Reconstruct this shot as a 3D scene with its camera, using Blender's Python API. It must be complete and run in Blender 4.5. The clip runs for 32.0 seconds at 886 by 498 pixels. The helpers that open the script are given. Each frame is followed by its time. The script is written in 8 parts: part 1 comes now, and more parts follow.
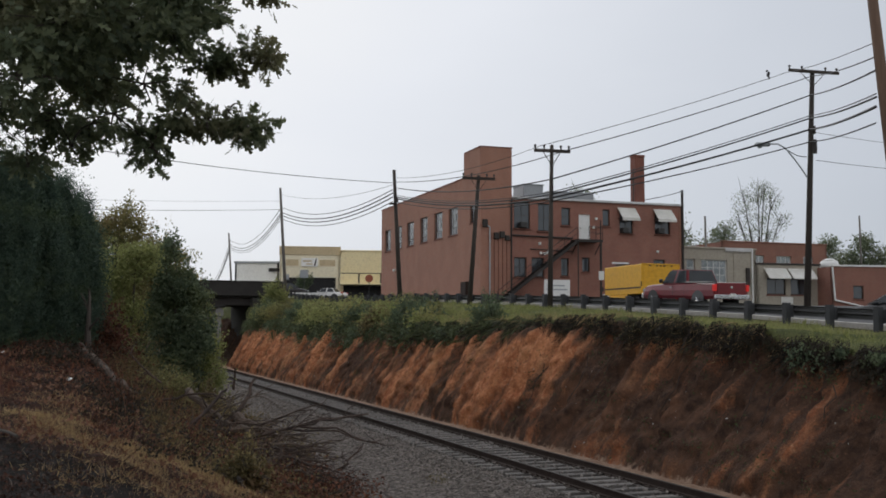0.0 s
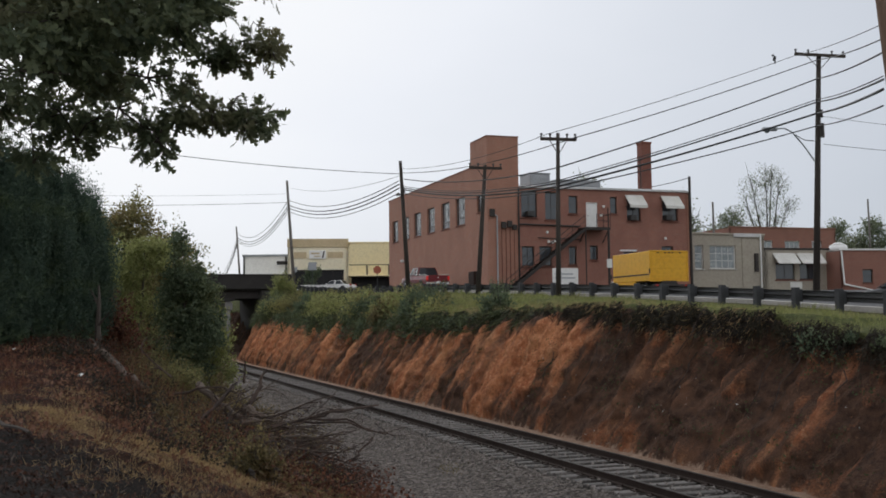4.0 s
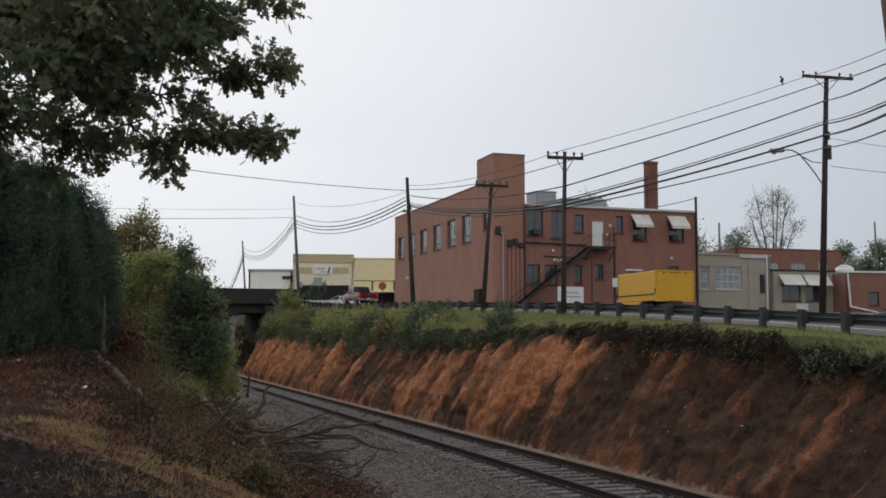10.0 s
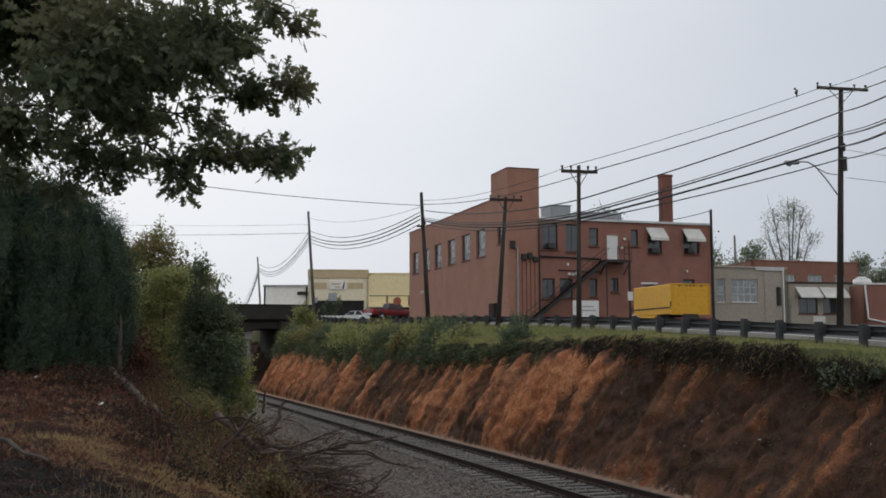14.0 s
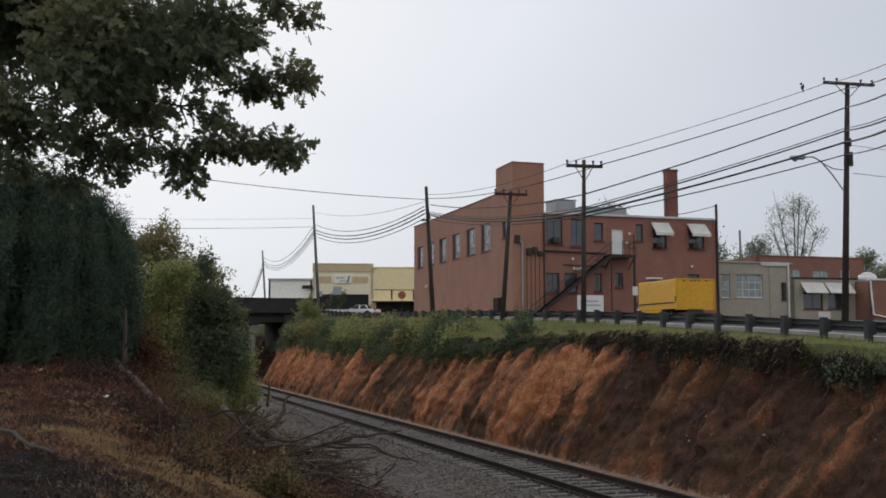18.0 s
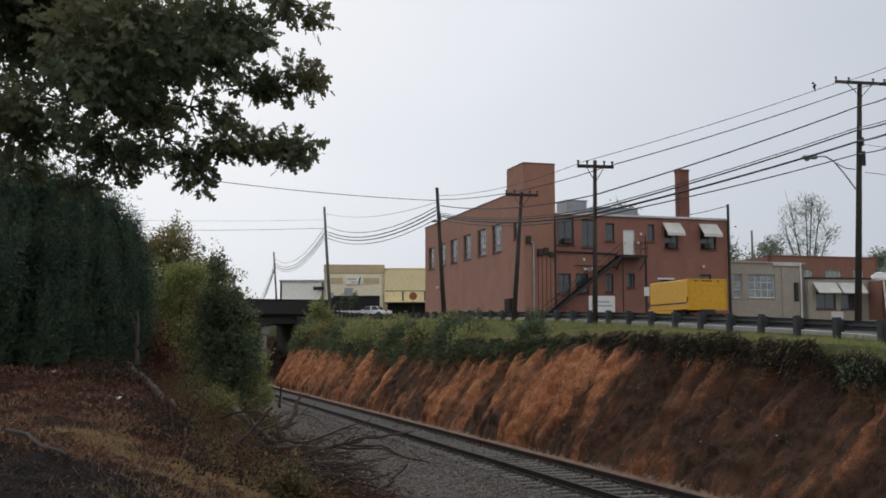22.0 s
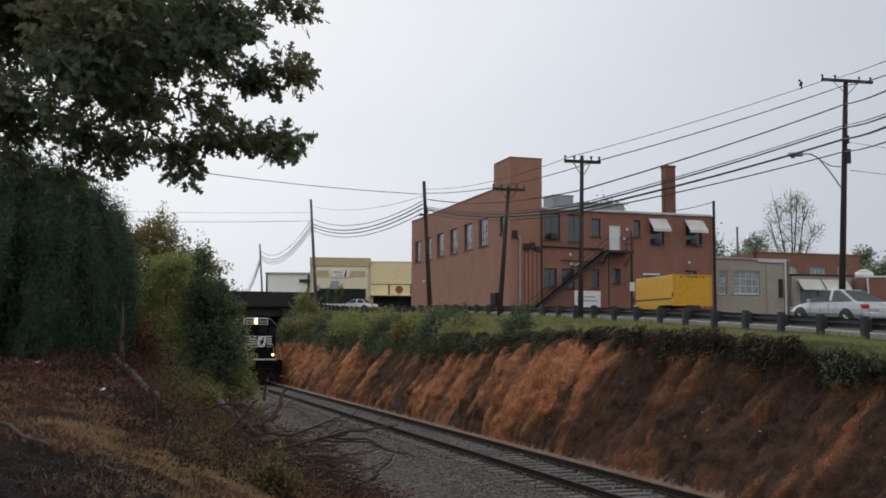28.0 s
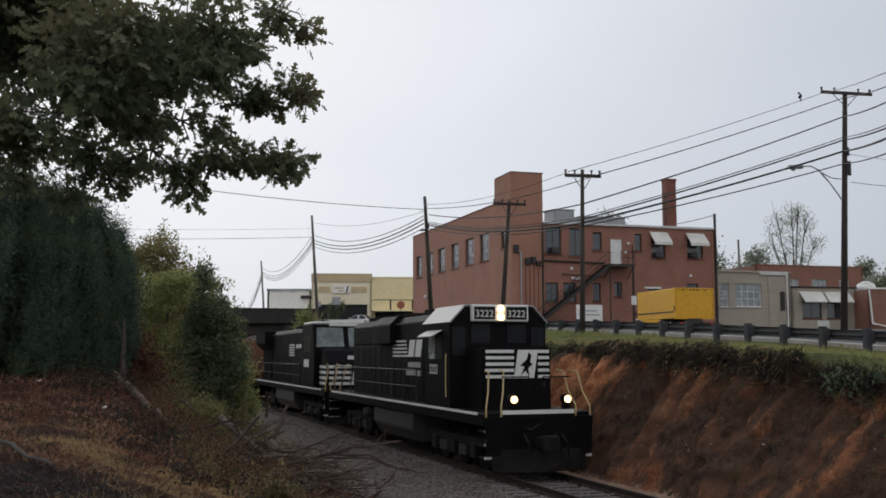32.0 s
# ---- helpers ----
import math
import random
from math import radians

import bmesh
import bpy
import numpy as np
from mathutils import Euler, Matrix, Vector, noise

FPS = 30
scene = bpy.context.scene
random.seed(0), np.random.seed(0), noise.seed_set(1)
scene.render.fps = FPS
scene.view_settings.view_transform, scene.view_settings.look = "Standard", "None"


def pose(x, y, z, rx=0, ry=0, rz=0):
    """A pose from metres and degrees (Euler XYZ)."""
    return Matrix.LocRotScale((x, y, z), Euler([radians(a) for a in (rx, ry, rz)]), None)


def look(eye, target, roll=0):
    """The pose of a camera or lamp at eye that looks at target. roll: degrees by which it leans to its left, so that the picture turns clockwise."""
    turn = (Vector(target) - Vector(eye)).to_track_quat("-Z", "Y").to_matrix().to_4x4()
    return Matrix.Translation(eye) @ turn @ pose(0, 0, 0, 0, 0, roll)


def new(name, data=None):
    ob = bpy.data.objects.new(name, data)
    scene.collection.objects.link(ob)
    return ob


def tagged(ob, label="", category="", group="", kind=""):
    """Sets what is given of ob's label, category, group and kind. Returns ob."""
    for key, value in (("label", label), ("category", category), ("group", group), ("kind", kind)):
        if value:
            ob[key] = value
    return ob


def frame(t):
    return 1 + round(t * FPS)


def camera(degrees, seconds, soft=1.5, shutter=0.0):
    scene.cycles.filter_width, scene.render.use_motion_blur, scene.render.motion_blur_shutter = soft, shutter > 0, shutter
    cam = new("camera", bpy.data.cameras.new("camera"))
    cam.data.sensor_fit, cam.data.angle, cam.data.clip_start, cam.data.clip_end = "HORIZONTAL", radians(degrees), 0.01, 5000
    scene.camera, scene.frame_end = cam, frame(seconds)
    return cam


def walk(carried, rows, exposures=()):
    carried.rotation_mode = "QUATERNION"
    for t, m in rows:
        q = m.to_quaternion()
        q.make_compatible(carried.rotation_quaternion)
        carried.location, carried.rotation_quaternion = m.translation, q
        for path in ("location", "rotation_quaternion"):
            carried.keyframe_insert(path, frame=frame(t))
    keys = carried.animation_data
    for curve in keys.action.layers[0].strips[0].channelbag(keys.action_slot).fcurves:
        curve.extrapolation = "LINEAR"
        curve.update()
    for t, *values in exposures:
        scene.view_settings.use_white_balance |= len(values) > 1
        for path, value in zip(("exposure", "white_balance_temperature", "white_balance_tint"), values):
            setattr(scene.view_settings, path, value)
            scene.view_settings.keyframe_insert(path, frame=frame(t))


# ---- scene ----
# ---- camera: held in the hand on the near bank, turning a little ----
cam = camera(47.0, 32.0, soft=1.75)
PATH = [
    (0, (0, 0, 3.1), (1.344, 49.834, 6.938), 0.22),
    (0.5, (0, 0, 3.1), (1.177, 49.841, 6.906), -0.0),
    (1, (0, 0, 3.1), (1.242, 49.875, 6.406), -0.15),
    (1.5, (0, 0, 3.1), (1.502, 49.907, 5.748), -0.23),
    (2, (0, 0, 3.1), (1.592, 49.905, 5.742), -0.36),
    (2.5, (0, 0, 3.1), (1.389, 49.898, 5.977), -0.41),
    (3, (0, 0, 3.1), (1.175, 49.89, 6.192), -0.43),
    (3.5, (0, 0, 3.1), (1.094, 49.882, 6.353), -0.58),
    (5.5, (0, 0, 3.1), (0.506, 49.873, 6.623), -0.67),
    (6, (0, 0, 3.1), (0.398, 49.87, 6.685), -0.62),
    (6.5, (0, 0, 3.1), (0.345, 49.864, 6.774), -0.48),
    (7, (0, 0, 3.1), (0.311, 49.852, 6.925), -0.43),
    (7.5, (0, 0, 3.1), (0.166, 49.845, 7.032), -0.58),
    (8, (0, 0, 3.1), (0.088, 49.838, 7.122), -0.53),
    (8.5, (0, 0, 3.1), (0.049, 49.825, 7.283), -0.41),
    (9, (0, 0, 3.1), (0.341, 49.827, 7.237), -0.06),
    (9.5, (0, 0, 3.1), (0.635, 49.833, 7.134), 0.04),
    (10, (0, 0, 3.1), (0.695, 49.819, 7.297), 0.11),
    (10.5, (0, 0, 3.1), (0.408, 49.802, 7.528), 0.13),
    (11, (0, 0, 3.1), (0.257, 49.787, 7.703), 0.24),
    (11.5, (0, 0, 3.1), (0.082, 49.778, 7.81), 0.21),
    (12, (0, 0, 3.1), (-0.015, 49.776, 7.83), 0.14),
    (12.5, (0, 0, 3.1), (-0.051, 49.776, 7.83), -0.08),
    (13, (0, 0, 3.1), (-0.065, 49.765, 7.945), -0.14),
    (13.5, (0, 0, 3.1), (-0.105, 49.762, 7.976), -0.23),
    (14, (0, 0, 3.1), (-0.018, 49.758, 8.01), -0.2),
    (14.5, (0, 0, 3.1), (-0.051, 49.772, 7.867), -0.15),
    (16.5, (0, 0, 3.1), (-0.273, 49.769, 7.889), -0.23),
    (17, (0, 0, 3.1), (-0.315, 49.763, 7.952), -0.13),
    (17.5, (0, 0, 3.1), (-0.333, 49.771, 7.867), -0.07),
    (18, (0, 0, 3.1), (-0.252, 49.785, 7.727), 0.01),
    (18.5, (0, 0, 3.1), (-0.085, 49.804, 7.523), 0.02),
    (19, (0, 0, 3.1), (0.0, 49.819, 7.355), -0.0),
    (19.5, (0, 0, 3.1), (0.031, 49.825, 7.281), -0.09),
    (20, (0, 0, 3.1), (0.039, 49.822, 7.318), -0.09),
    (20.5, (0, 0, 3.1), (0.026, 49.807, 7.483), -0.05),
    (21, (0, 0, 3.1), (-0.303, 49.791, 7.658), -0.07),
    (21.5, (0, 0, 3.1), (-0.669, 49.775, 7.787), -0.18),
    (22, (0, 0, 3.1), (-0.794, 49.775, 7.776), -0.11),
    (22.5, (0, 0, 3.1), (-0.735, 49.776, 7.77), -0.11),
    (23, (0, 0, 3.1), (-0.716, 49.773, 7.809), -0.1),
    (23.5, (0, 0, 3.1), (-0.777, 49.758, 7.947), -0.06),
    (24, (0, 0, 3.1), (-0.703, 49.758, 7.966), 0.01),
    (24.5, (0, 0, 3.1), (-0.371, 49.772, 7.85), 0.03),
    (25, (0, 0, 3.1), (-0.167, 49.802, 7.547), 0.1),
    (25.5, (0, 0, 3.1), (-0.132, 49.809, 7.465), 0.11),
    (27.5, (0, 0, 3.1), (-0.131, 49.808, 7.474), 0.33),
    (28, (0, 0, 3.1), (-0.128, 49.808, 7.474), 0.32),
    (28.5, (0, 0, 3.1), (-0.183, 49.806, 7.497), 0.31),
    (29, (0, 0, 3.1), (-0.202, 49.803, 7.528), 0.2),
    (29.5, (0, 0, 3.1), (-0.251, 49.792, 7.645), 0.31),
    (30, (0, 0, 3.1), (-0.336, 49.786, 7.714), 0.09),
    (30.5, (0, 0, 3.1), (-0.335, 49.78, 7.772), 0.12),
    (31, (0, 0, 3.1), (-0.223, 49.781, 7.769), 0.02),
    (31.5, (0, 0, 3.1), (-0.119, 49.764, 7.949), -0.03),
    (32, (0, 0, 3.1), (-0.189, 49.738, 8.211), -0.12),
]
walk(cam, [(t, look(eye, target, roll)) for t, eye, target, roll in PATH], [(0, 0.0), (1.5, 0.0), (2, -0.03), (2.5, 0.03), (3, 0.13), (3.5, 0.12), (5.5, 0.03), (8, 0.03), (10, 0.0), (32, 0.0)])

# ---- overcast sky ----
SUN_WAY = (-0.37, 0.74, 0.56)
world = bpy.data.worlds.new("overcast")
scene.world = world
world.use_nodes = True
wn, wl = world.node_tree.nodes, world.node_tree.links
wn.clear()
w_out = wn.new("ShaderNodeOutputWorld")
w_sky = wn.new("ShaderNodeTexSky")
w_sky.sky_type, w_sky.sun_disc = "NISHITA", False
w_sky.sun_elevation, w_sky.sun_rotation = radians(34), radians(-27)
w_b1 = wn.new("ShaderNodeBackground")
w_b1.inputs["Strength"].default_value = 0.05
wl.new(w_sky.outputs[0], w_b1.inputs["Color"])
w_co = wn.new("ShaderNodeTexCoord")
w_map = wn.new("ShaderNodeMapping")
w_map.inputs["Scale"].default_value = (1.2, 1.2, 3.0)
w_no = wn.new("ShaderNodeTexNoise")
w_no.inputs["Scale"].default_value = 1.6
w_no.inputs["Detail"].default_value = 4
# cloud thinnest round the hidden sun, darker beside it; unseen sky behind raised as fill
w_dot = wn.new("ShaderNodeVectorMath")
w_dot.operation = "DOT_PRODUCT"
w_dot.inputs[1].default_value = SUN_WAY
w_sum = wn.new("ShaderNodeMath")
w_sum.operation = "MULTIPLY_ADD"
w_sum.inputs[1].default_value = 0.16
wl.new(w_co.outputs["Generated"], w_dot.inputs[0])
wl.new(w_no.outputs[0], w_sum.inputs[0])
wl.new(w_dot.outputs["Value"], w_sum.inputs[2])
w_mr = wn.new("ShaderNodeMapRange")
w_mr.inputs["From Min"].default_value, w_mr.inputs["From Max"].default_value = -0.92, 1.08
wl.new(w_sum.outputs[0], w_mr.inputs["Value"])
w_rp = wn.new("ShaderNodeValToRGB")
for pos, col in ((0.0, (0.52, 0.55, 0.59)), (0.55, (0.57, 0.605, 0.66)), (0.76, (0.51, 0.55, 0.62)), (0.86, (0.67, 0.705, 0.77)), (0.93, (0.85, 0.875, 0.93)), (1.0, (1.0, 1.0, 1.03))):
    e = w_rp.color_ramp.elements.new(pos) if pos not in (0.0, 1.0) else w_rp.color_ramp.elements[int(pos)]
    e.color = (*col, 1)
w_b2 = wn.new("ShaderNodeBackground")
w_b2.inputs["Strength"].default_value = 1.0
wl.new(w_co.outputs["Generated"], w_map.inputs["Vector"])
wl.new(w_map.outputs[0], w_no.inputs["Vector"])
wl.new(w_mr.outputs[0], w_rp.inputs[0])
wl.new(w_rp.outputs[0], w_b2.inputs["Color"])
w_mix = wn.new("ShaderNodeMixShader")
w_mix.inputs[0].default_value = 0.9
wl.new(w_b1.outputs[0], w_mix.inputs[1])
wl.new(w_b2.outputs[0], w_mix.inputs[2])
wl.new(w_mix.outputs[0], w_out.inputs[0])
sun = new("sun", bpy.data.lights.new("sun", "SUN"))
sun.data.energy, sun.data.angle, sun.data.color = 0.5, radians(50), (1.0, 0.97, 0.92)
sun.matrix_world = look((-37, 74, 56), (0, 0, 0))


# ---- materials ----
def socket_mix(nt, a, b, fac, mode="MIX"):
    n = nt.nodes.new("ShaderNodeMix")
    n.data_type, n.blend_type = "RGBA", mode
    for sock, v in ((n.inputs[0], fac), (n.inputs[6], a), (n.inputs[7], b)):
        if isinstance(v, bpy.types.NodeSocket):
            nt.links.new(v, sock)
        elif isinstance(v, (int, float)):
            sock.default_value = v
        else:
            sock.default_value = (*v, 1)
    return n.outputs[2]


def noise_node(nt, vec, scale, detail=4, rough=0.55):
    n = nt.nodes.new("ShaderNodeTexNoise")
    n.inputs["Scale"].default_value, n.inputs["Detail"].default_value, n.inputs["Roughness"].default_value = scale, detail, rough
    if vec is not None:
        nt.links.new(vec, n.inputs["Vector"])
    return n.outputs[0]


def ramp(nt, fac, lo, hi):
    n = nt.nodes.new("ShaderNodeMapRange")
    n.inputs["From Min"].default_value, n.inputs["From Max"].default_value = lo, hi
    nt.links.new(fac, n.inputs["Value"])
    return n.outputs[0]


def shader(name):
    m = bpy.data.materials.new(name)
    m.use_nodes = True
    nt = m.node_tree
    return m, nt, nt.nodes["Principled BSDF"]


def coords(nt, stretch=(1, 1, 1), kind="Object"):
    tc = nt.nodes.new("ShaderNodeTexCoord")
    mp = nt.nodes.new("ShaderNodeMapping")
    mp.inputs["Scale"].default_value = stretch
    nt.links.new(tc.outputs[kind], mp.inputs["Vector"])
    return mp.outputs[0]


def bump_to(nt, bsdf, height, strength, dist=0.02):
    b = nt.nodes.new("ShaderNodeBump")
    b.inputs["Strength"].default_value, b.inputs["Distance"].default_value = strength, dist
    nt.links.new(height, b.inputs["Height"])
    nt.links.new(b.outputs[0], bsdf.inputs["Normal"])


def mat(name, c1, c2, scale=3.0, rough=0.7, bump=0.2, metal=0.0, fine=9.0, dirt=None, dirt_amount=0.35, stretch=(1, 1, 1), vary=0.0, coat=0.0, spec=0.5):
    """A surface with a broad change of tone, fine grain, and stains."""
    m, nt, b = shader(name)
    v = coords(nt, stretch)
    broad, grain = noise_node(nt, v, scale), noise_node(nt, v, scale * fine, 5)
    col = socket_mix(nt, c1, c2, ramp(nt, broad, 0.3, 0.7))
    dark = tuple(x * 0.72 for x in c1)
    col = socket_mix(nt, col, dark, ramp(nt, grain, 0.45, 0.95))
    if dirt:
        spots = noise_node(nt, v, scale * 0.45, 6, 0.7)
        n = nt.nodes.new("ShaderNodeMath")
        n.operation = "MULTIPLY"
        n.inputs[1].default_value = dirt_amount
        nt.links.new(ramp(nt, spots, 0.48, 0.68), n.inputs[0])
        col = socket_mix(nt, col, dirt, n.outputs[0])
    if vary:
        info = nt.nodes.new("ShaderNodeObjectInfo")
        hs = nt.nodes.new("ShaderNodeHueSaturation")
        mr = nt.nodes.new("ShaderNodeMapRange")
        mr.inputs["To Min"].default_value, mr.inputs["To Max"].default_value = 1 - vary, 1 + vary
        nt.links.new(info.outputs["Random"], mr.inputs["Value"])
        nt.links.new(mr.outputs[0], hs.inputs["Value"])
        nt.links.new(col, hs.inputs["Color"])
        col = hs.outputs[0]
    nt.links.new(col, b.inputs["Base Color"])
    b.inputs["Metallic"].default_value = metal
    b.inputs["Specular IOR Level"].default_value = spec
    b.inputs["Coat Weight"].default_value = coat
    rr = nt.nodes.new("ShaderNodeMapRange")
    rr.inputs["To Min"].default_value, rr.inputs["To Max"].default_value = max(rough - 0.1, 0.03), min(rough + 0.12, 1)
    nt.links.new(broad, rr.inputs["Value"])
    nt.links.new(rr.outputs[0], b.inputs["Roughness"])
    if bump:
        bump_to(nt, b, grain, bump)
    return m


def leaf_mat(name, c1, c2, c3, patch=0.6, thin=0.42):
    """Leaves: each leaf its own tone, some turning, patches of new growth."""
    m, nt, b = shader(name)
    geo = nt.nodes.new("ShaderNodeNewGeometry")
    v = coords(nt)
    col = socket_mix(nt, c1, c2, geo.outputs["Random Per Island"])
    col = socket_mix(nt, col, c3, ramp(nt, noise_node(nt, v, patch), 0.5, 0.72))
    nt.links.new(col, b.inputs["Base Color"])
    b.inputs["Roughness"].default_value = 0.6
    b.inputs["Specular IOR Level"].default_value = 0.3
    tr = nt.nodes.new("ShaderNodeBsdfTranslucent")
    nt.links.new(col, tr.inputs["Color"])
    mx = nt.nodes.new("ShaderNodeMixShader")
    mx.inputs[0].default_value = thin
    nt.links.new(b.outputs[0], mx.inputs[1])
    nt.links.new(tr.outputs[0], mx.inputs[2])
    nt.links.new(mx.outputs[0], nt.nodes["Material Output"].inputs["Surface"])
    return m


def brick_mat(name, c1, c2, mortar, stain):
    m, nt, b = shader(name)
    tc = nt.nodes.new("ShaderNodeTexCoord")
    sp = nt.nodes.new("ShaderNodeSeparateXYZ")
    ad = nt.nodes.new("ShaderNodeMath")
    cb = nt.nodes.new("ShaderNodeCombineXYZ")
    nt.links.new(tc.outputs["Object"], sp.inputs[0])
    nt.links.new(sp.outputs[0], ad.inputs[0])
    nt.links.new(sp.outputs[1], ad.inputs[1])
    nt.links.new(ad.outputs[0], cb.inputs[0])
    nt.links.new(sp.outputs[2], cb.inputs[1])
    br = nt.nodes.new("ShaderNodeTexBrick")
    br.inputs["Scale"].default_value = 1.0
    br.inputs["Brick Width"].default_value, br.inputs["Row Height"].default_value = 0.21, 0.075
    br.inputs["Mortar Size"].default_value = 0.009
    br.inputs["Color1"].default_value, br.inputs["Color2"].default_value, br.inputs["Mortar"].default_value = (*c1, 1), (*c2, 1), (*mortar, 1)
    nt.links.new(cb.outputs[0], br.inputs["Vector"])
    v = coords(nt, (0.5, 0.5, 0.3))
    streak = noise_node(nt, v, 1.3, 6, 0.62)
    n = nt.nodes.new("ShaderNodeMath")
    n.operation = "MULTIPLY"
    n.inputs[1].default_value = 0.45
    nt.links.new(ramp(nt, streak, 0.4, 0.7), n.inputs[0])
    col = socket_mix(nt, br.outputs[0], stain, n.outputs[0])
    nt.links.new(col, b.inputs["Base Color"])
    b.inputs["Roughness"].default_value = 0.88
    bump_to(nt, b, br.outputs[1], -0.3, 0.01)
    return m


def glass_mat(name, tint=(0.05, 0.06, 0.07), rough=0.06):
    m, nt, b = shader(name)
    b.inputs["Base Color"].default_value = (*tint, 1)
    b.inputs["Roughness"].default_value = rough
    b.inputs["Specular IOR Level"].default_value = 0.8
    v = coords(nt)
    bump_to(nt, b, noise_node(nt, v, 1.3, 2), 0.05, 0.05)
    return m


def glow_mat(name, colour, strength):
    m, nt, b = shader(name)
    b.inputs["Base Color"].default_value = (*colour, 1)
    b.inputs["Emission Color"].default_value = (*colour, 1)
    b.inputs["Emission Strength"].default_value = strength
    return m


def ground_mat():
    """Soil, dead leaves, dry grass, red clay, turf and ballast stones, mixed by what lies where."""
    m, nt, b = shader("ground")
    at = nt.nodes.new("ShaderNodeAttribute")
    at.attribute_name = "cover"
    at2 = nt.nodes.new("ShaderNodeAttribute")
    at2.attribute_name = "cover_b"
    sp, sp2 = nt.nodes.new("ShaderNodeSeparateColor"), nt.nodes.new("ShaderNodeSeparateColor")
    nt.links.new(at.outputs["Color"], sp.inputs[0])
    nt.links.new(at2.outputs["Color"], sp2.inputs[0])
    v = coords(nt)
    n1, n2, n3 = noise_node(nt, v, 0.7, 5), noise_node(nt, v, 4.5, 6, 0.65), noise_node(nt, v, 22.0, 5, 0.7)
    vd = coords(nt, (0.35, 1.6, 0.35))
    run = noise_node(nt, vd, 1.5, 6, 0.65)
    soil = socket_mix(nt, (0.016, 0.008, 0.006), (0.085, 0.039, 0.024), ramp(nt, n2, 0.35, 0.7))
    soil = socket_mix(nt, soil, (0.12, 0.068, 0.046), ramp(nt, n3, 0.6, 0.78))
    clay = socket_mix(nt, (0.44, 0.145, 0.062), (0.74, 0.32, 0.15), ramp(nt, run, 0.35, 0.65))
    clay = socket_mix(nt, clay, (0.76, 0.385, 0.19), ramp(nt, n1, 0.55, 0.75))
    clay = socket_mix(nt, clay, (0.28, 0.11, 0.055), ramp(nt, n3, 0.54, 0.78))
    crumb = noise_node(nt, v, 8.0, 6, 0.72)
    clay = socket_mix(nt, clay, (0.20, 0.078, 0.038), ramp(nt, crumb, 0.52, 0.72))
    clay = socket_mix(nt, clay, (0.80, 0.43, 0.235), ramp(nt, crumb, 0.46, 0.30))
    worn = socket_mix(nt, (0.05, 0.03, 0.022), (0.155, 0.082, 0.052), ramp(nt, n2, 0.35, 0.7))
    worn = socket_mix(nt, worn, (0.25, 0.12, 0.066), ramp(nt, n1, 0.52, 0.8))
    worn = socket_mix(nt, worn, (0.27, 0.15, 0.09), ramp(nt, crumb, 0.58, 0.78))
    # browner clay where it has weathered and where shade is painted in
    aged_shade = nt.nodes.new("ShaderNodeMath")
    aged_shade.operation = "ADD"
    nt.links.new(sp2.outputs[0], aged_shade.inputs[0])
    nt.links.new(run, aged_shade.inputs[1])
    for extra, much in ((n2, 1.0), (n3, 0.8)):
        off = nt.nodes.new("ShaderNodeMath")
        off.operation = "MULTIPLY_ADD"
        off.inputs[1].default_value, off.inputs[2].default_value = much, -0.5 * much
        nt.links.new(extra, off.inputs[0])
        more = nt.nodes.new("ShaderNodeMath")
        more.operation = "ADD"
        nt.links.new(aged_shade.outputs[0], more.inputs[0])
        nt.links.new(off.outputs[0], more.inputs[1])
        aged_shade = more
    clay = socket_mix(nt, clay, worn, ramp(nt, aged_shade.outputs[0], 0.62, 1.3))
    turf = socket_mix(nt, (0.075, 0.09, 0.032), (0.15, 0.16, 0.055), ramp(nt, n2, 0.35, 0.7))
    turf = socket_mix(nt, turf, (0.13, 0.135, 0.045), ramp(nt, n1, 0.55, 0.8))
    straw = socket_mix(nt, (0.14, 0.085, 0.042), (0.32, 0.215, 0.105), ramp(nt, n2, 0.3, 0.7))
    vor = nt.nodes.new("ShaderNodeTexVoronoi")
    vor.inputs["Scale"].default_value = 16
    nt.links.new(v, vor.inputs["Vector"])
    bw = nt.nodes.new("ShaderNodeSeparateColor")
    nt.links.new(vor.outputs["Color"], bw.inputs[0])
    stone = socket_mix(nt, (0.045, 0.037, 0.033), (0.34, 0.295, 0.262), bw.outputs[0])
    stone = socket_mix(nt, stone, (0.062, 0.05, 0.042), ramp(nt, n2, 0.45, 0.75))
    sand = socket_mix(nt, (0.27, 0.16, 0.105), (0.47, 0.33, 0.24), ramp(nt, n2, 0.35, 0.65))

    def edge(w):
        a = nt.nodes.new("ShaderNodeMath")
        a.operation = "ADD"
        nt.links.new(w, a.inputs[0])
        nt.links.new(n2, a.inputs[1])
        return ramp(nt, a.outputs[0], 0.9, 1.1)

    bark = socket_mix(nt, (0.008, 0.006, 0.005), (0.032, 0.021, 0.017), ramp(nt, n3, 0.4, 0.75))
    soil = socket_mix(nt, soil, bark, edge(at2.outputs["Alpha"]))
    col = socket_mix(nt, soil, straw, edge(sp2.outputs[1]))
    col = socket_mix(nt, col, stone, edge(sp.outputs[2]))
    col = socket_mix(nt, col, clay, edge(sp.outputs[0]))
    col = socket_mix(nt, col, turf, edge(sp.outputs[1]))
    col = socket_mix(nt, col, sand, edge(sp2.outputs[2]))
    nt.links.new(col, b.inputs["Base Color"])
    b.inputs["Roughness"].default_value = 0.95
    b.inputs["Specular IOR Level"].default_value = 0.2
    bump_to(nt, b, n3, 1.0, 0.14)
    return m


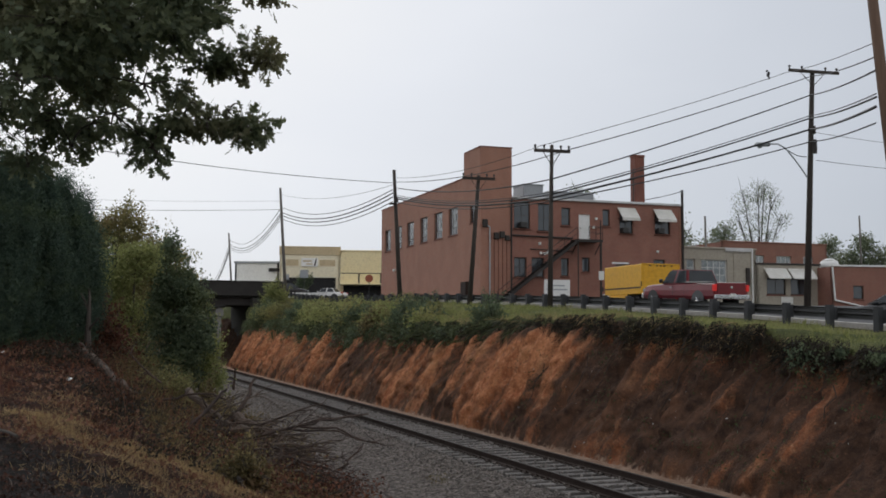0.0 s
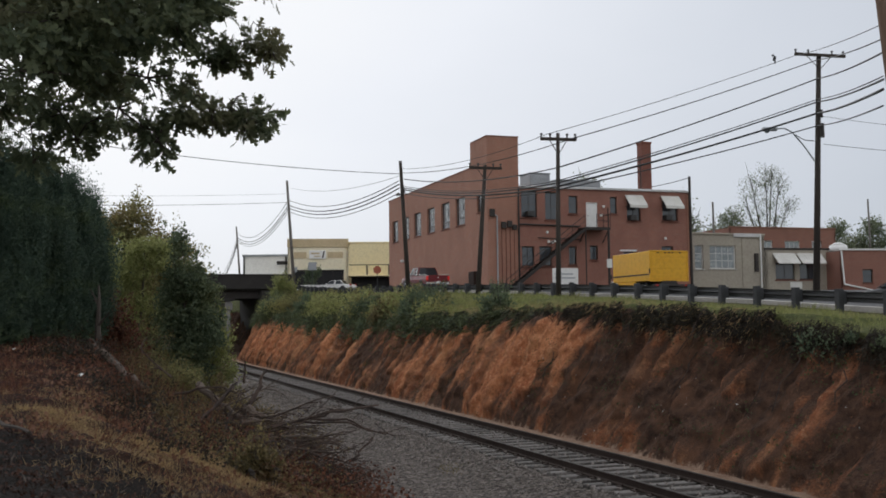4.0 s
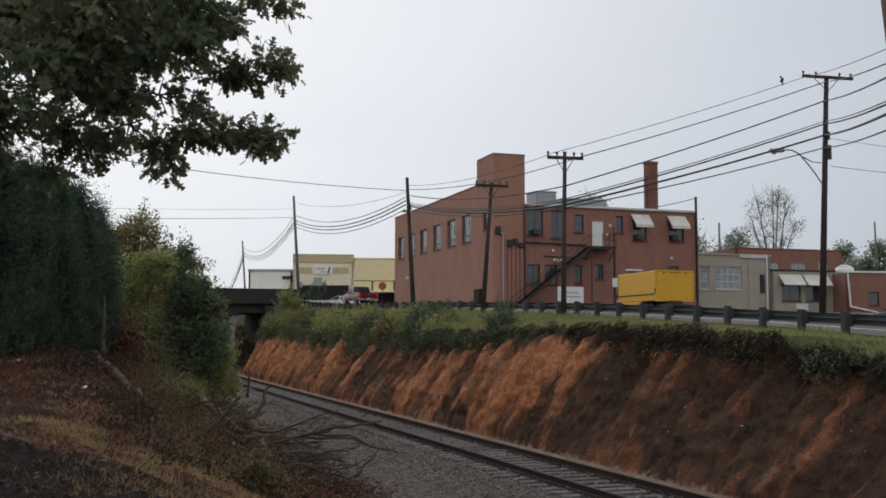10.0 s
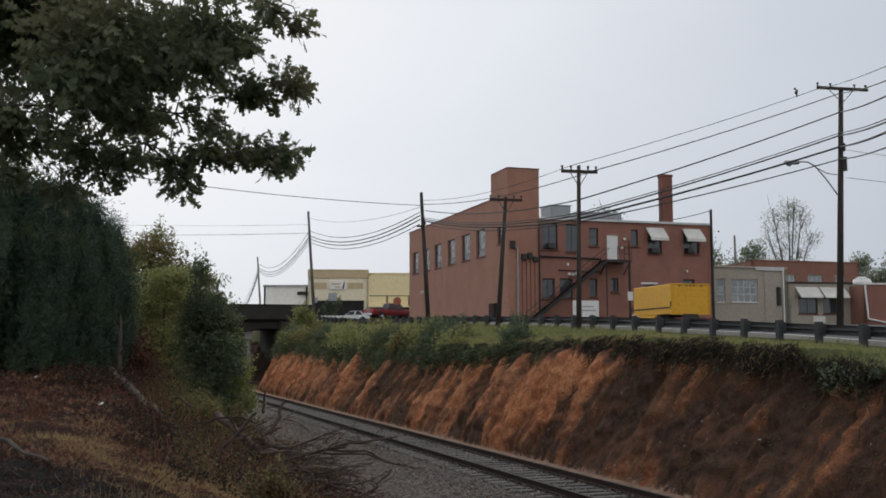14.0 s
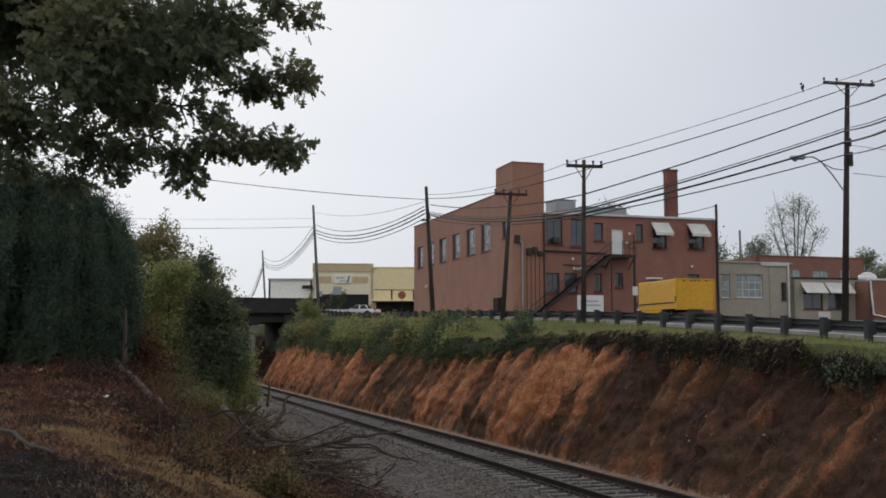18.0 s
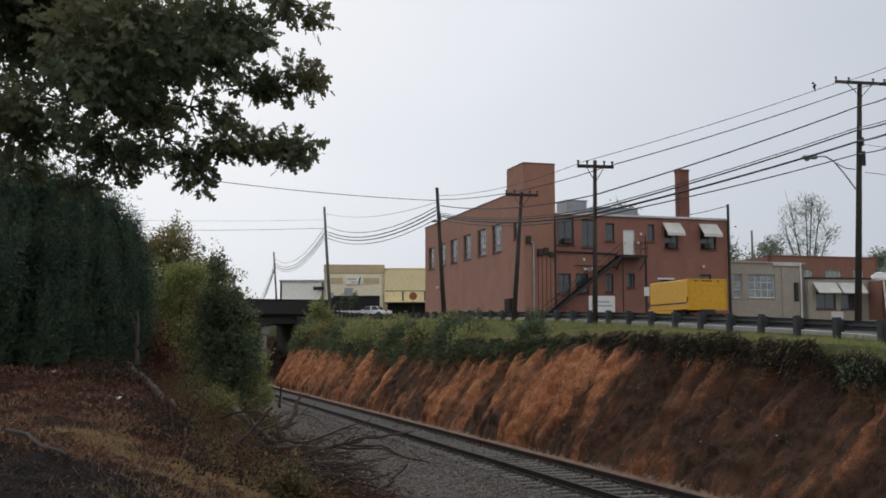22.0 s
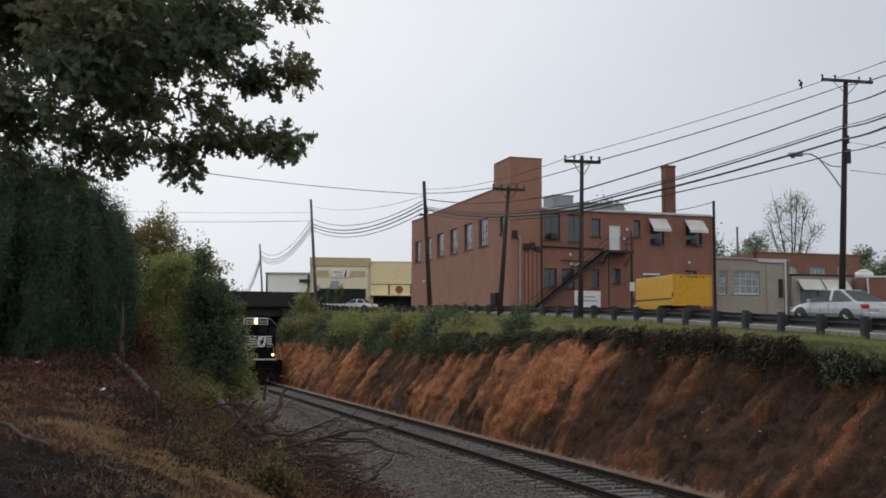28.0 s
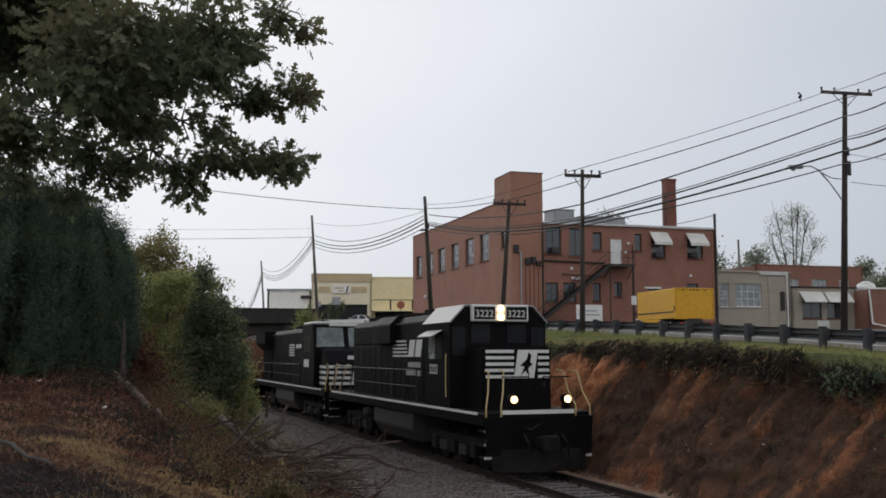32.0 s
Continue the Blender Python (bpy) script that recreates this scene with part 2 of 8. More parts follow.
M = {}
M["ground"] = ground_mat()
M["asphalt"] = mat("asphalt", (0.05, 0.05, 0.052), (0.078, 0.078, 0.08), 0.6, 0.85, 0.3, fine=40, dirt=(0.05, 0.05, 0.05))
M["concrete"] = mat("concrete", (0.42, 0.40, 0.37), (0.52, 0.50, 0.46), 0.8, 0.85, 0.3, dirt=(0.22, 0.20, 0.17))
# Near-black all over: the gloom below the deck is put into this concrete
M["dark_concrete"] = mat("dark_concrete", (0.026, 0.024, 0.023), (0.045, 0.042, 0.039), 0.8, 0.9, 0.3, dirt=(0.02, 0.018, 0.016), dirt_amount=0.7)
M["pier"] = mat("pier_concrete", (0.20, 0.195, 0.19), (0.27, 0.26, 0.25), 0.9, 0.9, 0.3, dirt=(0.12, 0.11, 0.10))
M["rail"] = mat("rail_steel", (0.03, 0.02, 0.017), (0.05, 0.036, 0.03), 4, 0.8, 0.2, spec=0.2)
M["rail_head"] = mat("rail_head", (0.05, 0.045, 0.042), (0.085, 0.078, 0.074), 4, 0.7, 0.05, metal=0.3, spec=0.2)
M["tie"] = mat("tie_wood", (0.10, 0.092, 0.086), (0.18, 0.165, 0.155), 3, 0.9, 0.5, stretch=(0.4, 4, 4), vary=0.3)
M["stone"] = mat("ballast_stone", (0.095, 0.085, 0.078), (0.32, 0.285, 0.258), 6, 0.9, 0.3)
M["brick"] = brick_mat("red_brick", (0.33, 0.148, 0.102), (0.40, 0.185, 0.126), (0.36, 0.235, 0.175), (0.225, 0.11, 0.082))
M["brick_dark"] = brick_mat("dark_brick", (0.19, 0.062, 0.044), (0.235, 0.08, 0.055), (0.21, 0.12, 0.09), (0.10, 0.044, 0.036))
M["brick_wing"] = brick_mat("wing_brick", (0.27, 0.11, 0.08), (0.33, 0.14, 0.10), (0.30, 0.185, 0.145), (0.17, 0.075, 0.058))
M["brick_far"] = brick_mat("far_brick", (0.24, 0.10, 0.075), (0.29, 0.125, 0.09), (0.27, 0.17, 0.13), (0.17, 0.08, 0.062))
M["cream"] = mat("cream_stucco", (0.88, 0.80, 0.59), (0.93, 0.86, 0.66), 0.4, 0.8, 0.1, dirt=(0.66, 0.56, 0.38))
M["tan"] = mat("tan_panel", (0.58, 0.46, 0.28), (0.64, 0.52, 0.33), 0.6, 0.8, 0.1)
M["yellow_wall"] = mat("yellow_siding", (0.88, 0.75, 0.44), (0.93, 0.81, 0.50), 0.4, 0.75, 0.1)
M["white_wall"] = mat("white_wall", (0.90, 0.89, 0.85), (0.93, 0.92, 0.89), 0.4, 0.75, 0.1, dirt=(0.66, 0.64, 0.6))
M["grey_block"] = mat("grey_block", (0.36, 0.325, 0.265), (0.43, 0.39, 0.32), 0.5, 0.9, 0.2, dirt=(0.19, 0.175, 0.15))
M["dark_open"] = mat("dark_inside", (0.012, 0.012, 0.013), (0.02, 0.02, 0.022), 1.0, 0.8, 0.1)
M["roof"] = mat("roof_felt", (0.10, 0.10, 0.10), (0.16, 0.16, 0.16), 0.4, 0.9, 0.2)
M["coping"] = mat("coping_metal", (0.55, 0.55, 0.55), (0.66, 0.66, 0.66), 1.2, 0.5, 0.1, dirt=(0.3, 0.29, 0.28))
M["white_paint"] = mat("white_paint", (0.76, 0.76, 0.74), (0.82, 0.82, 0.80), 1.2, 0.55, 0.1, dirt=(0.5, 0.48, 0.44), dirt_amount=0.2)
M["awning"] = mat("awning_metal", (0.66, 0.65, 0.60), (0.75, 0.74, 0.70), 1.4, 0.5, 0.1, dirt=(0.4, 0.38, 0.34))
M["glass"] = glass_mat("window_glass")
# Flat pale grey; on locomotive and mill panes it stands for reflected sky
M["pale_glass"] = mat("pale_matte_glass", (0.20, 0.23, 0.24), (0.40, 0.44, 0.45), 2.2, 0.25, 0.05, dirt=(0.2, 0.22, 0.22))
M["steel_dark"] = mat("dark_steel", (0.03, 0.026, 0.024), (0.05, 0.042, 0.038), 3, 0.6, 0.2, metal=0.3)
M["galv"] = mat("weathered_guardrail", (0.06, 0.062, 0.065), (0.095, 0.098, 0.10), 1.5, 0.55, 0.1, metal=0.5, dirt=(0.06, 0.05, 0.045))
M["post"] = mat("guardrail_post", (0.034, 0.036, 0.040), (0.06, 0.062, 0.066), 3, 0.85, 0.3, vary=0.2)
M["pole"] = mat("creosote_pole", (0.030, 0.024, 0.020), (0.055, 0.044, 0.036), 2, 0.9, 0.4, stretch=(4, 4, 0.4), vary=0.25)
M["pole_grey"] = mat("grey_pole_wood", (0.12, 0.11, 0.10), (0.18, 0.165, 0.15), 2, 0.9, 0.4, stretch=(4, 4, 0.4))
M["pole_brown"] = mat("brown_pole_wood", (0.11, 0.065, 0.042), (0.16, 0.10, 0.068), 2, 0.9, 0.4, stretch=(4, 4, 0.4))
M["wire"] = mat("wire_jacket", (0.018, 0.018, 0.02), (0.03, 0.03, 0.032), 2, 0.6, 0.0)
M["window_steel"] = mat("window_steel", (0.09, 0.075, 0.066), (0.15, 0.125, 0.11), 4, 0.7, 0.1, dirt=(0.2, 0.18, 0.16))
M["hvac"] = mat("hvac_metal", (0.34, 0.36, 0.38), (0.42, 0.44, 0.46), 1.0, 0.5, 0.1, metal=0.3)
M["black_paint"] = mat("loco_black", (0.005, 0.005, 0.006), (0.009, 0.009, 0.01), 0.8, 0.5, 0.04, dirt=(0.014, 0.012, 0.011), dirt_amount=0.35, spec=0.05)
M["cab_glass"] = mat("cab_glass", (0.012, 0.013, 0.015), (0.02, 0.021, 0.023), 1.5, 0.3, 0.0, spec=0.12)
M["loco_grime"] = mat("running_gear_grime", (0.009, 0.008, 0.008), (0.02, 0.018, 0.016), 2.5, 0.85, 0.3, dirt=(0.03, 0.026, 0.022), spec=0.15)
M["loco_grey"] = mat("tank_grey", (0.028, 0.027, 0.026), (0.05, 0.048, 0.046), 1.5, 0.6, 0.1, dirt=(0.05, 0.045, 0.04))
M["loco_white"] = mat("loco_white", (0.68, 0.68, 0.66), (0.76, 0.76, 0.74), 1.2, 0.45, 0.03, dirt=(0.4, 0.39, 0.36), dirt_amount=0.3)
M["loco_faded"] = mat("loco_faded_white", (0.30, 0.30, 0.29), (0.40, 0.40, 0.39), 3.0, 0.5, 0.03, dirt=(0.16, 0.15, 0.14), dirt_amount=0.5)
# Grey instead of black: the sky's sheen is painted into the roof
M["loco_roof"] = mat("sky_lit_roof", (0.20, 0.20, 0.20), (0.30, 0.30, 0.30), 1.2, 0.35, 0.05)
M["yellow_rail"] = mat("handrail_yellow", (0.46, 0.33, 0.15), (0.55, 0.42, 0.20), 3, 0.5, 0.05, dirt=(0.3, 0.2, 0.08))
M["headlight"] = glow_mat("headlight", (1.0, 0.6, 0.27), 4.5)
M["rust"] = mat("rust_brown", (0.12, 0.055, 0.032), (0.19, 0.085, 0.05), 1.0, 0.85, 0.2, dirt=(0.07, 0.04, 0.028))
M["red_paint"] = mat("red_car_paint", (0.15, 0.008, 0.015), (0.18, 0.011, 0.018), 0.8, 0.35, 0.0, coat=0.2)
M["silver_paint"] = mat("silver_car_paint", (0.50, 0.53, 0.54), (0.56, 0.59, 0.60), 0.8, 0.3, 0.0, metal=0.3, coat=0.5)
M["white_car"] = mat("white_car_paint", (0.74, 0.74, 0.73), (0.8, 0.8, 0.79), 0.8, 0.3, 0.0, coat=0.5)
M["black_car"] = mat("black_car_paint", (0.012, 0.012, 0.014), (0.02, 0.02, 0.022), 0.8, 0.3, 0.0, coat=0.5)
M["truck_yellow"] = mat("truck_yellow", (0.72, 0.37, 0.01), (0.78, 0.42, 0.016), 0.5, 0.4, 0.02, dirt=(0.6, 0.32, 0.03), dirt_amount=0.3)
M["tyre"] = mat("tyre_rubber", (0.018, 0.018, 0.018), (0.028, 0.028, 0.028), 6, 0.9, 0.2)
M["chrome"] = mat("bright_metal", (0.55, 0.55, 0.56), (0.62, 0.62, 0.63), 3, 0.25, 0.0, metal=0.9)
M["tail"] = mat("tail_lens", (0.45, 0.012, 0.012), (0.5, 0.02, 0.02), 5, 0.2, 0.0)
M["brake"] = glow_mat("brake_light", (0.5, 0.015, 0.012), 0.35)
M["bark"] = mat("oak_bark", (0.045, 0.036, 0.029), (0.085, 0.07, 0.058), 5, 0.95, 0.6, stretch=(1, 1, 0.3))
M["dead_wood"] = mat("dead_wood", (0.022, 0.015, 0.012), (0.10, 0.066, 0.05), 4, 0.95, 0.5)
M["grey_wood"] = mat("bleached_wood", (0.05, 0.036, 0.028), (0.13, 0.095, 0.072), 4, 0.95, 0.4)
M["oak_leaf"] = leaf_mat("oak_leaf", (0.08, 0.105, 0.066), (0.175, 0.20, 0.108), (0.175, 0.15, 0.08), 0.5, 0.5)
M["hedge_leaf"] = leaf_mat("cedar_leaf", (0.048, 0.08, 0.06), (0.085, 0.125, 0.085), (0.125, 0.17, 0.085), 1.5)
M["bush_leaf"] = leaf_mat("bush_leaf", (0.17, 0.20, 0.07), (0.36, 0.37, 0.15), (0.29, 0.25, 0.10), 0.35, 0.5)
M["olive_leaf"] = leaf_mat("olive_leaf", (0.12, 0.125, 0.052), (0.31, 0.285, 0.12), (0.28, 0.19, 0.10), 0.4, 0.5)
M["dark_leaf"] = leaf_mat("dark_leaf", (0.06, 0.088, 0.055), (0.16, 0.20, 0.115), (0.18, 0.20, 0.085), 0.8)
M["weed"] = leaf_mat("weed_leaf", (0.035, 0.05, 0.025), (0.10, 0.115, 0.05), (0.10, 0.11, 0.045), 0.3)
# Near-black dead grass: the shade below the turf edge is in its colour
M["overhang_shade"] = leaf_mat("dead_overhang", (0.018, 0.015, 0.012), (0.045, 0.037, 0.025), (0.05, 0.042, 0.022), 0.8)
M["dull_scrub"] = leaf_mat("dull_scrub", (0.07, 0.058, 0.028), (0.25, 0.20, 0.09), (0.19, 0.11, 0.06), 0.8)
M["grass"] = leaf_mat("grass_blade", (0.16, 0.185, 0.065), (0.31, 0.32, 0.12), (0.36, 0.32, 0.14), 0.3)
M["straw"] = leaf_mat("dry_grass", (0.26, 0.175, 0.085), (0.50, 0.365, 0.19), (0.36, 0.225, 0.115), 0.5)
M["litter"] = leaf_mat("leaf_litter", (0.024, 0.011, 0.008), (0.22, 0.096, 0.058), (0.155, 0.058, 0.034), 1.2)
M["curled"] = leaf_mat("curled_leaf", (0.05, 0.024, 0.016), (0.30, 0.165, 0.105), (0.17, 0.075, 0.046), 0.8)
M["mulch"] = leaf_mat("bark_chip", (0.010, 0.005, 0.004), (0.088, 0.040, 0.026), (0.024, 0.011, 0.008), 1.6)
# Paler and greyer than near leaves: distance haze put into the colour
M["hazed_leaf"] = leaf_mat("hazed_leaf", (0.15, 0.185, 0.12), (0.25, 0.28, 0.18), (0.26, 0.26, 0.17), 0.1, 0.5)
M["sign_red"] = mat("sign_red", (0.36, 0.10, 0.05), (0.42, 0.12, 0.06), 3, 0.5, 0.0)
M["paper"] = mat("paper", (0.7, 0.7, 0.66), (0.78, 0.78, 0.75), 3, 0.8, 0.0)
M["bird"] = mat("dark_feather", (0.02, 0.02, 0.022), (0.03, 0.03, 0.03), 8, 0.7, 0.1)


# ---- mesh helpers ----
K = pose(0, 0, 0, 0, 0, 18.94)  # the railway's own frame: x away from the near bank, y along the track, z up from the rail tops
rng = np.random.default_rng(7)


def add_ob(name, me, material, parent=None, label="", m=None):
    if material is not None and not me.materials:
        me.materials.append(M[material])
    ob = new(name, me)
    if parent is not None:
        ob.parent = parent
    if m is not None:
        ob.matrix_basis = m
    if label:
        ob["label"] = label
    return ob


def part(name, bm, material, parent=None, label="", m=None, smooth=False):
    me = bpy.data.meshes.new(name)
    bmesh.ops.recalc_face_normals(bm, faces=bm.faces)
    bm.to_mesh(me)
    bm.free()
    if smooth:
        me.polygons.foreach_set("use_smooth", [True] * len(me.polygons))
    return add_ob(name, me, material, parent, label, m)


def thing(name, m, label, category, group="", kind=""):
    return tagged(new(name), label, category, group, kind) if m is None else put(tagged(new(name), label, category, group, kind), m)


def put(ob, m):
    ob.matrix_basis = m
    return ob


def mesh_np(name, verts, faces, smooth=False):
    me = bpy.data.meshes.new(name)
    me.from_pydata(np.asarray(verts, float), [], faces if isinstance(faces, list) else np.asarray(faces))
    if smooth:
        me.polygons.foreach_set("use_smooth", [True] * len(me.polygons))
    return me


def box(bm, x0, x1, y0, y1, z0, z1, bevel=0.0, m=None):
    vs = [bm.verts.new(p if m is None else m @ Vector(p)) for p in ((x0, y0, z0), (x1, y0, z0), (x1, y1, z0), (x0, y1, z0), (x0, y0, z1), (x1, y0, z1), (x1, y1, z1), (x0, y1, z1))]
    fs = [bm.faces.new([vs[i] for i in f]) for f in ((3, 2, 1, 0), (4, 5, 6, 7), (0, 1, 5, 4), (1, 2, 6, 5), (2, 3, 7, 6), (3, 0, 4, 7))]
    if bevel:
        es = {e for f in fs for e in f.edges}
        bmesh.ops.bevel(bm, geom=list(es), offset=bevel, segments=1, affect="EDGES")
    return bm


def boxes(*dims, bevel=0.0):
    bm = bmesh.new()
    for d in dims:
        box(bm, *d, bevel=bevel)
    return bm


def tube(bm, p0, p1, r0, r1=None, n=8, caps=True):
    p0, p1 = Vector(p0), Vector(p1)
    r1 = r0 if r1 is None else r1
    q = (p1 - p0).to_track_quat("Z", "Y")
    rings = []
    for p, r in ((p0, r0), (p1, r1)):
        rings.append([bm.verts.new(p + q @ Vector((r * math.cos(2 * math.pi * i / n), r * math.sin(2 * math.pi * i / n), 0))) for i in range(n)])
    for i in range(n):
        bm.faces.new((rings[0][i], rings[0][(i + 1) % n], rings[1][(i + 1) % n], rings[1][i]))
    if caps:
        bm.faces.new(rings[0][::-1])
        bm.faces.new(rings[1])
    return bm


def tubes(*segs, n=8):
    bm = bmesh.new()
    for s in segs:
        tube(bm, *s, n=n)
    return bm


def bent(points, r, n=6):
    """A pipe through the points, narrowing where r is a list."""
    bm = bmesh.new()
    rs = r if isinstance(r, (list, tuple)) else [r] * len(points)
    for a, b, ra, rb in zip(points, points[1:], rs, rs[1:]):
        tube(bm, a, b, ra, rb, n)
    return bm


def sweep(bm, pts, radii, n=8):
    """One closed pipe through the points, its rings joined."""
    rings = []
    for k, (p, r) in enumerate(zip(pts, radii)):
        d = (pts[min(k + 1, len(pts) - 1)] - pts[max(k - 1, 0)]).normalized()
        u = d.cross(Vector((0.3, 0.2, 0.93))).normalized()
        v = d.cross(u)
        rings.append([bm.verts.new(p + (u * math.cos(2 * math.pi * i / n) + v * math.sin(2 * math.pi * i / n)) * r) for i in range(n)])
    for a, b in zip(rings, rings[1:]):
        for i in range(n):
            bm.faces.new((a[i], a[(i + 1) % n], b[(i + 1) % n], b[i]))
    bm.faces.new(rings[0][::-1])
    bm.faces.new(rings[-1])
    return bm


def prism(poly, x0, x1, bevel=0.0, axis="X"):
    """A side outline (y, z) drawn out from x0 to x1."""
    bm = bmesh.new()
    f = (lambda x, a, b: (x, a, b)) if axis == "X" else (lambda x, a, b: (a, x, b))
    lo = [bm.verts.new(f(x0, a, b)) for a, b in poly]
    hi = [bm.verts.new(f(x1, a, b)) for a, b in poly]
    n = len(poly)
    bm.faces.new(lo)
    bm.faces.new(hi[::-1])
    for i in range(n):
        bm.faces.new((lo[i], hi[i], hi[(i + 1) % n], lo[(i + 1) % n]))
    if bevel:
        bmesh.ops.bevel(bm, geom=list(bm.edges), offset=bevel, segments=2, affect="EDGES")
    return bm


def wall_bm(length, height, thick, holes=()):
    """A wall along x from 0, its outer face at y = 0, with openings (x0, x1, z0, z1) cut through."""
    bm = bmesh.new()
    xs = sorted({0.0, length, *[h[0] for h in holes], *[h[1] for h in holes]})
    for a, b in zip(xs, xs[1:]):
        cut = sorted((h[2], h[3]) for h in holes if h[0] <= a + 1e-6 and h[1] >= b - 1e-6)
        z = 0.0
        for z0, z1 in cut:
            if z0 > z:
                box(bm, a, b, 0, thick, z, z0)
            z = z1
        if z < height:
            box(bm, a, b, 0, thick, z, height)
    bmesh.ops.remove_doubles(bm, verts=bm.verts, dist=1e-4)
    inner = [f for f in bm.faces if abs(f.normal.x) > 0.9 and all(len(e.link_faces) > 2 for e in f.edges)]
    bmesh.ops.delete(bm, geom=inner, context="FACES_ONLY")
    return bm


def wall_m(p0, p1, z=0.0):
    """The frame of a wall: x from p0 to p1, y to the left of that way (inwards)."""
    return pose(p0[0], p0[1], z, 0, 0, math.degrees(math.atan2(p1[1] - p0[1], p1[0] - p0[0])))


def frames(n, spread=None):
    """n random rotations as matrices."""
    q = rng.normal(size=(n, 4))
    if spread is not None:
        q = np.column_stack([np.ones(n), rng.normal(size=(n, 3)) * spread])
    q /= np.linalg.norm(q, axis=1)[:, None]
    w, x, y, z = q.T
    return np.stack([np.stack([1 - 2 * (y * y + z * z), 2 * (x * y - z * w), 2 * (x * z + y * w)], 1),
                     np.stack([2 * (x * y + z * w), 1 - 2 * (x * x + z * z), 2 * (y * z - x * w)], 1),
                     np.stack([2 * (x * z - y * w), 2 * (y * z + x * w), 1 - 2 * (x * x + y * y)], 1)], 1)


LEAF = {
    "plain": [(0, 0, 0), (0.3, 0.5, 0.06), (0, 1, -0.08), (-0.3, 0.5, 0.06)],
    "scale": [(0, 0, 0), (0.16, 0.4, 0.03), (0, 1, -0.04), (-0.16, 0.4, 0.03)],
    "sprig": [(0, 0, 0), (0.17, 0.45, 0.04), (0, 1, -0.04), (-0.17, 0.45, 0.04)],
    "blade": [(0.5, 0, 0), (-0.5, 0, 0), (0.1, 1, 0.25)],
    "chip": [(0.2, 0, 0), (0.25, 0.9, 0.1), (-0.2, 1, 0), (-0.25, 0.1, 0.1)],
}


OAK_SIDE = [(0.03, 0.24, 0.01), (0.22, 0.36, 0.03), (0.06, 0.44, 0.02), (0.33, 0.66, 0.03), (0.07, 0.66, 0.0), (0.17, 0.92, -0.03)]
LEAF["oak"] = [(0, 0, 0)] + OAK_SIDE + [(0, 1, -0.05)] + [(-x, y, z) for x, y, z in reversed(OAK_SIDE)]


def leaves(name, centres, size, shape="plain", turn=None, squash=1.0):
    """Many small leaves in one mesh, each its own island. turn: rotations; size: one number or one per leaf."""
    c = np.asarray(centres, float)
    n = len(c)
    tpl = np.array(LEAF[shape], float)
    tpl[:, 0] *= squash
    r = frames(n) if turn is None else turn
    s = np.broadcast_to(np.asarray(size, float), (n,)) * rng.uniform(0.7, 1.25, n)
    v = c[:, None, :] + s[:, None, None] * np.einsum("nij,kj->nki", r, tpl)
    k = len(tpl)
    return mesh_np(name, v.reshape(-1, 3), np.arange(n * k).reshape(n, k))


def in_blobs(blobs, n, hollow=0.55, low=None):
    """n points inside ellipsoids (x, y, z, rx, ry, rz), denser towards their skins, with gaps."""
    b = np.array(blobs, float)
    w = (b[:, 3] * b[:, 4] + b[:, 4] * b[:, 5] + b[:, 3] * b[:, 5])
    pick = rng.choice(len(b), n, p=w / w.sum())
    d = rng.normal(size=(n, 3))
    d /= np.linalg.norm(d, axis=1)[:, None]
    rad = rng.uniform(hollow ** 3, 1, n) ** (1 / 3) * (1 + 0.10 * rng.normal(size=n))
    p = b[pick, :3] + d * rad[:, None] * b[pick, 3:]
    keep = np.ones(n, bool)
    if low is not None:
        keep &= p[:, 2] > low
    return p[keep]


def clumped(blobs, clumps, each, spread, hollow=0.5, low=None):
    """Leaves in sprays: clump centres in the blobs, leaves round each."""
    c = in_blobs(blobs, clumps, hollow, low)
    p = np.repeat(c, each, 0) + rng.normal(size=(len(c) * each, 3)) * np.asarray(spread)
    return p


def lerp(x, xs, ys):
    return float(np.interp(x, xs, ys))


# ---- ground: near bank, cutting with the track, clay slope, turf, upper road ----
def road_z(s):
    return lerp(s, (-2500, -68, 0, 24, 28.5, 40, 50, 63, 75, 90, 111, 138), (0.4, 0.4, 2.1, 3.15, 3.45, 3.97, 4.35, 4.85, 5.2, 5.7, 6.38, 6.6))


def rail_q(s):
    return 21.07 + 0.0102 * (s - 40)


def lane_q(s):
    """Middle of the lane that climbs towards the bridge."""
    return 29.36 - 0.0418 * (s - 28.4)


def verge_z(s):
    return lerp(s, (-2500, -68, 0, 12, 24, 29.6, 33.3, 37.3, 41, 46.7, 53, 60, 68, 84, 98, 108, 138), (0.4, 0.4, 1.95, 2.5, 3.09, 3.41, 3.64, 3.84, 3.96, 4.22, 4.42, 4.6, 4.76, 5.1, 5.65, 6.3, 6.55))


def guard_top(s):
    return lerp(s, (-20, 12, 24, 30, 40, 50, 53.5, 60.4, 67.7, 73.5, 84, 98, 108), (1.9, 3.22, 3.81, 4.135, 4.58, 4.91, 5.02, 5.25, 5.41, 5.51, 5.74, 6.3, 6.95))


def lip_z(s):
    return lerp(s, (-46, 2.4, 12, 17.2, 19, 21.5, 27, 33, 50, 77.6, 105.5, 148), (0.9, 1.9, 2.5, 2.75, 3.0, 3.25, 3.38, 3.25, 3.1, 3.5, 3.8, 5.0))


def bank_z(s):
    return lerp(s, (-73, -12, 4.9, 12.1, 23, 31.5, 43.7, 72.8, 102, 146), (1.4, 1.45, 1.5, 1.42, 1.92, 2.7, 3.0, 4.2, 6.2, 6.5))


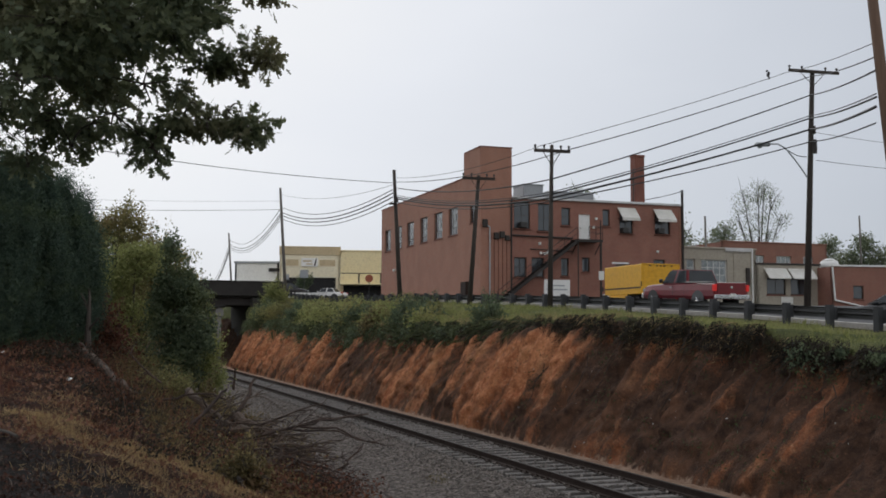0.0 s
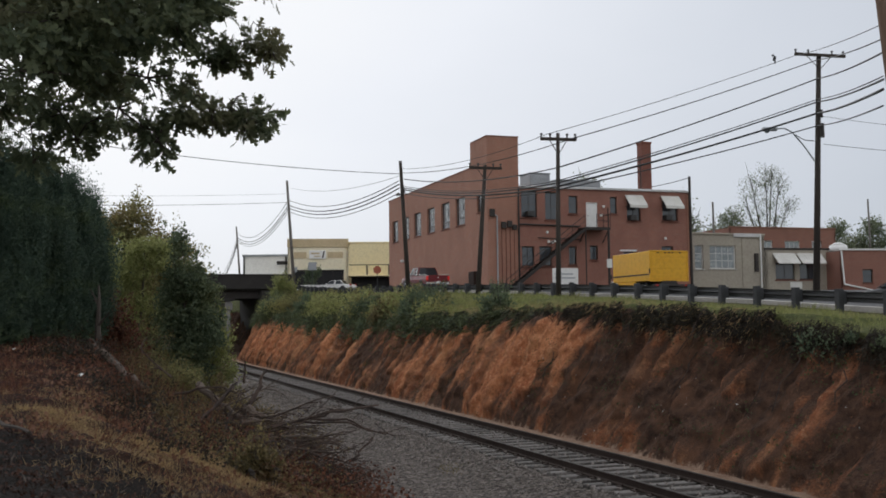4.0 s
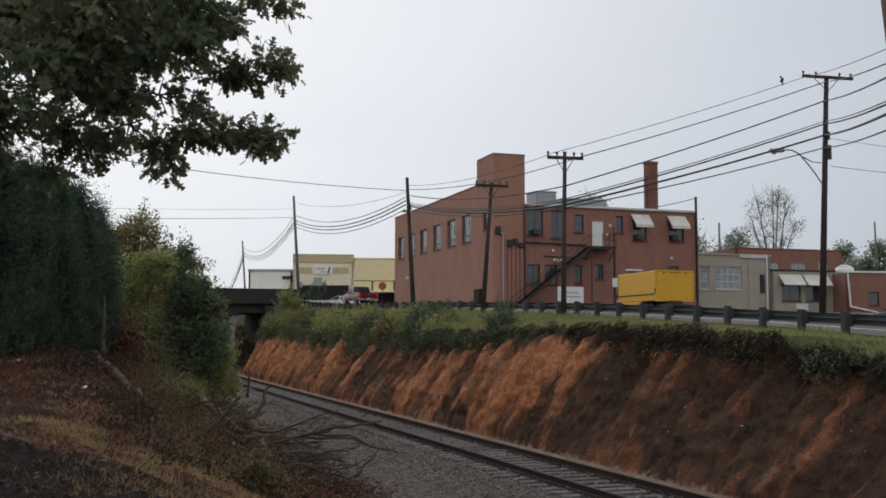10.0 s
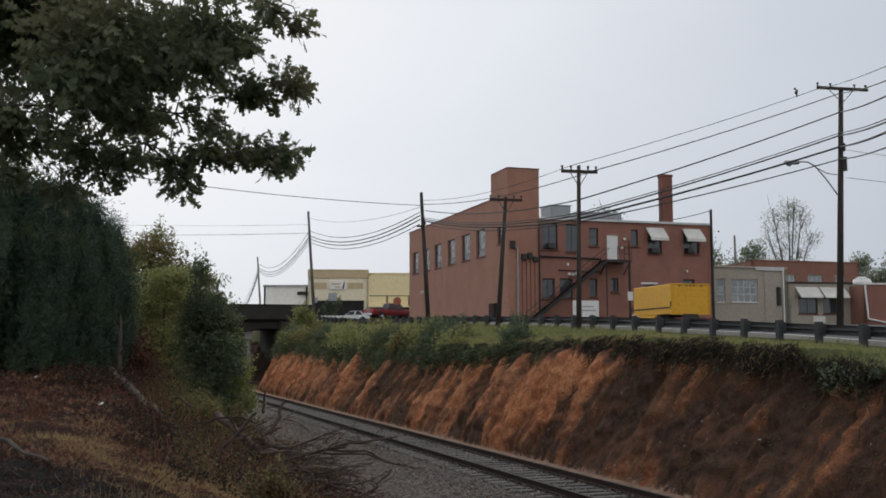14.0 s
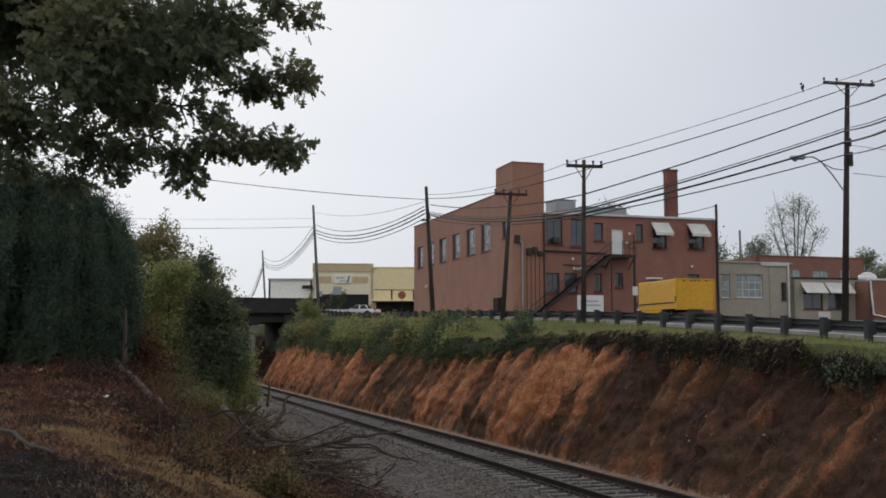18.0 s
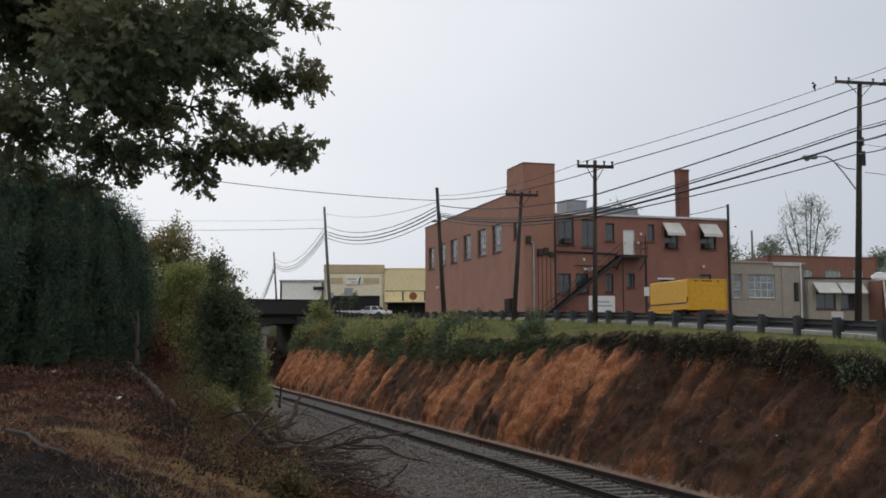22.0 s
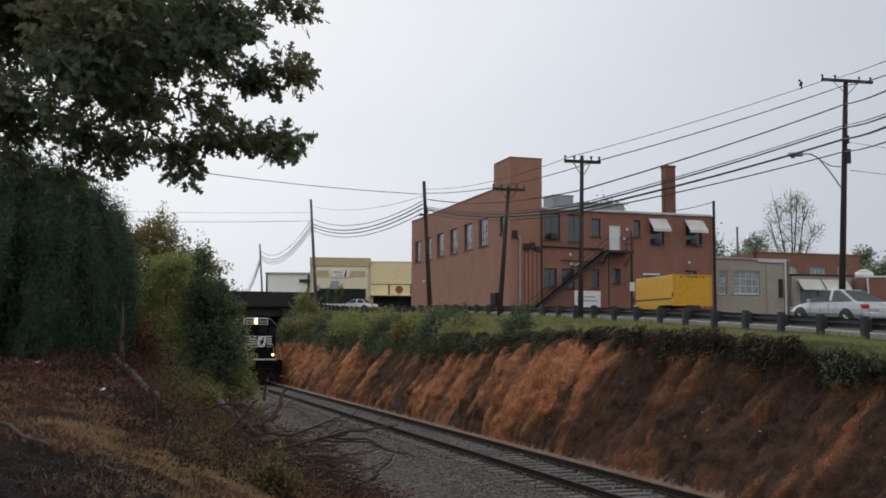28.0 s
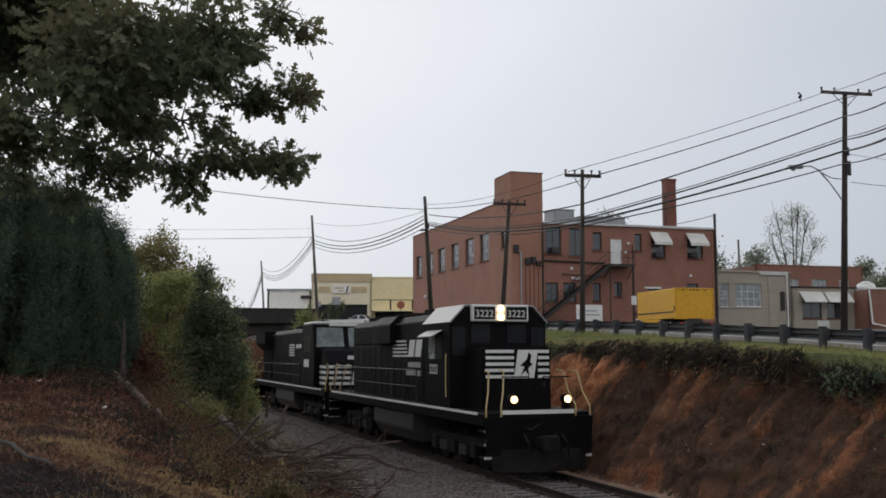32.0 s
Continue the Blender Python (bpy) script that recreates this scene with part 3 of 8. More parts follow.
def left_z(q, s):
    top = bank_z(s)
    if q < -0.5:
        return top + 0.05 * min(-0.5 - q, 6) * min(max((s - 14.5) / 12, 0), 1)
    f = min((q + 0.5) / 6.0, 1)
    f = f * f * (3 - 2 * f) * 0.5 + f * 0.5
    return top * (1 - f) - 0.48 * f


def draw_back(s):
    return lerp(s, (80, 86, 99, 108, 125), (0.0, 0.4, 3.6, 3.6, 1.0))


def lip_wave(s):
    return 0.22 * n3(s * 0.45, 4.0) + 0.16 * n3(s * 1.3, 7.0)


def straw_off(q, s):
    """How far a spot lies from the strip of dry grass."""
    return abs(s - (17.4 - 1.25 * min(q, 1.3) + 0.9 * max(q - 1.3, 0))) / 1.7


def n3(x, y, z=0.0):
    return noise.noise((x, y, z))


def ridge(x, y, z=0.0):
    return 1 - abs(noise.noise((x, y, z))) * 2


# clay darkness along the cutting, weathered brown and painted gully shade together: bright ribs, dark gullies, the long
# dull stretch, the bright pillar
WEAR_SHADE_S = (-4, 13.2, 14.6, 15.7, 16.2, 16.9, 17.4, 19.4, 21, 22.9, 24.4, 26.0, 26.9, 28.2, 29.3, 31.4, 33.3, 33.7, 34.8, 35.8, 36.8, 38.4, 40.5, 42.6, 46, 48.5, 51, 53, 54.5, 57, 61, 64, 70, 83, 86)
WEAR_SHADE = (1.0, 1.0, 0.98, 0.9, 0.5, 0.58, 1.0, 1.0, 0.9, 0.76, 0.9, 0.98, 0.4, 0.42, 0.2, 0.18, 0.35, 0.7, 0.25, 0.72, 0.25, 0.8, 0.3, 0.88, 0.6, 0.82, 0.25, 0.75, 0.42, 0.2, 0.7, 0.38, 0.22, 0.3, 0.7)


def build_ground():
    ss = [-2500, -1000, -400, -160, -80, -40, -20, -10, -5] + list(np.arange(-2, 56, 0.13)) + list(np.arange(56, 90, 0.18)) + list(np.arange(90, 118, 0.4)) + [120, 124, 130, 140, 155, 175, 200, 260, 420, 900, 2500]
    cols = [("l", q) for q in (-2500, -900, -300, -120, -60, -40, -28, -20, -16, -13)] + [("l", q) for q in np.arange(-11, 5.6, 0.35)]
    cols += [("g", q) for q in (6.1, 6.7, 7.2, 7.8, 8.3, 8.8, 9.2, 9.8, 10.8, 11.4, 11.62, 11.8, 12.1, 12.4)]
    cols += [("c", w) for w in np.linspace(0, 1, 56)]
    cols += [("t", w) for w in (0.03, 0.07, 0.12, 0.18, 0.25, 0.33, 0.42, 0.52, 0.63, 0.75, 0.88, 1.0)]
    cols += [("r", q) for q in (0.8, 2, 4, 7, 12, 20, 32, 50, 80, 140, 300, 900, 2450)]
    verts, cover, cover_b = [], [], []
    for s in ss:
        near = -3 < s < 119
        for kind, w in cols:
            clay = turf = gravel = aged_shade = straw = sand = mulch = 0.0
            if kind == "l":
                q, z = w, left_z(w, s)
                if near and -12 < q:
                    z += 0.16 * n3(q * 0.9, s * 0.9) + 0.10 * n3(q * 2.3, s * 2.3)
                gravel = min(max((q - 4.6) / 0.9, 0), 1)
                d = straw_off(q, s)
                straw = max(0.0, 1 - d * d) * (1 if -2.5 < q < 3.6 else 0) * min(max((q + 1.4) / 1.6, 0.25), 1)
                straw *= min(max(0.75 + 1.3 * n3(q * 0.8, s * 0.8, 40.0), 0), 1)
                mulch = 1.0 if s < 14.7 - 1.05 * q + 0.5 * n3(q, s) and q < 3 else 0.0
                straw = max(straw, 0.55 * max(0, n3(q * 0.4, s * 0.4, 3)) if s < 36 else 0)
                if s > 41 or q < -7:
                    turf = 0.55
            elif kind == "g":
                q, gravel = w, 1.0
                sand = 0.9 if q > 11.7 + 0.12 * n3(s * 0.9, 73.0) and s < 88 else 0.0
                z = lerp(q, (5.6, 7.9, 9.0, 9.2, 12.4), (-0.46, -0.42, -0.25, -0.23, -0.23)) + (0.03 * n3(q * 2, s * 2) if near else 0) + 0.1 * min(max((q - 11.5) / 0.3, 0), 1) * (s < 88)
            elif kind == "c":
                h = lip_z(s)
                low, high = max(0.0, 1 - w / 0.34), max(0.0, (w - 0.72) / 0.28)
                lean = s + 0.5 * n3(s * 0.2, 50.0) * w + 0.12 * n3(s * 1.5, w * 4, 17.0)
                # weathering plus painted gully shade; the same value shapes the ribs below
                worn = lerp(lean, WEAR_SHADE_S, WEAR_SHADE)
                g = 0.0
                if near:
                    # ribs between gullies, fading into loose fans at the toe
                    rib = 0.55 * (0.5 - worn) + 0.34 * (ridge(lean * 0.55, w * 0.5, 5.0) - 0.5) + 0.24 * (ridge(lean * 1.5, w * 0.9, 8.0) - 0.5)
                    g = rib * (1 - 0.75 * low) * (1 - 0.5 * high) + 0.18 * n3(lean * 1.1, w * 2.2, 19.0) + 0.16 * n3(lean * 2.6, w * 5, 9.0) + 0.17 * n3(lean * 5.3, w * 12, 3.0)
                    g += 0.22 * low * max(0, n3(lean * 0.6, 61.0) + 0.25)
                q = 12.6 + 2.16 * w - min(1, w * 9 + 0.1) * min(1, (1 - w) * 9) * g + draw_back(s)
                z = -0.22 + (h + 0.22) * (w ** 0.92) + (w * lip_wave(s) if near else 0)
                clay = 1.0 if w < 0.95 else 0.6
                turf = max(0, (w - 0.93) / 0.07)
                aged_shade = worn * (1 - 0.7 * low) + 0.7 * low * 0.78
                # dark soil plus painted shade under the turf lip and towards the bridge
                aged_shade += 0.8 * max(0, min(1, (w - 0.80 - 0.14 * n3(s * 0.5, 21.0) - 0.12 * n3(s * 1.7, 23.0)) / 0.1)) + (0.9 * min(max((s - (89 - 14 * w)) / 4, 0), 1))
                # random streaks; -0.45 * g paints hollows darker and ribs lighter, as light would
                aged_shade += 0.5 * n3(s * 0.33, w * 1.7, 41.0) + 0.34 * n3(s * 0.95, w * 3.4, 43.0) + 0.16 * n3(s * 2.4, w * 8.0, 44.0) + 0.26 * n3(lean * 0.8, w * 0.7, 2.0) + 0.5 * n3(lean * 2.0, w * 0.8, 12.0) + 0.34 * n3(lean * 4.6, w * 1.6, 14.0) - 0.45 * g
                if w < 0.05 and s < 88:
                    clay, sand = 0.9, 0.55 - 6 * w
            elif kind == "t":
                q0, q1 = 14.76 + draw_back(s), rail_q(s) + 0.2
                q = q0 + (q1 - q0) * w
                z = lip_z(s) + (verge_z(s) - lip_z(s)) * (0.35 * w + 0.65 * math.sin(w * math.pi / 2)) + ((1 - w) * lip_wave(s) if near else 0)
                z += 0.06 * n3(q * 0.8, s * 0.8) if near else 0
                turf = 1.0
            else:
                q, z = rail_q(s) + 0.2 + w, road_z(s) - 0.05
                turf = 0.8 if w > 60 or s < -30 else 0.4
            verts.append((q, s, z))
            cover.append((clay, turf, gravel, 1))
            cover_b.append((aged_shade, straw, sand, mulch))
    nc = len(cols)
    idx = np.arange(len(verts)).reshape(len(ss), nc)
    faces = np.stack([idx[:-1, :-1], idx[:-1, 1:], idx[1:, 1:], idx[1:, :-1]], -1).reshape(-1, 4)
    me = mesh_np("ground", verts, faces, True)
    for key, vals in (("cover", cover), ("cover_b", cover_b)):
        a = me.color_attributes.new(key, "FLOAT_COLOR", "POINT")
        a.data.foreach_set("color", np.array(vals, float).ravel())
    g = add_ob("ground", me, "ground", m=K)
    return tagged(g, "railway cutting with bare red clay slope, turf and gravel", "ground", kind="structure")


build_ground()


def strip(name, label, material, q0, q1, lift, s_list, category):
    """A paved sheet with thickness that follows the upper road's rise. q0, q1: functions of s."""
    verts, faces = [], []
    for s in s_list:
        z = road_z(s) + lift
        verts += [(q0(s), s, z), (q1(s), s, z), (q0(s), s, z - 0.3), (q1(s), s, z - 0.3)]
    for i in range(len(s_list) - 1):
        a = 4 * i
        faces += [(a, a + 1, a + 5, a + 4), (a, a + 4, a + 6, a + 2), (a + 1, a + 3, a + 7, a + 5)]
    return tagged(add_ob(name, mesh_np(name, verts, faces), material, m=K), label, category, kind="structure")


S_ROAD = list(range(-140, 105, 5)) + [108]
strip("road", "worn grey asphalt street climbing beside the cutting", "asphalt", lambda s: rail_q(s) + 1.7, lambda s: 29.9 if s > 64 else 33.4, 0.0, S_ROAD, "road")
strip("parking_lot", "grey asphalt yard before the brick buildings", "asphalt", lambda s: 33.9, lambda s: 64.0, 0.02, list(range(-66, 70, 4)), "parking lot")
strip("kerb", "pale concrete edge along the street", "concrete", lambda s: rail_q(s) + 1.3, lambda s: rail_q(s) + 1.7, 0.10, S_ROAD, "kerb")
strip("pavement", "concrete footway below the brick side wall", "concrete", lambda s: 29.95, lambda s: 30.6, 0.10, [71, 78, 86, 94, 102], "pavement")
tagged(add_ob("cross_street", mesh_np("cross_street", [(17.5, 108, 6.38), (144, 108, 6.62), (144, 122, 6.64), (17.5, 122, 6.64)], [(0, 1, 2, 3)]), "asphalt", m=K),
       "asphalt cross street leading to the bridge", "road", kind="structure")


# ---- railway track ----
def build_track():
    track = thing("railway_track", K, "single track of worn steel rails on weathered wooden ties", "railway track", kind="structure")
    foot = [(-0.07, -0.16), (0.07, -0.16), (0.07, -0.14), (0.012, -0.125), (0.012, -0.035), (0.036, -0.025), (0.036, -0.004), (-0.036, -0.004), (-0.036, -0.025), (-0.012, -0.035), (-0.012, -0.125), (-0.07, -0.14)]
    for q in (10.8 - 0.777, 10.8 + 0.777):
        part("rail", prism([(q + a, b) for a, b in foot], -46, 420, axis="Y"), "rail", track)
        part("rail_head", prism([(q + a, b) for a, b in ((-0.03, -0.004), (0.03, -0.004), (0.03, 0.0), (-0.03, 0.0))], -46, 420, axis="Y"), "rail_head", track, "polished running surface")
    meshes = []
    for k in range(4):
        bm = boxes((-1.34, 1.34, -0.115, 0.115, -0.19, 0), bevel=0.015)
        for v in bm.verts:
            v.co += Vector((0.03 * n3(v.co.x * 2, k * 3.1), 0.012 * n3(v.co.x * 5, k, 2), 0.008 * n3(v.co.x * 3, k, 7)))
        me = bpy.data.meshes.new("tie")
        bm.to_mesh(me)
        bm.free()
        me.materials.append(M["tie"])
        meshes.append(me)
    plate = bpy.data.meshes.new("tie_plate")
    bm = boxes((-0.17, 0.17, -0.09, 0.09, 0, 0.018), (-0.11, -0.08, -0.06, -0.03, 0.018, 0.05), (0.08, 0.11, 0.03, 0.06, 0.018, 0.05))
    bm.to_mesh(plate)
    bm.free()
    plate.materials.append(M["rail"])
    for i in range(230):
        s = 5 + i * 0.54
        ob = new("tie", meshes[i % 4])
        ob.parent = track
        ob.matrix_basis = pose(10.8 + rng.normal() * 0.03, s + rng.normal() * 0.02, -0.165, 0, 0, rng.normal() * 0.8)
        if i < 70:
            for q in (10.8 - 0.777, 10.8 + 0.777):
                pl = new("tie_plate", plate)
                pl.parent = track
                pl.matrix_basis = pose(q, s, -0.1655)


build_track()


def build_ballast():
    n = 15000
    s = rng.uniform(9, 54, n) ** 1.0
    q = rng.uniform(5.4, 11.65, n)
    z = np.interp(q, (5.4, 7.9, 9.0, 9.2, 12.4, 12.9), (-0.46, -0.42, -0.2, -0.16, -0.16, -0.1))
    keep = ~((np.abs(q - 10.8) < 1.38) & (rng.uniform(size=n) < 0.55))
    c = np.column_stack([q, s, z])[keep]
    t = np.array([(1, 0, 0), (-0.9, 0.2, 0), (0, 1, 0.1), (0.1, -0.9, 0), (0, 0, 0.7), (0, 0.1, -0.6)])
    f = np.array([(0, 2, 4), (2, 1, 4), (1, 3, 4), (3, 0, 4), (2, 0, 5), (1, 2, 5), (3, 1, 5), (0, 3, 5)])
    m = len(c)
    v = c[:, None, :] + rng.uniform(0.022, 0.05, m)[:, None, None] * np.einsum("nij,kj->nki", frames(m), t)
    fa = (np.arange(m)[:, None, None] * 6 + f[None]).reshape(-1, 3)
    tagged(add_ob("ballast_stones", mesh_np("ballast_stones", v.reshape(-1, 3), fa), "stone", m=K), "crushed grey ballast stones beside the rails", "ballast", kind="stuff")


build_ballast()


# ---- guardrail along the upper street ----
def build_guardrail():
    ss = 23.84 + 1.905 * np.arange(-19, 45)
    beam_out = [(-0.04, -0.155), (0.03, -0.12), (0.03, -0.05), (-0.045, 0.0), (0.03, 0.05), (0.03, 0.12), (-0.04, 0.155), (-0.046, 0.155), (0.024, 0.12), (0.024, 0.052), (-0.053, 0.0), (0.024, -0.052), (0.024, -0.12), (-0.046, -0.155)]
    post = bpy.data.meshes.new("post")
    bm = boxes((-0.09, 0.09, -0.1, 0.1, -0.9, 0.0), bevel=0.01)
    bm.to_mesh(post)
    bm.free()
    post.materials.append(M["post"])
    block = bpy.data.meshes.new("spacer_block")
    bm = boxes((0.09, 0.21, -0.09, 0.09, -0.44, -0.06), bevel=0.008)
    bm.to_mesh(block)
    bm.free()
    block.materials.append(M["post"])
    for i in range(0, len(ss) - 1, 4):
        seg = ss[i:i + 5]
        g = thing("guardrail", K, "dark weathered steel guardrail on wooden posts beside the street", "guardrail", "guardrail sections along the street")
        n = len(beam_out)
        verts, faces = [], []
        for s in (seg[0], seg[-1]):
            verts += [(rail_q(s) + 0.25 + a, s, guard_top(s) - 0.24 + b) for a, b in beam_out]
        faces = [(j, (j + 1) % n, n + (j + 1) % n, n + j) for j in range(n)] + [tuple(range(n - 1, -1, -1)), tuple(range(n, 2 * n))]
        add_ob("beam", mesh_np("beam", verts, faces), "galv", g)
        for s in seg[:-1]:
            tilt = pose(rail_q(s), s, guard_top(s), rng.normal() * 1.2, rng.normal() * 1.2, rng.normal() * 2)
            p = new("post", post)
            p.parent, p.matrix_basis = g, tilt
            b = new("spacer_block", block)
            b.parent, b.matrix_basis = g, tilt


build_guardrail()


# ---- road bridge over the cutting ----
def build_bridge():
    b = thing("road_bridge", K @ pose(0, 100, 0), "low dark concrete road bridge over the railway cutting", "bridge", kind="structure")
    part("deck", boxes((-8, 21, 0.4, 13, 5.9, 6.36), bevel=0.03), "dark_concrete", b)
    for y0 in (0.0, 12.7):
        part("parapet", boxes((-8, 20.5, y0, y0 + 0.32, 6.1, 7.45), bevel=0.03), "dark_concrete", b)
        part("parapet_rail", boxes((-8, 20.5, y0 - 0.05, y0 + 0.37, 7.45, 7.58), bevel=0.02), "dark_concrete", b)
    for y in (0.7, 3.2, 5.8, 8.4, 11.0):
        part("girder", boxes((-8, 19, y, y + 0.35, 5.2, 5.9)), "steel_dark", b)
    for x in (14.6, 4.4):
        for y in ((0.9, 4.5, 8.0) if x > 10 else (4.5, 8.0)):
            part("pier_column", tubes(((x - 0.2, y, -0.3), (x - 0.2, y, 4.2), 0.23), n=14), "pier", b, "pale concrete column", smooth=True)
            part("column_head", prism([(x - 0.58, 4.1), (x + 0.18, 4.1), (x + 0.18, 4.75), (x - 0.2, 5.0), (x - 0.58, 4.75)], y - 0.35, y + 0.35, bevel=0.03, axis="Y"), "pier", b, "pale flared column head")
        part("pier_cap", boxes((x - 0.75, x + 0.35, 0.4, 12.0, 4.95, 5.2), bevel=0.04), "dark_concrete", b)
    part("abutment", boxes((17.4, 21, -0.6, 13, 0, 5.9)), "dark_concrete", b)
    part("abutment", boxes((-1.0, 1.4, 0, 13, -1, 5.9)), "dark_concrete", b)


build_bridge()


# ---- buildings ----
def window(parent, base, wm, x0, x1, z0, z1, cols=2, rows=2, trim="white_paint", pane="glass", sill=True, deep=0.14, label="window"):
    """A window in a wall's opening: frame, panes, glazing bars, sill. wm: the wall's frame; heights above its foot."""
    m = base.inverted() @ wm
    t = 0.07
    fr = boxes((x0, x1, deep, deep + 0.06, z0, z0 + t), (x0, x1, deep, deep + 0.06, z1 - t, z1), (x0, x0 + t, deep, deep + 0.06, z0 + t, z1 - t), (x1 - t, x1, deep, deep + 0.06, z0 + t, z1 - t))
    w = part("window", fr, trim, parent, label, m)
    xs, zs = np.linspace(x0 + t, x1 - t, cols + 1), np.linspace(z0 + t, z1 - t, rows + 1)
    for i in range(cols):
        for j in range(rows):
            part("pane", boxes((xs[i] + 0.015, xs[i + 1] - 0.015, deep + 0.02, deep + 0.035, zs[j] + 0.015, zs[j + 1] - 0.015)), pane, w)
    bars = [(x - 0.02, x + 0.02, deep, deep + 0.05, z0 + t, z1 - t) for x in xs[1:-1]] + [(x0 + t, x1 - t, deep + 0.005, deep + 0.045, z - 0.018, z + 0.018) for z in zs[1:-1]]
    for d in bars:
        part("glazing_bar", boxes(d), trim, w)
    if sill:
        part("sill", boxes((x0 - 0.08, x1 + 0.08, -0.07, deep, z0 - 0.1, z0 - 0.003), bevel=0.01), "concrete" if trim == "white_paint" else "brick_dark", w)
    return w


def flat_roof(parent, base, pts, z, material="roof", name="roof"):
    bm = bmesh.new()
    lo = [bm.verts.new((x - base.translation.x, y - base.translation.y, z - base.translation.z - 0.25)) for x, y in pts]
    hi = [bm.verts.new((x - base.translation.x, y - base.translation.y, z - base.translation.z)) for x, y in pts]
    bm.faces.new(lo[::-1])
    bm.faces.new(hi)
    for i in range(len(pts)):
        j = (i + 1) % len(pts)
        bm.faces.new((lo[i], lo[j], hi[j], hi[i]))
    return part(name, bm, material, parent)


def build_mill():
    L, C, R = Vector((-3.53, 105.5)), Vector((5.02, 78.67)), Vector((22.24, 84.04))
    R2 = R + (L - C)
    zb = 4.2
    base = pose(C.x, C.y, zb)
    b = thing("brick_mill", base, "two-storey red brick industrial building with stair tower", "building")
    inv = base.inverted()
    wl, wf, wr, wk = wall_m(L, C, zb), wall_m(C, R, zb), wall_m(R, R2, zb), wall_m(R2, L, zb)
    lens = [(L - C).length, (R - C).length]
    side = [(1.04, 2.77, 10.78, 12.95), (4.3, 5.9, 10.78, 12.97), (7.25, 9.05, 10.78, 13.02), (10.6, 12.4, 10.78, 13.05), (13.9, 15.75, 10.78, 13.08), (17.05, 18.9, 10.78, 13.1), (21.2, 22.2, 11.4, 12.8)]
    side = [(a * 1.218, c * 1.218, z0 - zb, z1 - zb) for a, c, z0, z1 in side]
    part("side_wall", wall_bm(lens[0] - 0.002, 15.17 - zb, 0.38, side), "brick", b, m=inv @ wl)
    for h in side[:-1]:
        w = window(b, base, wl, *h, cols=3, rows=4, trim="window_steel", pane="pale_glass", label="steel window with pale panes")
        # pale panes hold reflected sky as colour; these go back to dark glass
        for k, o in enumerate(c for c in w.children if c.name.startswith("pane")):
            if k % 4 == 0 or k < 4 or k % 7 == 3:
                o.data.materials[0] = M["glass"]
    window(b, base, wl, *side[-1], cols=1, rows=2, trim="steel_dark")
    front = [(2.8, 4.15, 10.9, 13.02), (4.83, 5.95, 10.75, 12.97), (6.84, 7.62, 11.28, 12.72), (8.36, 9.34, 10.12, 12.22), (10.47, 11.1, 11.35, 12.72), (11.98, 13.2, 10.81, 12.85),
             (15.2, 16.62, 10.86, 12.8), (2.8, 3.85, 7.06, 8.62), (4.28, 5.35, 7.09, 8.64), (6.8, 7.45, 7.2, 8.65), (8.63, 9.3, 7.6, 8.75), (15.05, 16.1, 7.6, 8.76), (11.6, 12.9, 7.4, 8.28)]
    front = [(a * 1.016, c * 1.016, z0 - zb, z1 - zb) for a, c, z0, z1 in front]
    part("front_wall", wall_bm(2.64, 15.17 - zb, 0.38), "brick", b, m=inv @ wf)
    wing = [h for h in front]
    part("wing_wall", wall_bm(lens[1] - 2.646, 13.25 - zb, 0.36, [(h[0] - 2.646, h[1] - 2.646, h[2], h[3]) for h in wing]), "brick_wing", b, "darker brick rear wing", inv @ wf @ pose(2.646, 0.05, 0))
    for i, h in enumerate(front):
        if i == 3:
            d = part("door", boxes((h[0] + 0.05, h[1] - 0.05, 0.12, 0.17, h[2] + 0.02, h[3] - 0.05), (h[0], h[0] + 0.05, 0.08, 0.2, h[2], h[3]), (h[1] - 0.05, h[1], 0.08, 0.2, h[2], h[3]), (h[0], h[1], 0.08, 0.2, h[3] - 0.05, h[3])), "white_paint", b, "white upper-storey fire door", inv @ wf)
            part("door_handle", tubes(((h[0] + 0.15, 0.02, h[2] + 1.0), (h[0] + 0.15, 0.12, h[2] + 1.0), 0.03)), "steel_dark", d)
        else:
            window(b, base, wf, *h, cols=2 if h[1] - h[0] > 0.8 else 1, rows=2, trim="steel_dark", deep=0.2, label="dark-framed window")
    part("window_lintel", boxes((11.45, 12.95, -0.02, 0.1, 8.30 - zb, 8.44 - zb)), "white_paint", b, "white painted lintel", inv @ wf)
    part("rear_wall", wall_bm(lens[0], 13.2 - zb, 0.3), "brick", b, m=inv @ wr)
    part("rear_wall", wall_bm(lens[1], 13.2 - zb, 0.3), "brick", b, m=inv @ wk)
    e1, e2 = (R - C).normalized(), (L - C).normalized()
    flat_roof(b, base, [C + e1 * 0.4 + e2 * 0.4, R + e2 * 0.4 - e1 * 0.3, R2 - e1 * 0.3 - e2 * 0.3, L + e1 * 0.4 - e2 * 0.3], 13.05)
    part("roof_coping", boxes((2.66, lens[1] + 0.08, -0.12, 0.5, 13.25 - zb, 13.43 - zb), bevel=0.02), "coping", b, "pale metal roof edge", inv @ wf)
    part("parapet_coping", boxes((-0.06, lens[0] - 3.72, -0.05, 0.43, 15.17 - zb, 15.25 - zb)), "brick_dark", b, m=inv @ wl)
    tw = [C, C + e1 * 2.64, C + e1 * 2.64 + e2 * 3.72, C + e2 * 3.72]
    tower = flat_roof(b, base, [Vector((p.x, p.y)) for p in tw], 17.21, "brick", "stair_tower")
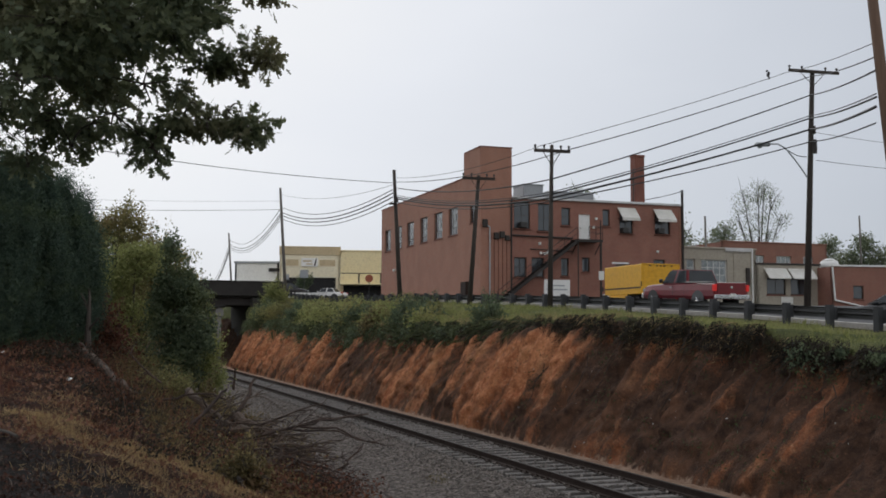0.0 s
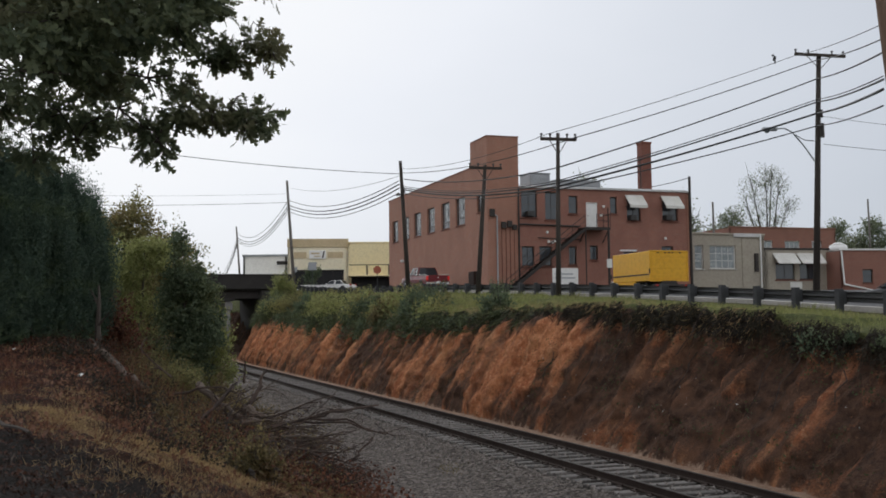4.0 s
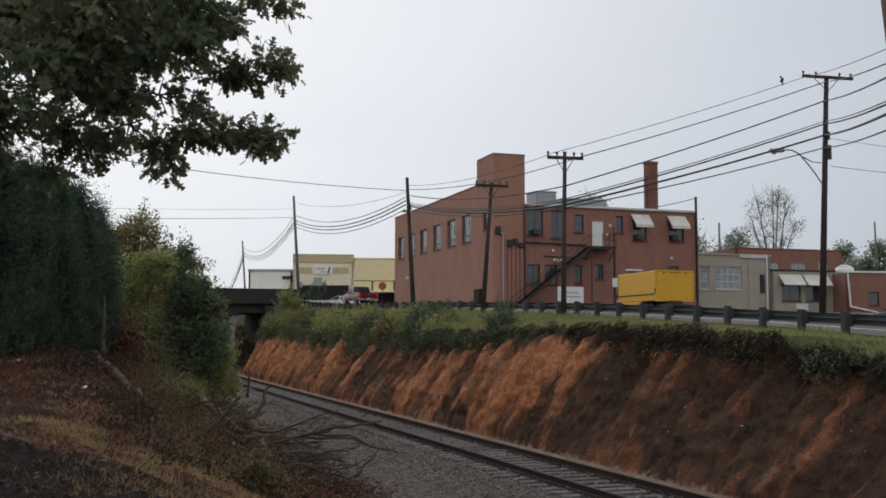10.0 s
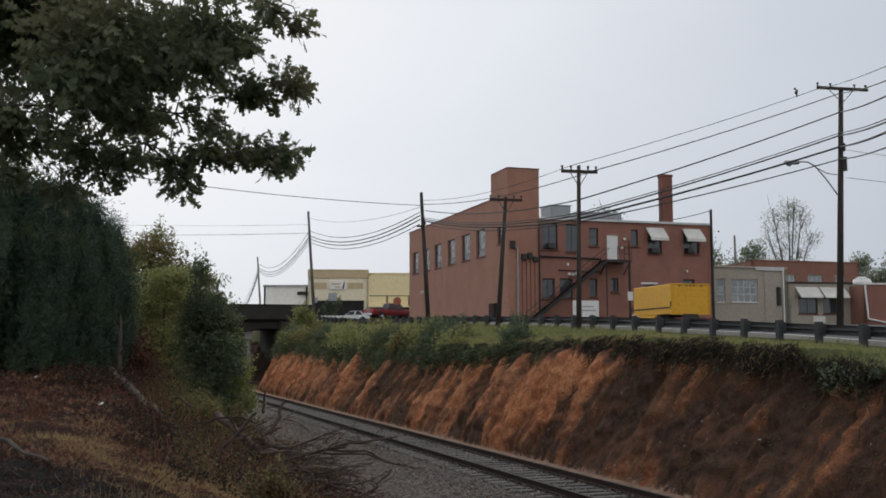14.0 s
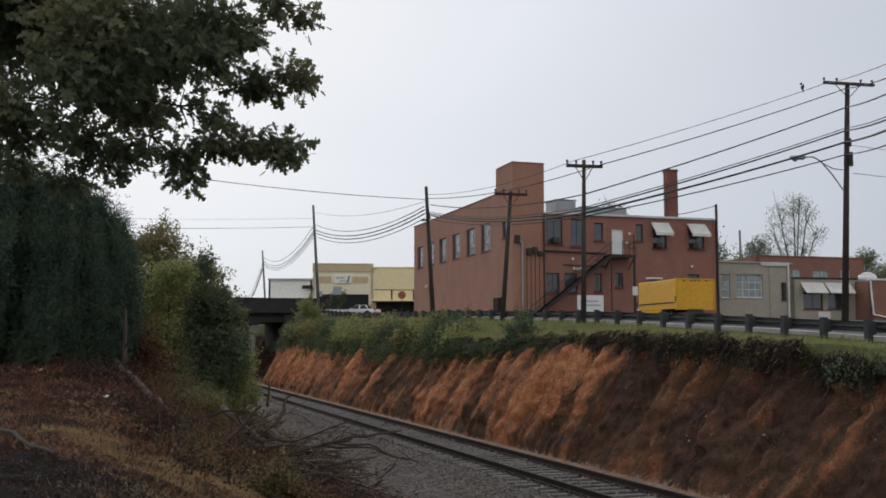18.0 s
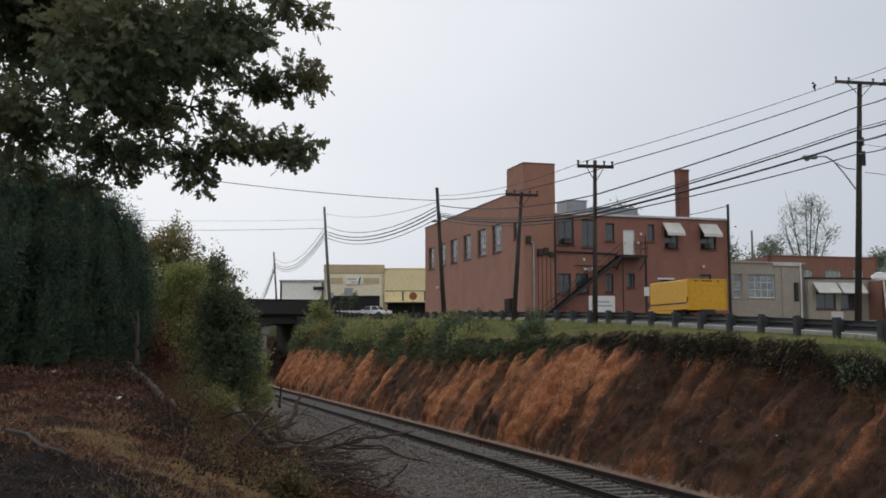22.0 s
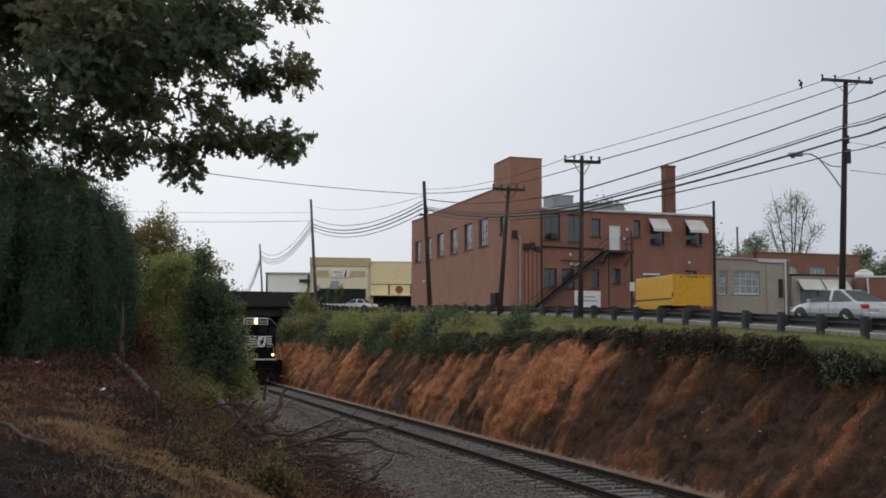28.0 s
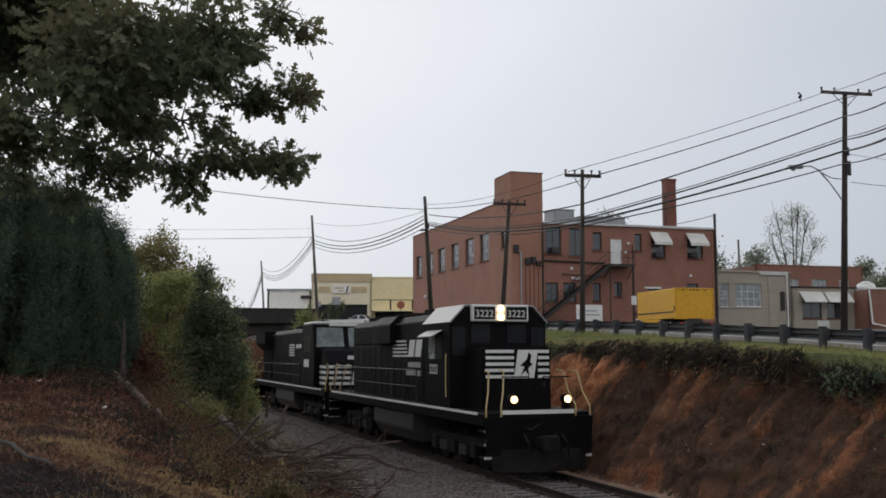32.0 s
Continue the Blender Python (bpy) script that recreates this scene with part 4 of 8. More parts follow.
    for v in tower.data.vertices:
        if v.co.z < 17.0 - zb:
            v.co.z = 15.172 - zb
    part("tower_coping", boxes((-0.05, 2.69, -0.05, 3.6, 17.212 - zb, 17.29 - zb), bevel=0.01), "brick_dark", b, m=inv @ wf)
    inner = [C + e1 * 2.64 + e2 * 0.42, C + e1 * 2.64 + e2 * 3.72, C + e1 * 0.42 + e2 * 3.72, C + e1 * 0.42 + e2 * 0.42]
    t2 = flat_roof(b, base, [Vector((p.x, p.y)) for p in inner], 15.17, "brick", "stair_tower_base")
    for v in t2.data.vertices:
        if v.co.z < 15.0 - zb:
            v.co.z = 13.0 - zb
    # chimney behind the front edge
    part("chimney", boxes((14.0, 14.86, 0.6, 1.45, 12.9 - zb, 17.3 - zb), bevel=0.02), "brick_dark", b, "square brick chimney", inv @ wf)
    part("chimney_cap", boxes((13.95, 14.91, 0.55, 1.5, 17.302 - zb, 17.5 - zb), bevel=0.03), "brick_dark", b, m=inv @ wf)
    part("chimney_pipe", tubes(((13.78, 0.55, 13.3 - zb), (13.78, 0.55, 16.3 - zb), 0.04)), "steel_dark", b, m=inv @ wf)
    # awnings of ribbed sheet
    for x0, x1 in ((12.0, 13.6), (15.3, 17.0)):
        bm = prism([(0.0, 12.92 - zb), (-0.85, 12.02 - zb), (-0.85, 11.8 - zb), (-0.82, 11.8 - zb), (-0.82, 11.98 - zb), (0.0, 12.84 - zb)], x0, x1)
        a = part("awning", bm, "awning", b, "faded white metal awning", inv @ wf)
        for k in range(7):
            x = x0 + (x1 - x0) * (k + 0.5) / 7
            part("rib", tubes(((x, 0.0, 12.94 - zb), (x, -0.86, 12.03 - zb), 0.025), n=5), "awning", a)
        for x in (x0 + 0.05, x1 - 0.05):
            part("awning_bracket", tubes(((x, 0, 12.0 - zb), (x, -0.8, 12.0 - zb), 0.02)), "steel_dark", a)
    for x, z in ((3.55, 10.97), (15.9, 10.9), (12.6, 10.83)):
        part("air_conditioner", boxes((x - 0.28, x + 0.28, -0.35, 0.25, z - zb, z - zb + 0.42), bevel=0.02), "loco_grey", b, "boxy window air conditioner", inv @ wf)
    # fire escape
    fz = 10.1 - zb
    e = part("fire_escape_platform", boxes((7.75, 10.0, -1.15, 0.04, fz - 0.12, fz), (7.75, 10.0, -1.2, -1.15, fz - 0.2, fz + 0.02)), "steel_dark", b, "black steel fire escape landing", inv @ wf)
    rails = [((x, -1.15, fz), (x, -1.15, fz + 1.05), 0.025) for x in (8.8, 9.4, 10.0)] + [((8.8, -1.15, fz + h), (10.0, -1.15, fz + h), 0.022) for h in (0.55, 1.05)] + [((10.0, -1.15, fz + h), (10.0, 0, fz + h), 0.022) for h in (0.55, 1.05)]
    for seg in rails:
        part("landing_rail", tubes(seg, n=6), "steel_dark", e)
    x1, x0, z1, z0 = 7.8, 1.0, fz, 0.75
    part("stair_stringer", prism([(x1, z1), (x1, z1 - 0.28), (x0, z0 - 0.28), (x0, z0)], -1.15, -1.09, axis="Y"), "steel_dark", e)
    part("stair_stringer", prism([(x1, z1), (x1, z1 - 0.28), (x0, z0 - 0.28), (x0, z0)], -0.3, -0.24, axis="Y"), "steel_dark", e)
    for k in range(24):
        f = (k + 0.5) / 24
        part("stair_tread", boxes((x1 + (x0 - x1) * f - 0.13, x1 + (x0 - x1) * f + 0.13, -1.09, -0.3, z1 + (z0 - z1) * f - 0.03, z1 + (z0 - z1) * f)), "steel_dark", e)
    segs = [((x1, -1.12, z1 + 0.95), (x0, -1.12, z0 + 0.95), 0.03), ((x1, -1.12, z1 + 0.5), (x0, -1.12, z0 + 0.5), 0.02)]
    segs += [((x1 + (x0 - x1) * f, -1.12, z1 + (z0 - z1) * f), (x1 + (x0 - x1) * f, -1.12, z1 + (z0 - z1) * f + 0.95), 0.022) for f in np.linspace(0, 1, 7)]
    part("stair_rail", tubes(*segs, n=6), "steel_dark", e)
    part("escape_post", tubes(((9.85, -1.1, -0.5), (9.85, -1.1, fz), 0.1), ((7.85, -1.1, -0.5), (7.85, -1.1, fz), 0.05), ((9.85, -1.1, fz), (9.85, -1.1, fz + 1.6), 0.05)), "steel_dark", e)
    for x in (9.9, 7.85):
        part("escape_brace", tubes(((x, -1.1, fz - 0.1), (x, 0, fz - 1.1), 0.04)), "steel_dark", e)
    part("wall_notice", boxes((9.6, 10.05, -1.22, -1.19, 6.9 - zb, 7.6 - zb)), "paper", b, "pale notice board on the stair post", inv @ wf)
    # pipes and boxes on the brick
    part("horizontal_pipe", tubes(((2.7, -0.06, 10.35 - zb), (7.9, -0.06, 10.25 - zb), 0.07), ((4.2, -0.06, 9.3 - zb), (8.0, -0.06, 9.2 - zb), 0.04)), "steel_dark", b, m=inv @ wf)
    part("downpipe", tubes(((0.75, -0.1, 0.5), (0.75, -0.1, 10.9 - zb), 0.06), ((0.75, -0.1, 10.9 - zb), (0.2, -0.1, 11.3 - zb), 0.06)), "hvac", b, "pale conduit", inv @ wf)
    part("downpipe", tubes(((2.58, -0.08, 0.5), (2.58, -0.08, 13.2 - zb), 0.07)), "steel_dark", b, m=inv @ wf)
    part("downpipe", tubes(((lens[1] - 0.05, -0.1, 0.3), (lens[1] - 0.05, -0.1, 14.6 - zb), 0.11)), "steel_dark", b, m=inv @ wf)
    for x in (1.15, 1.5, 1.85, 2.2):
        part("conduit", tubes(((x, -0.05, 1.0), (x, -0.05, 10.1 - zb), 0.035)), "brick_dark", b, m=inv @ wf)
    for d in ((0.15, 0.55, -0.2, 0, 10.9, 11.5), (1.1, 1.5, -0.22, 0, 10.0, 10.5), (1.6, 2.0, -0.2, 0, 10.1, 10.6), (2.05, 2.4, -0.2, 0, 9.9, 10.3)):
        part("meter_box", boxes((d[0], d[1], d[2], d[3], d[4] - zb, d[5] - zb), bevel=0.02), "steel_dark", b, m=inv @ wf)
    part("wall_lamp", boxes((4.9, 5.2, -0.25, 0, 8.6 - zb, 8.85 - zb), bevel=0.03), "white_paint", b, "small white wall lamp", inv @ wl)
    part("utility_cabinet", boxes((24.6, 25.8, -0.35, 0, 0.6, 2.55), bevel=0.03), "rail", b, "rusty steel cabinet at the wall's foot", inv @ wl)
    for x, z in ((5.0, 9.75), (5.1, 9.0), (5.4, 8.95), (5.65, 9.05), (15.6, 9.4), (9.75, 11.2), (10.0, 11.9)):
        part("wall_fixture", boxes((x - 0.09, x + 0.09, -0.16, 0, z - zb - 0.1, z - zb + 0.1), bevel=0.02), "paper", b, m=inv @ wf)
    # rooftop plant
    for x0, x1, y0, z0, z1, n in ((5.2, 7.0, 3.6, 13.05, 14.95, 5), (8.0, 12.2, 4.6, 13.05, 14.6, 6)):
        h = put(thing("rooftop_unit", None, "grey metal rooftop cooling unit on the flat roof", "air handler"), wf @ pose(x0, y0, z0 - zb))
        part("casing", boxes((0, x1 - x0, 0, 2.2, 0.15, z1 - z0), bevel=0.04), "hvac", h)
        part("lid", boxes((-0.05, x1 - x0 + 0.05, -0.05, 2.25, z1 - z0 + 0.002, z1 - z0 + 0.08)), "hvac", h)
        part("skid", boxes((0.1, x1 - x0 - 0.1, 0.1, 0.25, 0, 0.148), (0.1, x1 - x0 - 0.1, 1.95, 2.1, 0, 0.148)), "steel_dark", h)
        for k in range(n):
            part("louvre", boxes((0.2, x1 - x0 - 0.2, -0.03, 0.0, 0.35 + k * (z1 - z0 - 0.6) / n, 0.42 + k * (z1 - z0 - 0.6) / n)), "hvac", h)
    # board leaning before the wall
    s = put(thing("yard_sign", None, "white painted sign board on posts before brick wall", "sign"), wf @ pose(3.95, -3.2, 0.7))
    part("board", boxes((0, 2.15, 0, 0.05, 0.55, 1.85), bevel=0.01), "white_paint", s)
    part("post", boxes((0.2, 0.3, 0.051, 0.15, 0, 1.7)), "post", s)
    part("post", boxes((1.85, 1.95, 0.051, 0.15, 0, 1.7)), "post", s)
    for z, w in ((1.35, 1.5), (1.05, 1.7)):
        part("lettering_bar", boxes((0.2, 0.2 + w, -0.006, 0.0, z, z + 0.1)), "hvac", s)


build_mill()


def plain_house(name, label, p0, p1, depth, zb, zt, material, holes=(), coping="coping", win=None, category="building"):
    """A flat-roofed block: front with openings from p0 to p1, sides, back, roof, coping. Returns the thing, its base and the front's frame."""
    p0, p1 = Vector(p0), Vector(p1)
    base = pose(p0.x, p0.y, zb)
    inv = base.inverted()
    b = thing(name, base, label, category)
    n = Vector((-(p1 - p0).y, (p1 - p0).x)).normalized() * depth
    wf = wall_m(p0, p1, zb)
    ln = (p1 - p0).length
    hs = [(h[0], h[1], h[2] - zb, h[3] - zb) for h in holes]
    part("front_wall", wall_bm(ln, zt - zb, 0.3, hs), material, b, m=inv @ wf)
    for a, c in ((p1, p1 + n), (p1 + n, p0 + n), (p0 + n, p0)):
        part("side_wall", wall_bm((c - a).length, zt - zb - 0.02, 0.25), material, b, m=inv @ wall_m(a, c, zb))
    u = (p1 - p0).normalized() * 0.28
    v = n.normalized() * 0.32
    flat_roof(b, base, [p0 + u + v, p1 - u + v, p1 - u + n - v, p0 + u + n - v], zt - 0.25)
    part("roof_edge", boxes((-0.06, ln + 0.06, -0.1, 0.36, zt - zb + 0.002, zt - zb + 0.16), bevel=0.02), coping, b, m=inv @ wf)
    for h, w in zip(hs, win or [{}] * len(hs)):
        window(b, base, wf, *h, **w)
    return b, base, wf


# grey block workshop beside the mill
bl, base, wf = plain_house("block_workshop", "grey painted block workshop with wide pale window", (22.75, 86.4), (30.0, 88.9), 14, 4.2, 9.98, "grey_block",
                           [(0.5, 1.35, 7.0, 9.05), (2.0, 4.65, 7.05, 9.05)], "grey_block", [dict(cols=1, rows=3, pane="pale_glass"), dict(cols=4, rows=3, pane="pale_glass")])
part("downpipe", tubes(((7.2, -0.12, 0.4), (7.2, -0.12, 5.9), 0.07)), "white_paint", bl, "white downpipe", base.inverted() @ wf)
part("pilaster", boxes((5.3, 5.6, -0.06, 0, 0.3, 5.5)), "grey_block", bl, m=base.inverted() @ wf)
part("roof_flashing", boxes((4.4, 7.3, -0.14, -0.102, 5.62, 5.92)), "coping", bl, m=base.inverted() @ wf)
part("meter_box", boxes((6.55, 6.9, -0.2, 0, 2.6, 4.2), bevel=0.02), "steel_dark", bl, m=base.inverted() @ wf)
# low block shop with two sheet awnings
bl, base, wf = plain_house("block_shop", "low grey block shop with sloping sheet awnings", (30.05, 88.9), (36.3, 90.4), 12, 3.9, 8.75, "grey_block",
                           [(1.0, 2.9, 6.1, 7.6), (3.4, 5.4, 6.1, 7.6)], "steel_dark", [dict(cols=2, rows=1, trim="steel_dark")] * 2)
for x0, x1 in ((0.75, 2.95), (3.15, 5.6)):
    bm = prism([(0.0, 8.45 - 3.9), (-0.9, 7.55 - 3.9), (-0.9, 7.47 - 3.9), (0.0, 8.37 - 3.9)], x0, x1)
    aw = part("awning", bm, "awning", bl, "faded ribbed sheet awning", base.inverted() @ wf)
    for k in range(9):
        x = x0 + (x1 - x0) * (k + 0.5) / 9
        part("rib", tubes(((x, 0.0, 8.47 - 3.9), (x, -0.91, 7.56 - 3.9), 0.02), n=5), "awning", aw)
part("wall_vent", boxes((2.4, 3.6, -0.05, 0, 1.4, 2.0), bevel=0.02), "paper", bl, "pale boarded panel", base.inverted() @ wf)
# small brick shop with white trim
bl, base, wf = plain_house("brick_shop", "small red brick shop with white roof trim", (36.4, 88.0), (52.0, 90.5), 10, 3.6, 8.55, "brick_far",
                           [(2.0, 3.0, 5.7, 6.9), (5.6, 6.5, 5.6, 7.3), (9.0, 10.2, 5.6, 7.2)], "white_paint", [dict(cols=1, rows=2, trim="steel_dark")] * 3)
part("trim_board", tubes(((0.0, -0.08, 4.9), (0.2, -0.08, 2.0), 0.08), ((0.2, -0.08, 2.0), (4.2, -0.08, 1.2), 0.08), ((4.2, -0.08, 1.2), (4.3, -0.08, 0.0), 0.08)), "white_paint", bl, "white slanting gutter pipe", base.inverted() @ wf)
t = put(thing("roof_vent", None, "rounded white roof ventilator on brick shop", "vent"), wf @ pose(1.6, 3.0, 8.3 - 3.6))
part("hood", tubes(((0, 0, 0.35), (0, 0, 0.9), 0.9, 0.75), ((0, 0, 0.9), (0, 0, 1.15), 0.75, 0.3), n=16), "white_paint", t, smooth=True)
part("neck", tubes(((0, 0, 0), (0, 0, 0.35), 0.6), n=12), "hvac", t)
# long brick block further back
plain_house("brick_warehouse", "long red brick warehouse beyond the shops", (41.0, 134.9), (57.2, 139.9), 18, 5.0, 14.7, "brick_far",
            [(4.3, 6.6, 12.0, 13.0), (8.6, 11.0, 12.0, 13.0), (13.0, 14.6, 12.0, 13.0)], "brick_far", [dict(cols=3, rows=1, pane="pale_glass")] * 3)
# shops over the cross street
bl, base, wf = plain_house("cream_shop", "cream stucco shop with tan panels and dark shopfront", (-17.45, 131.1), (-9.75, 131.9), 16, 6.0, 13.3, "cream",
                           [(0.6, 7.2, 6.5, 9.45)], "tan", [dict(cols=5, rows=1, trim="steel_dark", pane="dark_open", sill=False, deep=0.2)])
iv = base.inverted() @ wf
part("fascia_band", boxes((-0.05, 7.8, -0.12, 0, 6.35, 7.28), bevel=0.02), "tan", bl, "tan band below the roof edge", iv)
for x0, x1 in ((0.8, 2.4), (5.1, 7.1)):
    part("tan_panel", boxes((x0, x1, -0.05, 0, 4.95, 5.75)), "tan", bl, "flat tan panel", iv)
sg = part("shop_sign", boxes((2.75, 4.9, -0.18, 0, 4.85, 5.95), bevel=0.03), "white_wall", bl, "cream sign box with illegible lettering", iv)
part("sign_bar", boxes((3.0, 4.1, -0.19, -0.181, 5.45, 5.65), (3.4, 4.2, -0.19, -0.181, 5.1, 5.25)), "tan", sg)
part("sign_stroke", prism([(4.35, 4.95), (4.55, 4.95), (4.75, 5.85), (4.6, 5.85)], -0.2, -0.182, axis="Y"), "steel_dark", sg)
bl, base, wf = plain_house("yellow_shop", "pale yellow boarded shop with balcony rail", (-9.7, 131.4), (0.5, 132.1), 14, 6.0, 12.85, "yellow_wall",
                           [(0.4, 6.0, 6.4, 8.5)], "yellow_wall", [dict(cols=4, rows=1, trim="steel_dark", pane="dark_open", sill=False, deep=0.2)])
iv = base.inverted() @ wf
for k in range(14):
    part("siding_board", boxes((0.05, 10.0, -0.03, 0, 2.75 + k * 0.27, 2.99 + k * 0.27)), "yellow_wall", bl, m=iv)
part("canopy", boxes((0, 8, -1.5, 0, 2.5, 2.68), bevel=0.02), "yellow_wall", bl, "shallow shopfront canopy", iv)
part("canopy_rail", tubes(((0.1, -1.4, 3.95), (8, -1.4, 3.95), 0.05), ((2.4, -1.4, 2.68), (2.4, -1.4, 3.95), 0.1), ((5.2, -1.4, 2.68), (5.2, -1.4, 3.95), 0.1), ((5.3, -1.4, 3.95), (6.6, -1.4, 2.75), 0.08)), "steel_dark", bl, m=iv)
bl, base, wf = plain_house("white_shop", "plain white block shop beyond the bridge", (-26.0, 147.3), (-19.7, 147.3), 12, 6.0, 12.35, "white_wall", [(0.8, 5.8, 6.4, 8.9)], "white_wall",
                           [dict(cols=4, rows=1, trim="steel_dark", pane="dark_open", sill=False, deep=0.2)])
iv = base.inverted() @ wf
part("cornice", boxes((-0.1, 6.4, -0.16, -0.101, 6.2, 6.5)), "hvac", bl, m=iv)
part("canopy", boxes((0.2, 6.1, -1.0, 0, 3.0, 3.25), bevel=0.02), "white_paint", bl, m=iv)
part("wall_sign", boxes((4.9, 6.6, -0.5, -0.4, 5.0, 5.5)), "steel_dark", bl, "dark projecting sign", iv)


# ---- utility poles and wires ----
POLES = {}


def utility_pole(key, foot, top, r, material, arm=0.0, arm_drop=0.35, label="dark creosoted wooden utility pole beside the street"):
    foot, top = Vector(foot), Vector(top)
    p = thing("utility_pole", pose(*foot), label, "utility pole", "utility poles")
    d = top - foot
    part("shaft", tubes(((0, 0, -0.8), d, r * 1.2, r * 0.75), n=12), material, p, smooth=True)
    if arm:
        c = d + Vector((0, 0, -arm_drop))
        ax = Vector((math.cos(radians(12)), math.sin(radians(12)), 0))
        bm = bmesh.new()
        mm = Matrix.Translation(c) @ pose(0, -r - 0.04, 0, 0, 0, 12)
        box(bm, -arm, arm, -0.06, 0.06, -0.07, 0.07, m=mm)
        part("crossarm", bm, material, p)
        part("arm_brace", tubes((c + ax * arm * 0.5, c + Vector((0, -0.1, -0.7)), 0.02), (c - ax * arm * 0.5, c + Vector((0, -0.1, -0.7)), 0.02), n=5), "steel_dark", p)
        for f in (-0.95, -0.45, 0.5, 0.95):
            q = c + ax * arm * f + Vector((0, -0.1, 0.07))
            part("insulator", tubes((q, q + Vector((0, 0, 0.12)), 0.035), (q + Vector((0, 0, 0.12)), q + Vector((0, 0, 0.2)), 0.06), n=8), "loco_grey", p)
    POLES[key] = (foot, top)
    return p


def wire(p0, p1, sag, r=0.015, label="black overhead cable strung between utility poles"):
    p0, p1 = Vector(p0), Vector(p1)
    bm = bmesh.new()
    pts = [p0.lerp(p1, f) - Vector((0, 0, sag * 4 * f * (1 - f))) for f in np.linspace(0, 1, 15)]
    rings = []
    side = (p1 - p0).cross(Vector((0, 0, 1))).normalized()
    for p in pts:
        rings.append([bm.verts.new(p + (side * math.cos(a) + Vector((0, 0, math.sin(a)))) * r) for a in (0, 1.257, 2.513, 3.77, 5.027)])
    for a, b in zip(rings, rings[1:]):
        for i in range(5):
            bm.faces.new((a[i], a[(i + 1) % 5], b[(i + 1) % 5], b[i]))
    return tagged(part("overhead_wire", bm, "wire", smooth=True), label, "wire", "overhead wires")


def near(p, f):
    """A place drawn in towards the bank by the share f."""
    return Vector((p[0] * f, p[1] * f, 3.1 + (p[2] - 3.1) * f))


F_M, F_A, F_B, F_E = 0.822, 0.863, 0.797, 0.87
pm = utility_pole("m", near((7.43, 56.2, 3.9), F_M), near((7.58, 56.2, 13.31), F_M), 0.11, "pole", 0.86, 0.31)
pr = utility_pole("r", (19.3, 49.9, 3.6), (19.9, 49.9, 16.05), 0.15, "pole", 1.4, 0.1)
pa = utility_pole("a", near((-1.08, 77.4, 4.7), F_A), near((-1.69, 77.4, 15.1), F_A), 0.14, "pole")
pb = utility_pole("b", near((3.63, 69.9, 4.4), F_B), near((4.34, 69.9, 13.62), F_B), 0.125, "pole", 0.92, 0.2)
pc = utility_pole("c", (-13.37, 106.1, 5.9), (-14.18, 106.1, 17.58), 0.16, "pole_grey", label="grey weathered leaning utility pole near the bridge")
pd = utility_pole("d", (-28.85, 162.3, 6.0), (-29.74, 162.3, 17.96), 0.16, "pole_grey", label="distant grey utility pole beyond the bridge")
pe = utility_pole("e", near((14.9, 30.0, 2.9), F_E), near((13.65, 30.0, 15.5), F_E), 0.16, "pole_brown", label="brown leaning utility pole at the street's edge")
pf = utility_pole("f", (36.0, 124.9, 6.0), (35.9, 124.9, 17.0), 0.16, "pole_grey", label="distant utility pole behind the workshop")
pg = utility_pole("g", (66.5, 149.8, 6.0), (66.3, 149.8, 20.0), 0.16, "pole_grey", label="distant utility pole behind the shops")
# gear on the poles
part("cable_bracket", boxes((-0.95, -0.35, -0.3, -0.2, 7.7, 7.85), bevel=0.02), "steel_dark", pa, m=Matrix.Scale(F_A, 4))
part("service_drop", tubes(((-0.5, -0.2, 8.6), (-0.35, -0.25, 7.9), 0.12), n=8), "steel_dark", pa, m=Matrix.Scale(F_A, 4))
part("service_drop", tubes(((-0.45, -0.2, 7.4), (-0.4, -0.2, 7.0), 0.1), n=8), "steel_dark", pa, m=Matrix.Scale(F_A, 4))
part("service_drop", tubes(((0.55, -0.25, 8.9), (0.55, -0.25, 8.2), 0.1), n=8), "steel_dark", pr)
part("service_drop", tubes(((0.55, -0.2, 9.6), (0.55, -0.2, 9.2), 0.07), n=8), "steel_dark", pr)
arm = [(0.2, 0, 7.25), (-0.1, -0.05, 7.68), (-0.39, -0.1, 8.06), (-0.93, -0.2, 8.66), (-1.34, -0.3, 8.85), (-1.8, -0.35, 8.84)]
lamp = part("lamp_arm", bent(arm, 0.035), "hvac", pr, "curved metal street lamp arm", pose(0, 0, -0.2))
part("lamp_stay", bent([(0.22, 0, 8.26), (-0.3, -0.1, 8.3), (-0.8, -0.18, 8.55)], 0.022), "steel_dark", lamp)
bm = boxes((-2.5, -1.75, -0.5, -0.2, 8.72, 8.9), bevel=0.05)
part("lamp_head", bm, "hvac", lamp, "grey cobra-head lamp")
part("lamp_glass", tubes(((-2.25, -0.35, 8.63), (-2.25, -0.35, 8.72), 0.09, 0.14), n=10), "pale_glass", lamp)

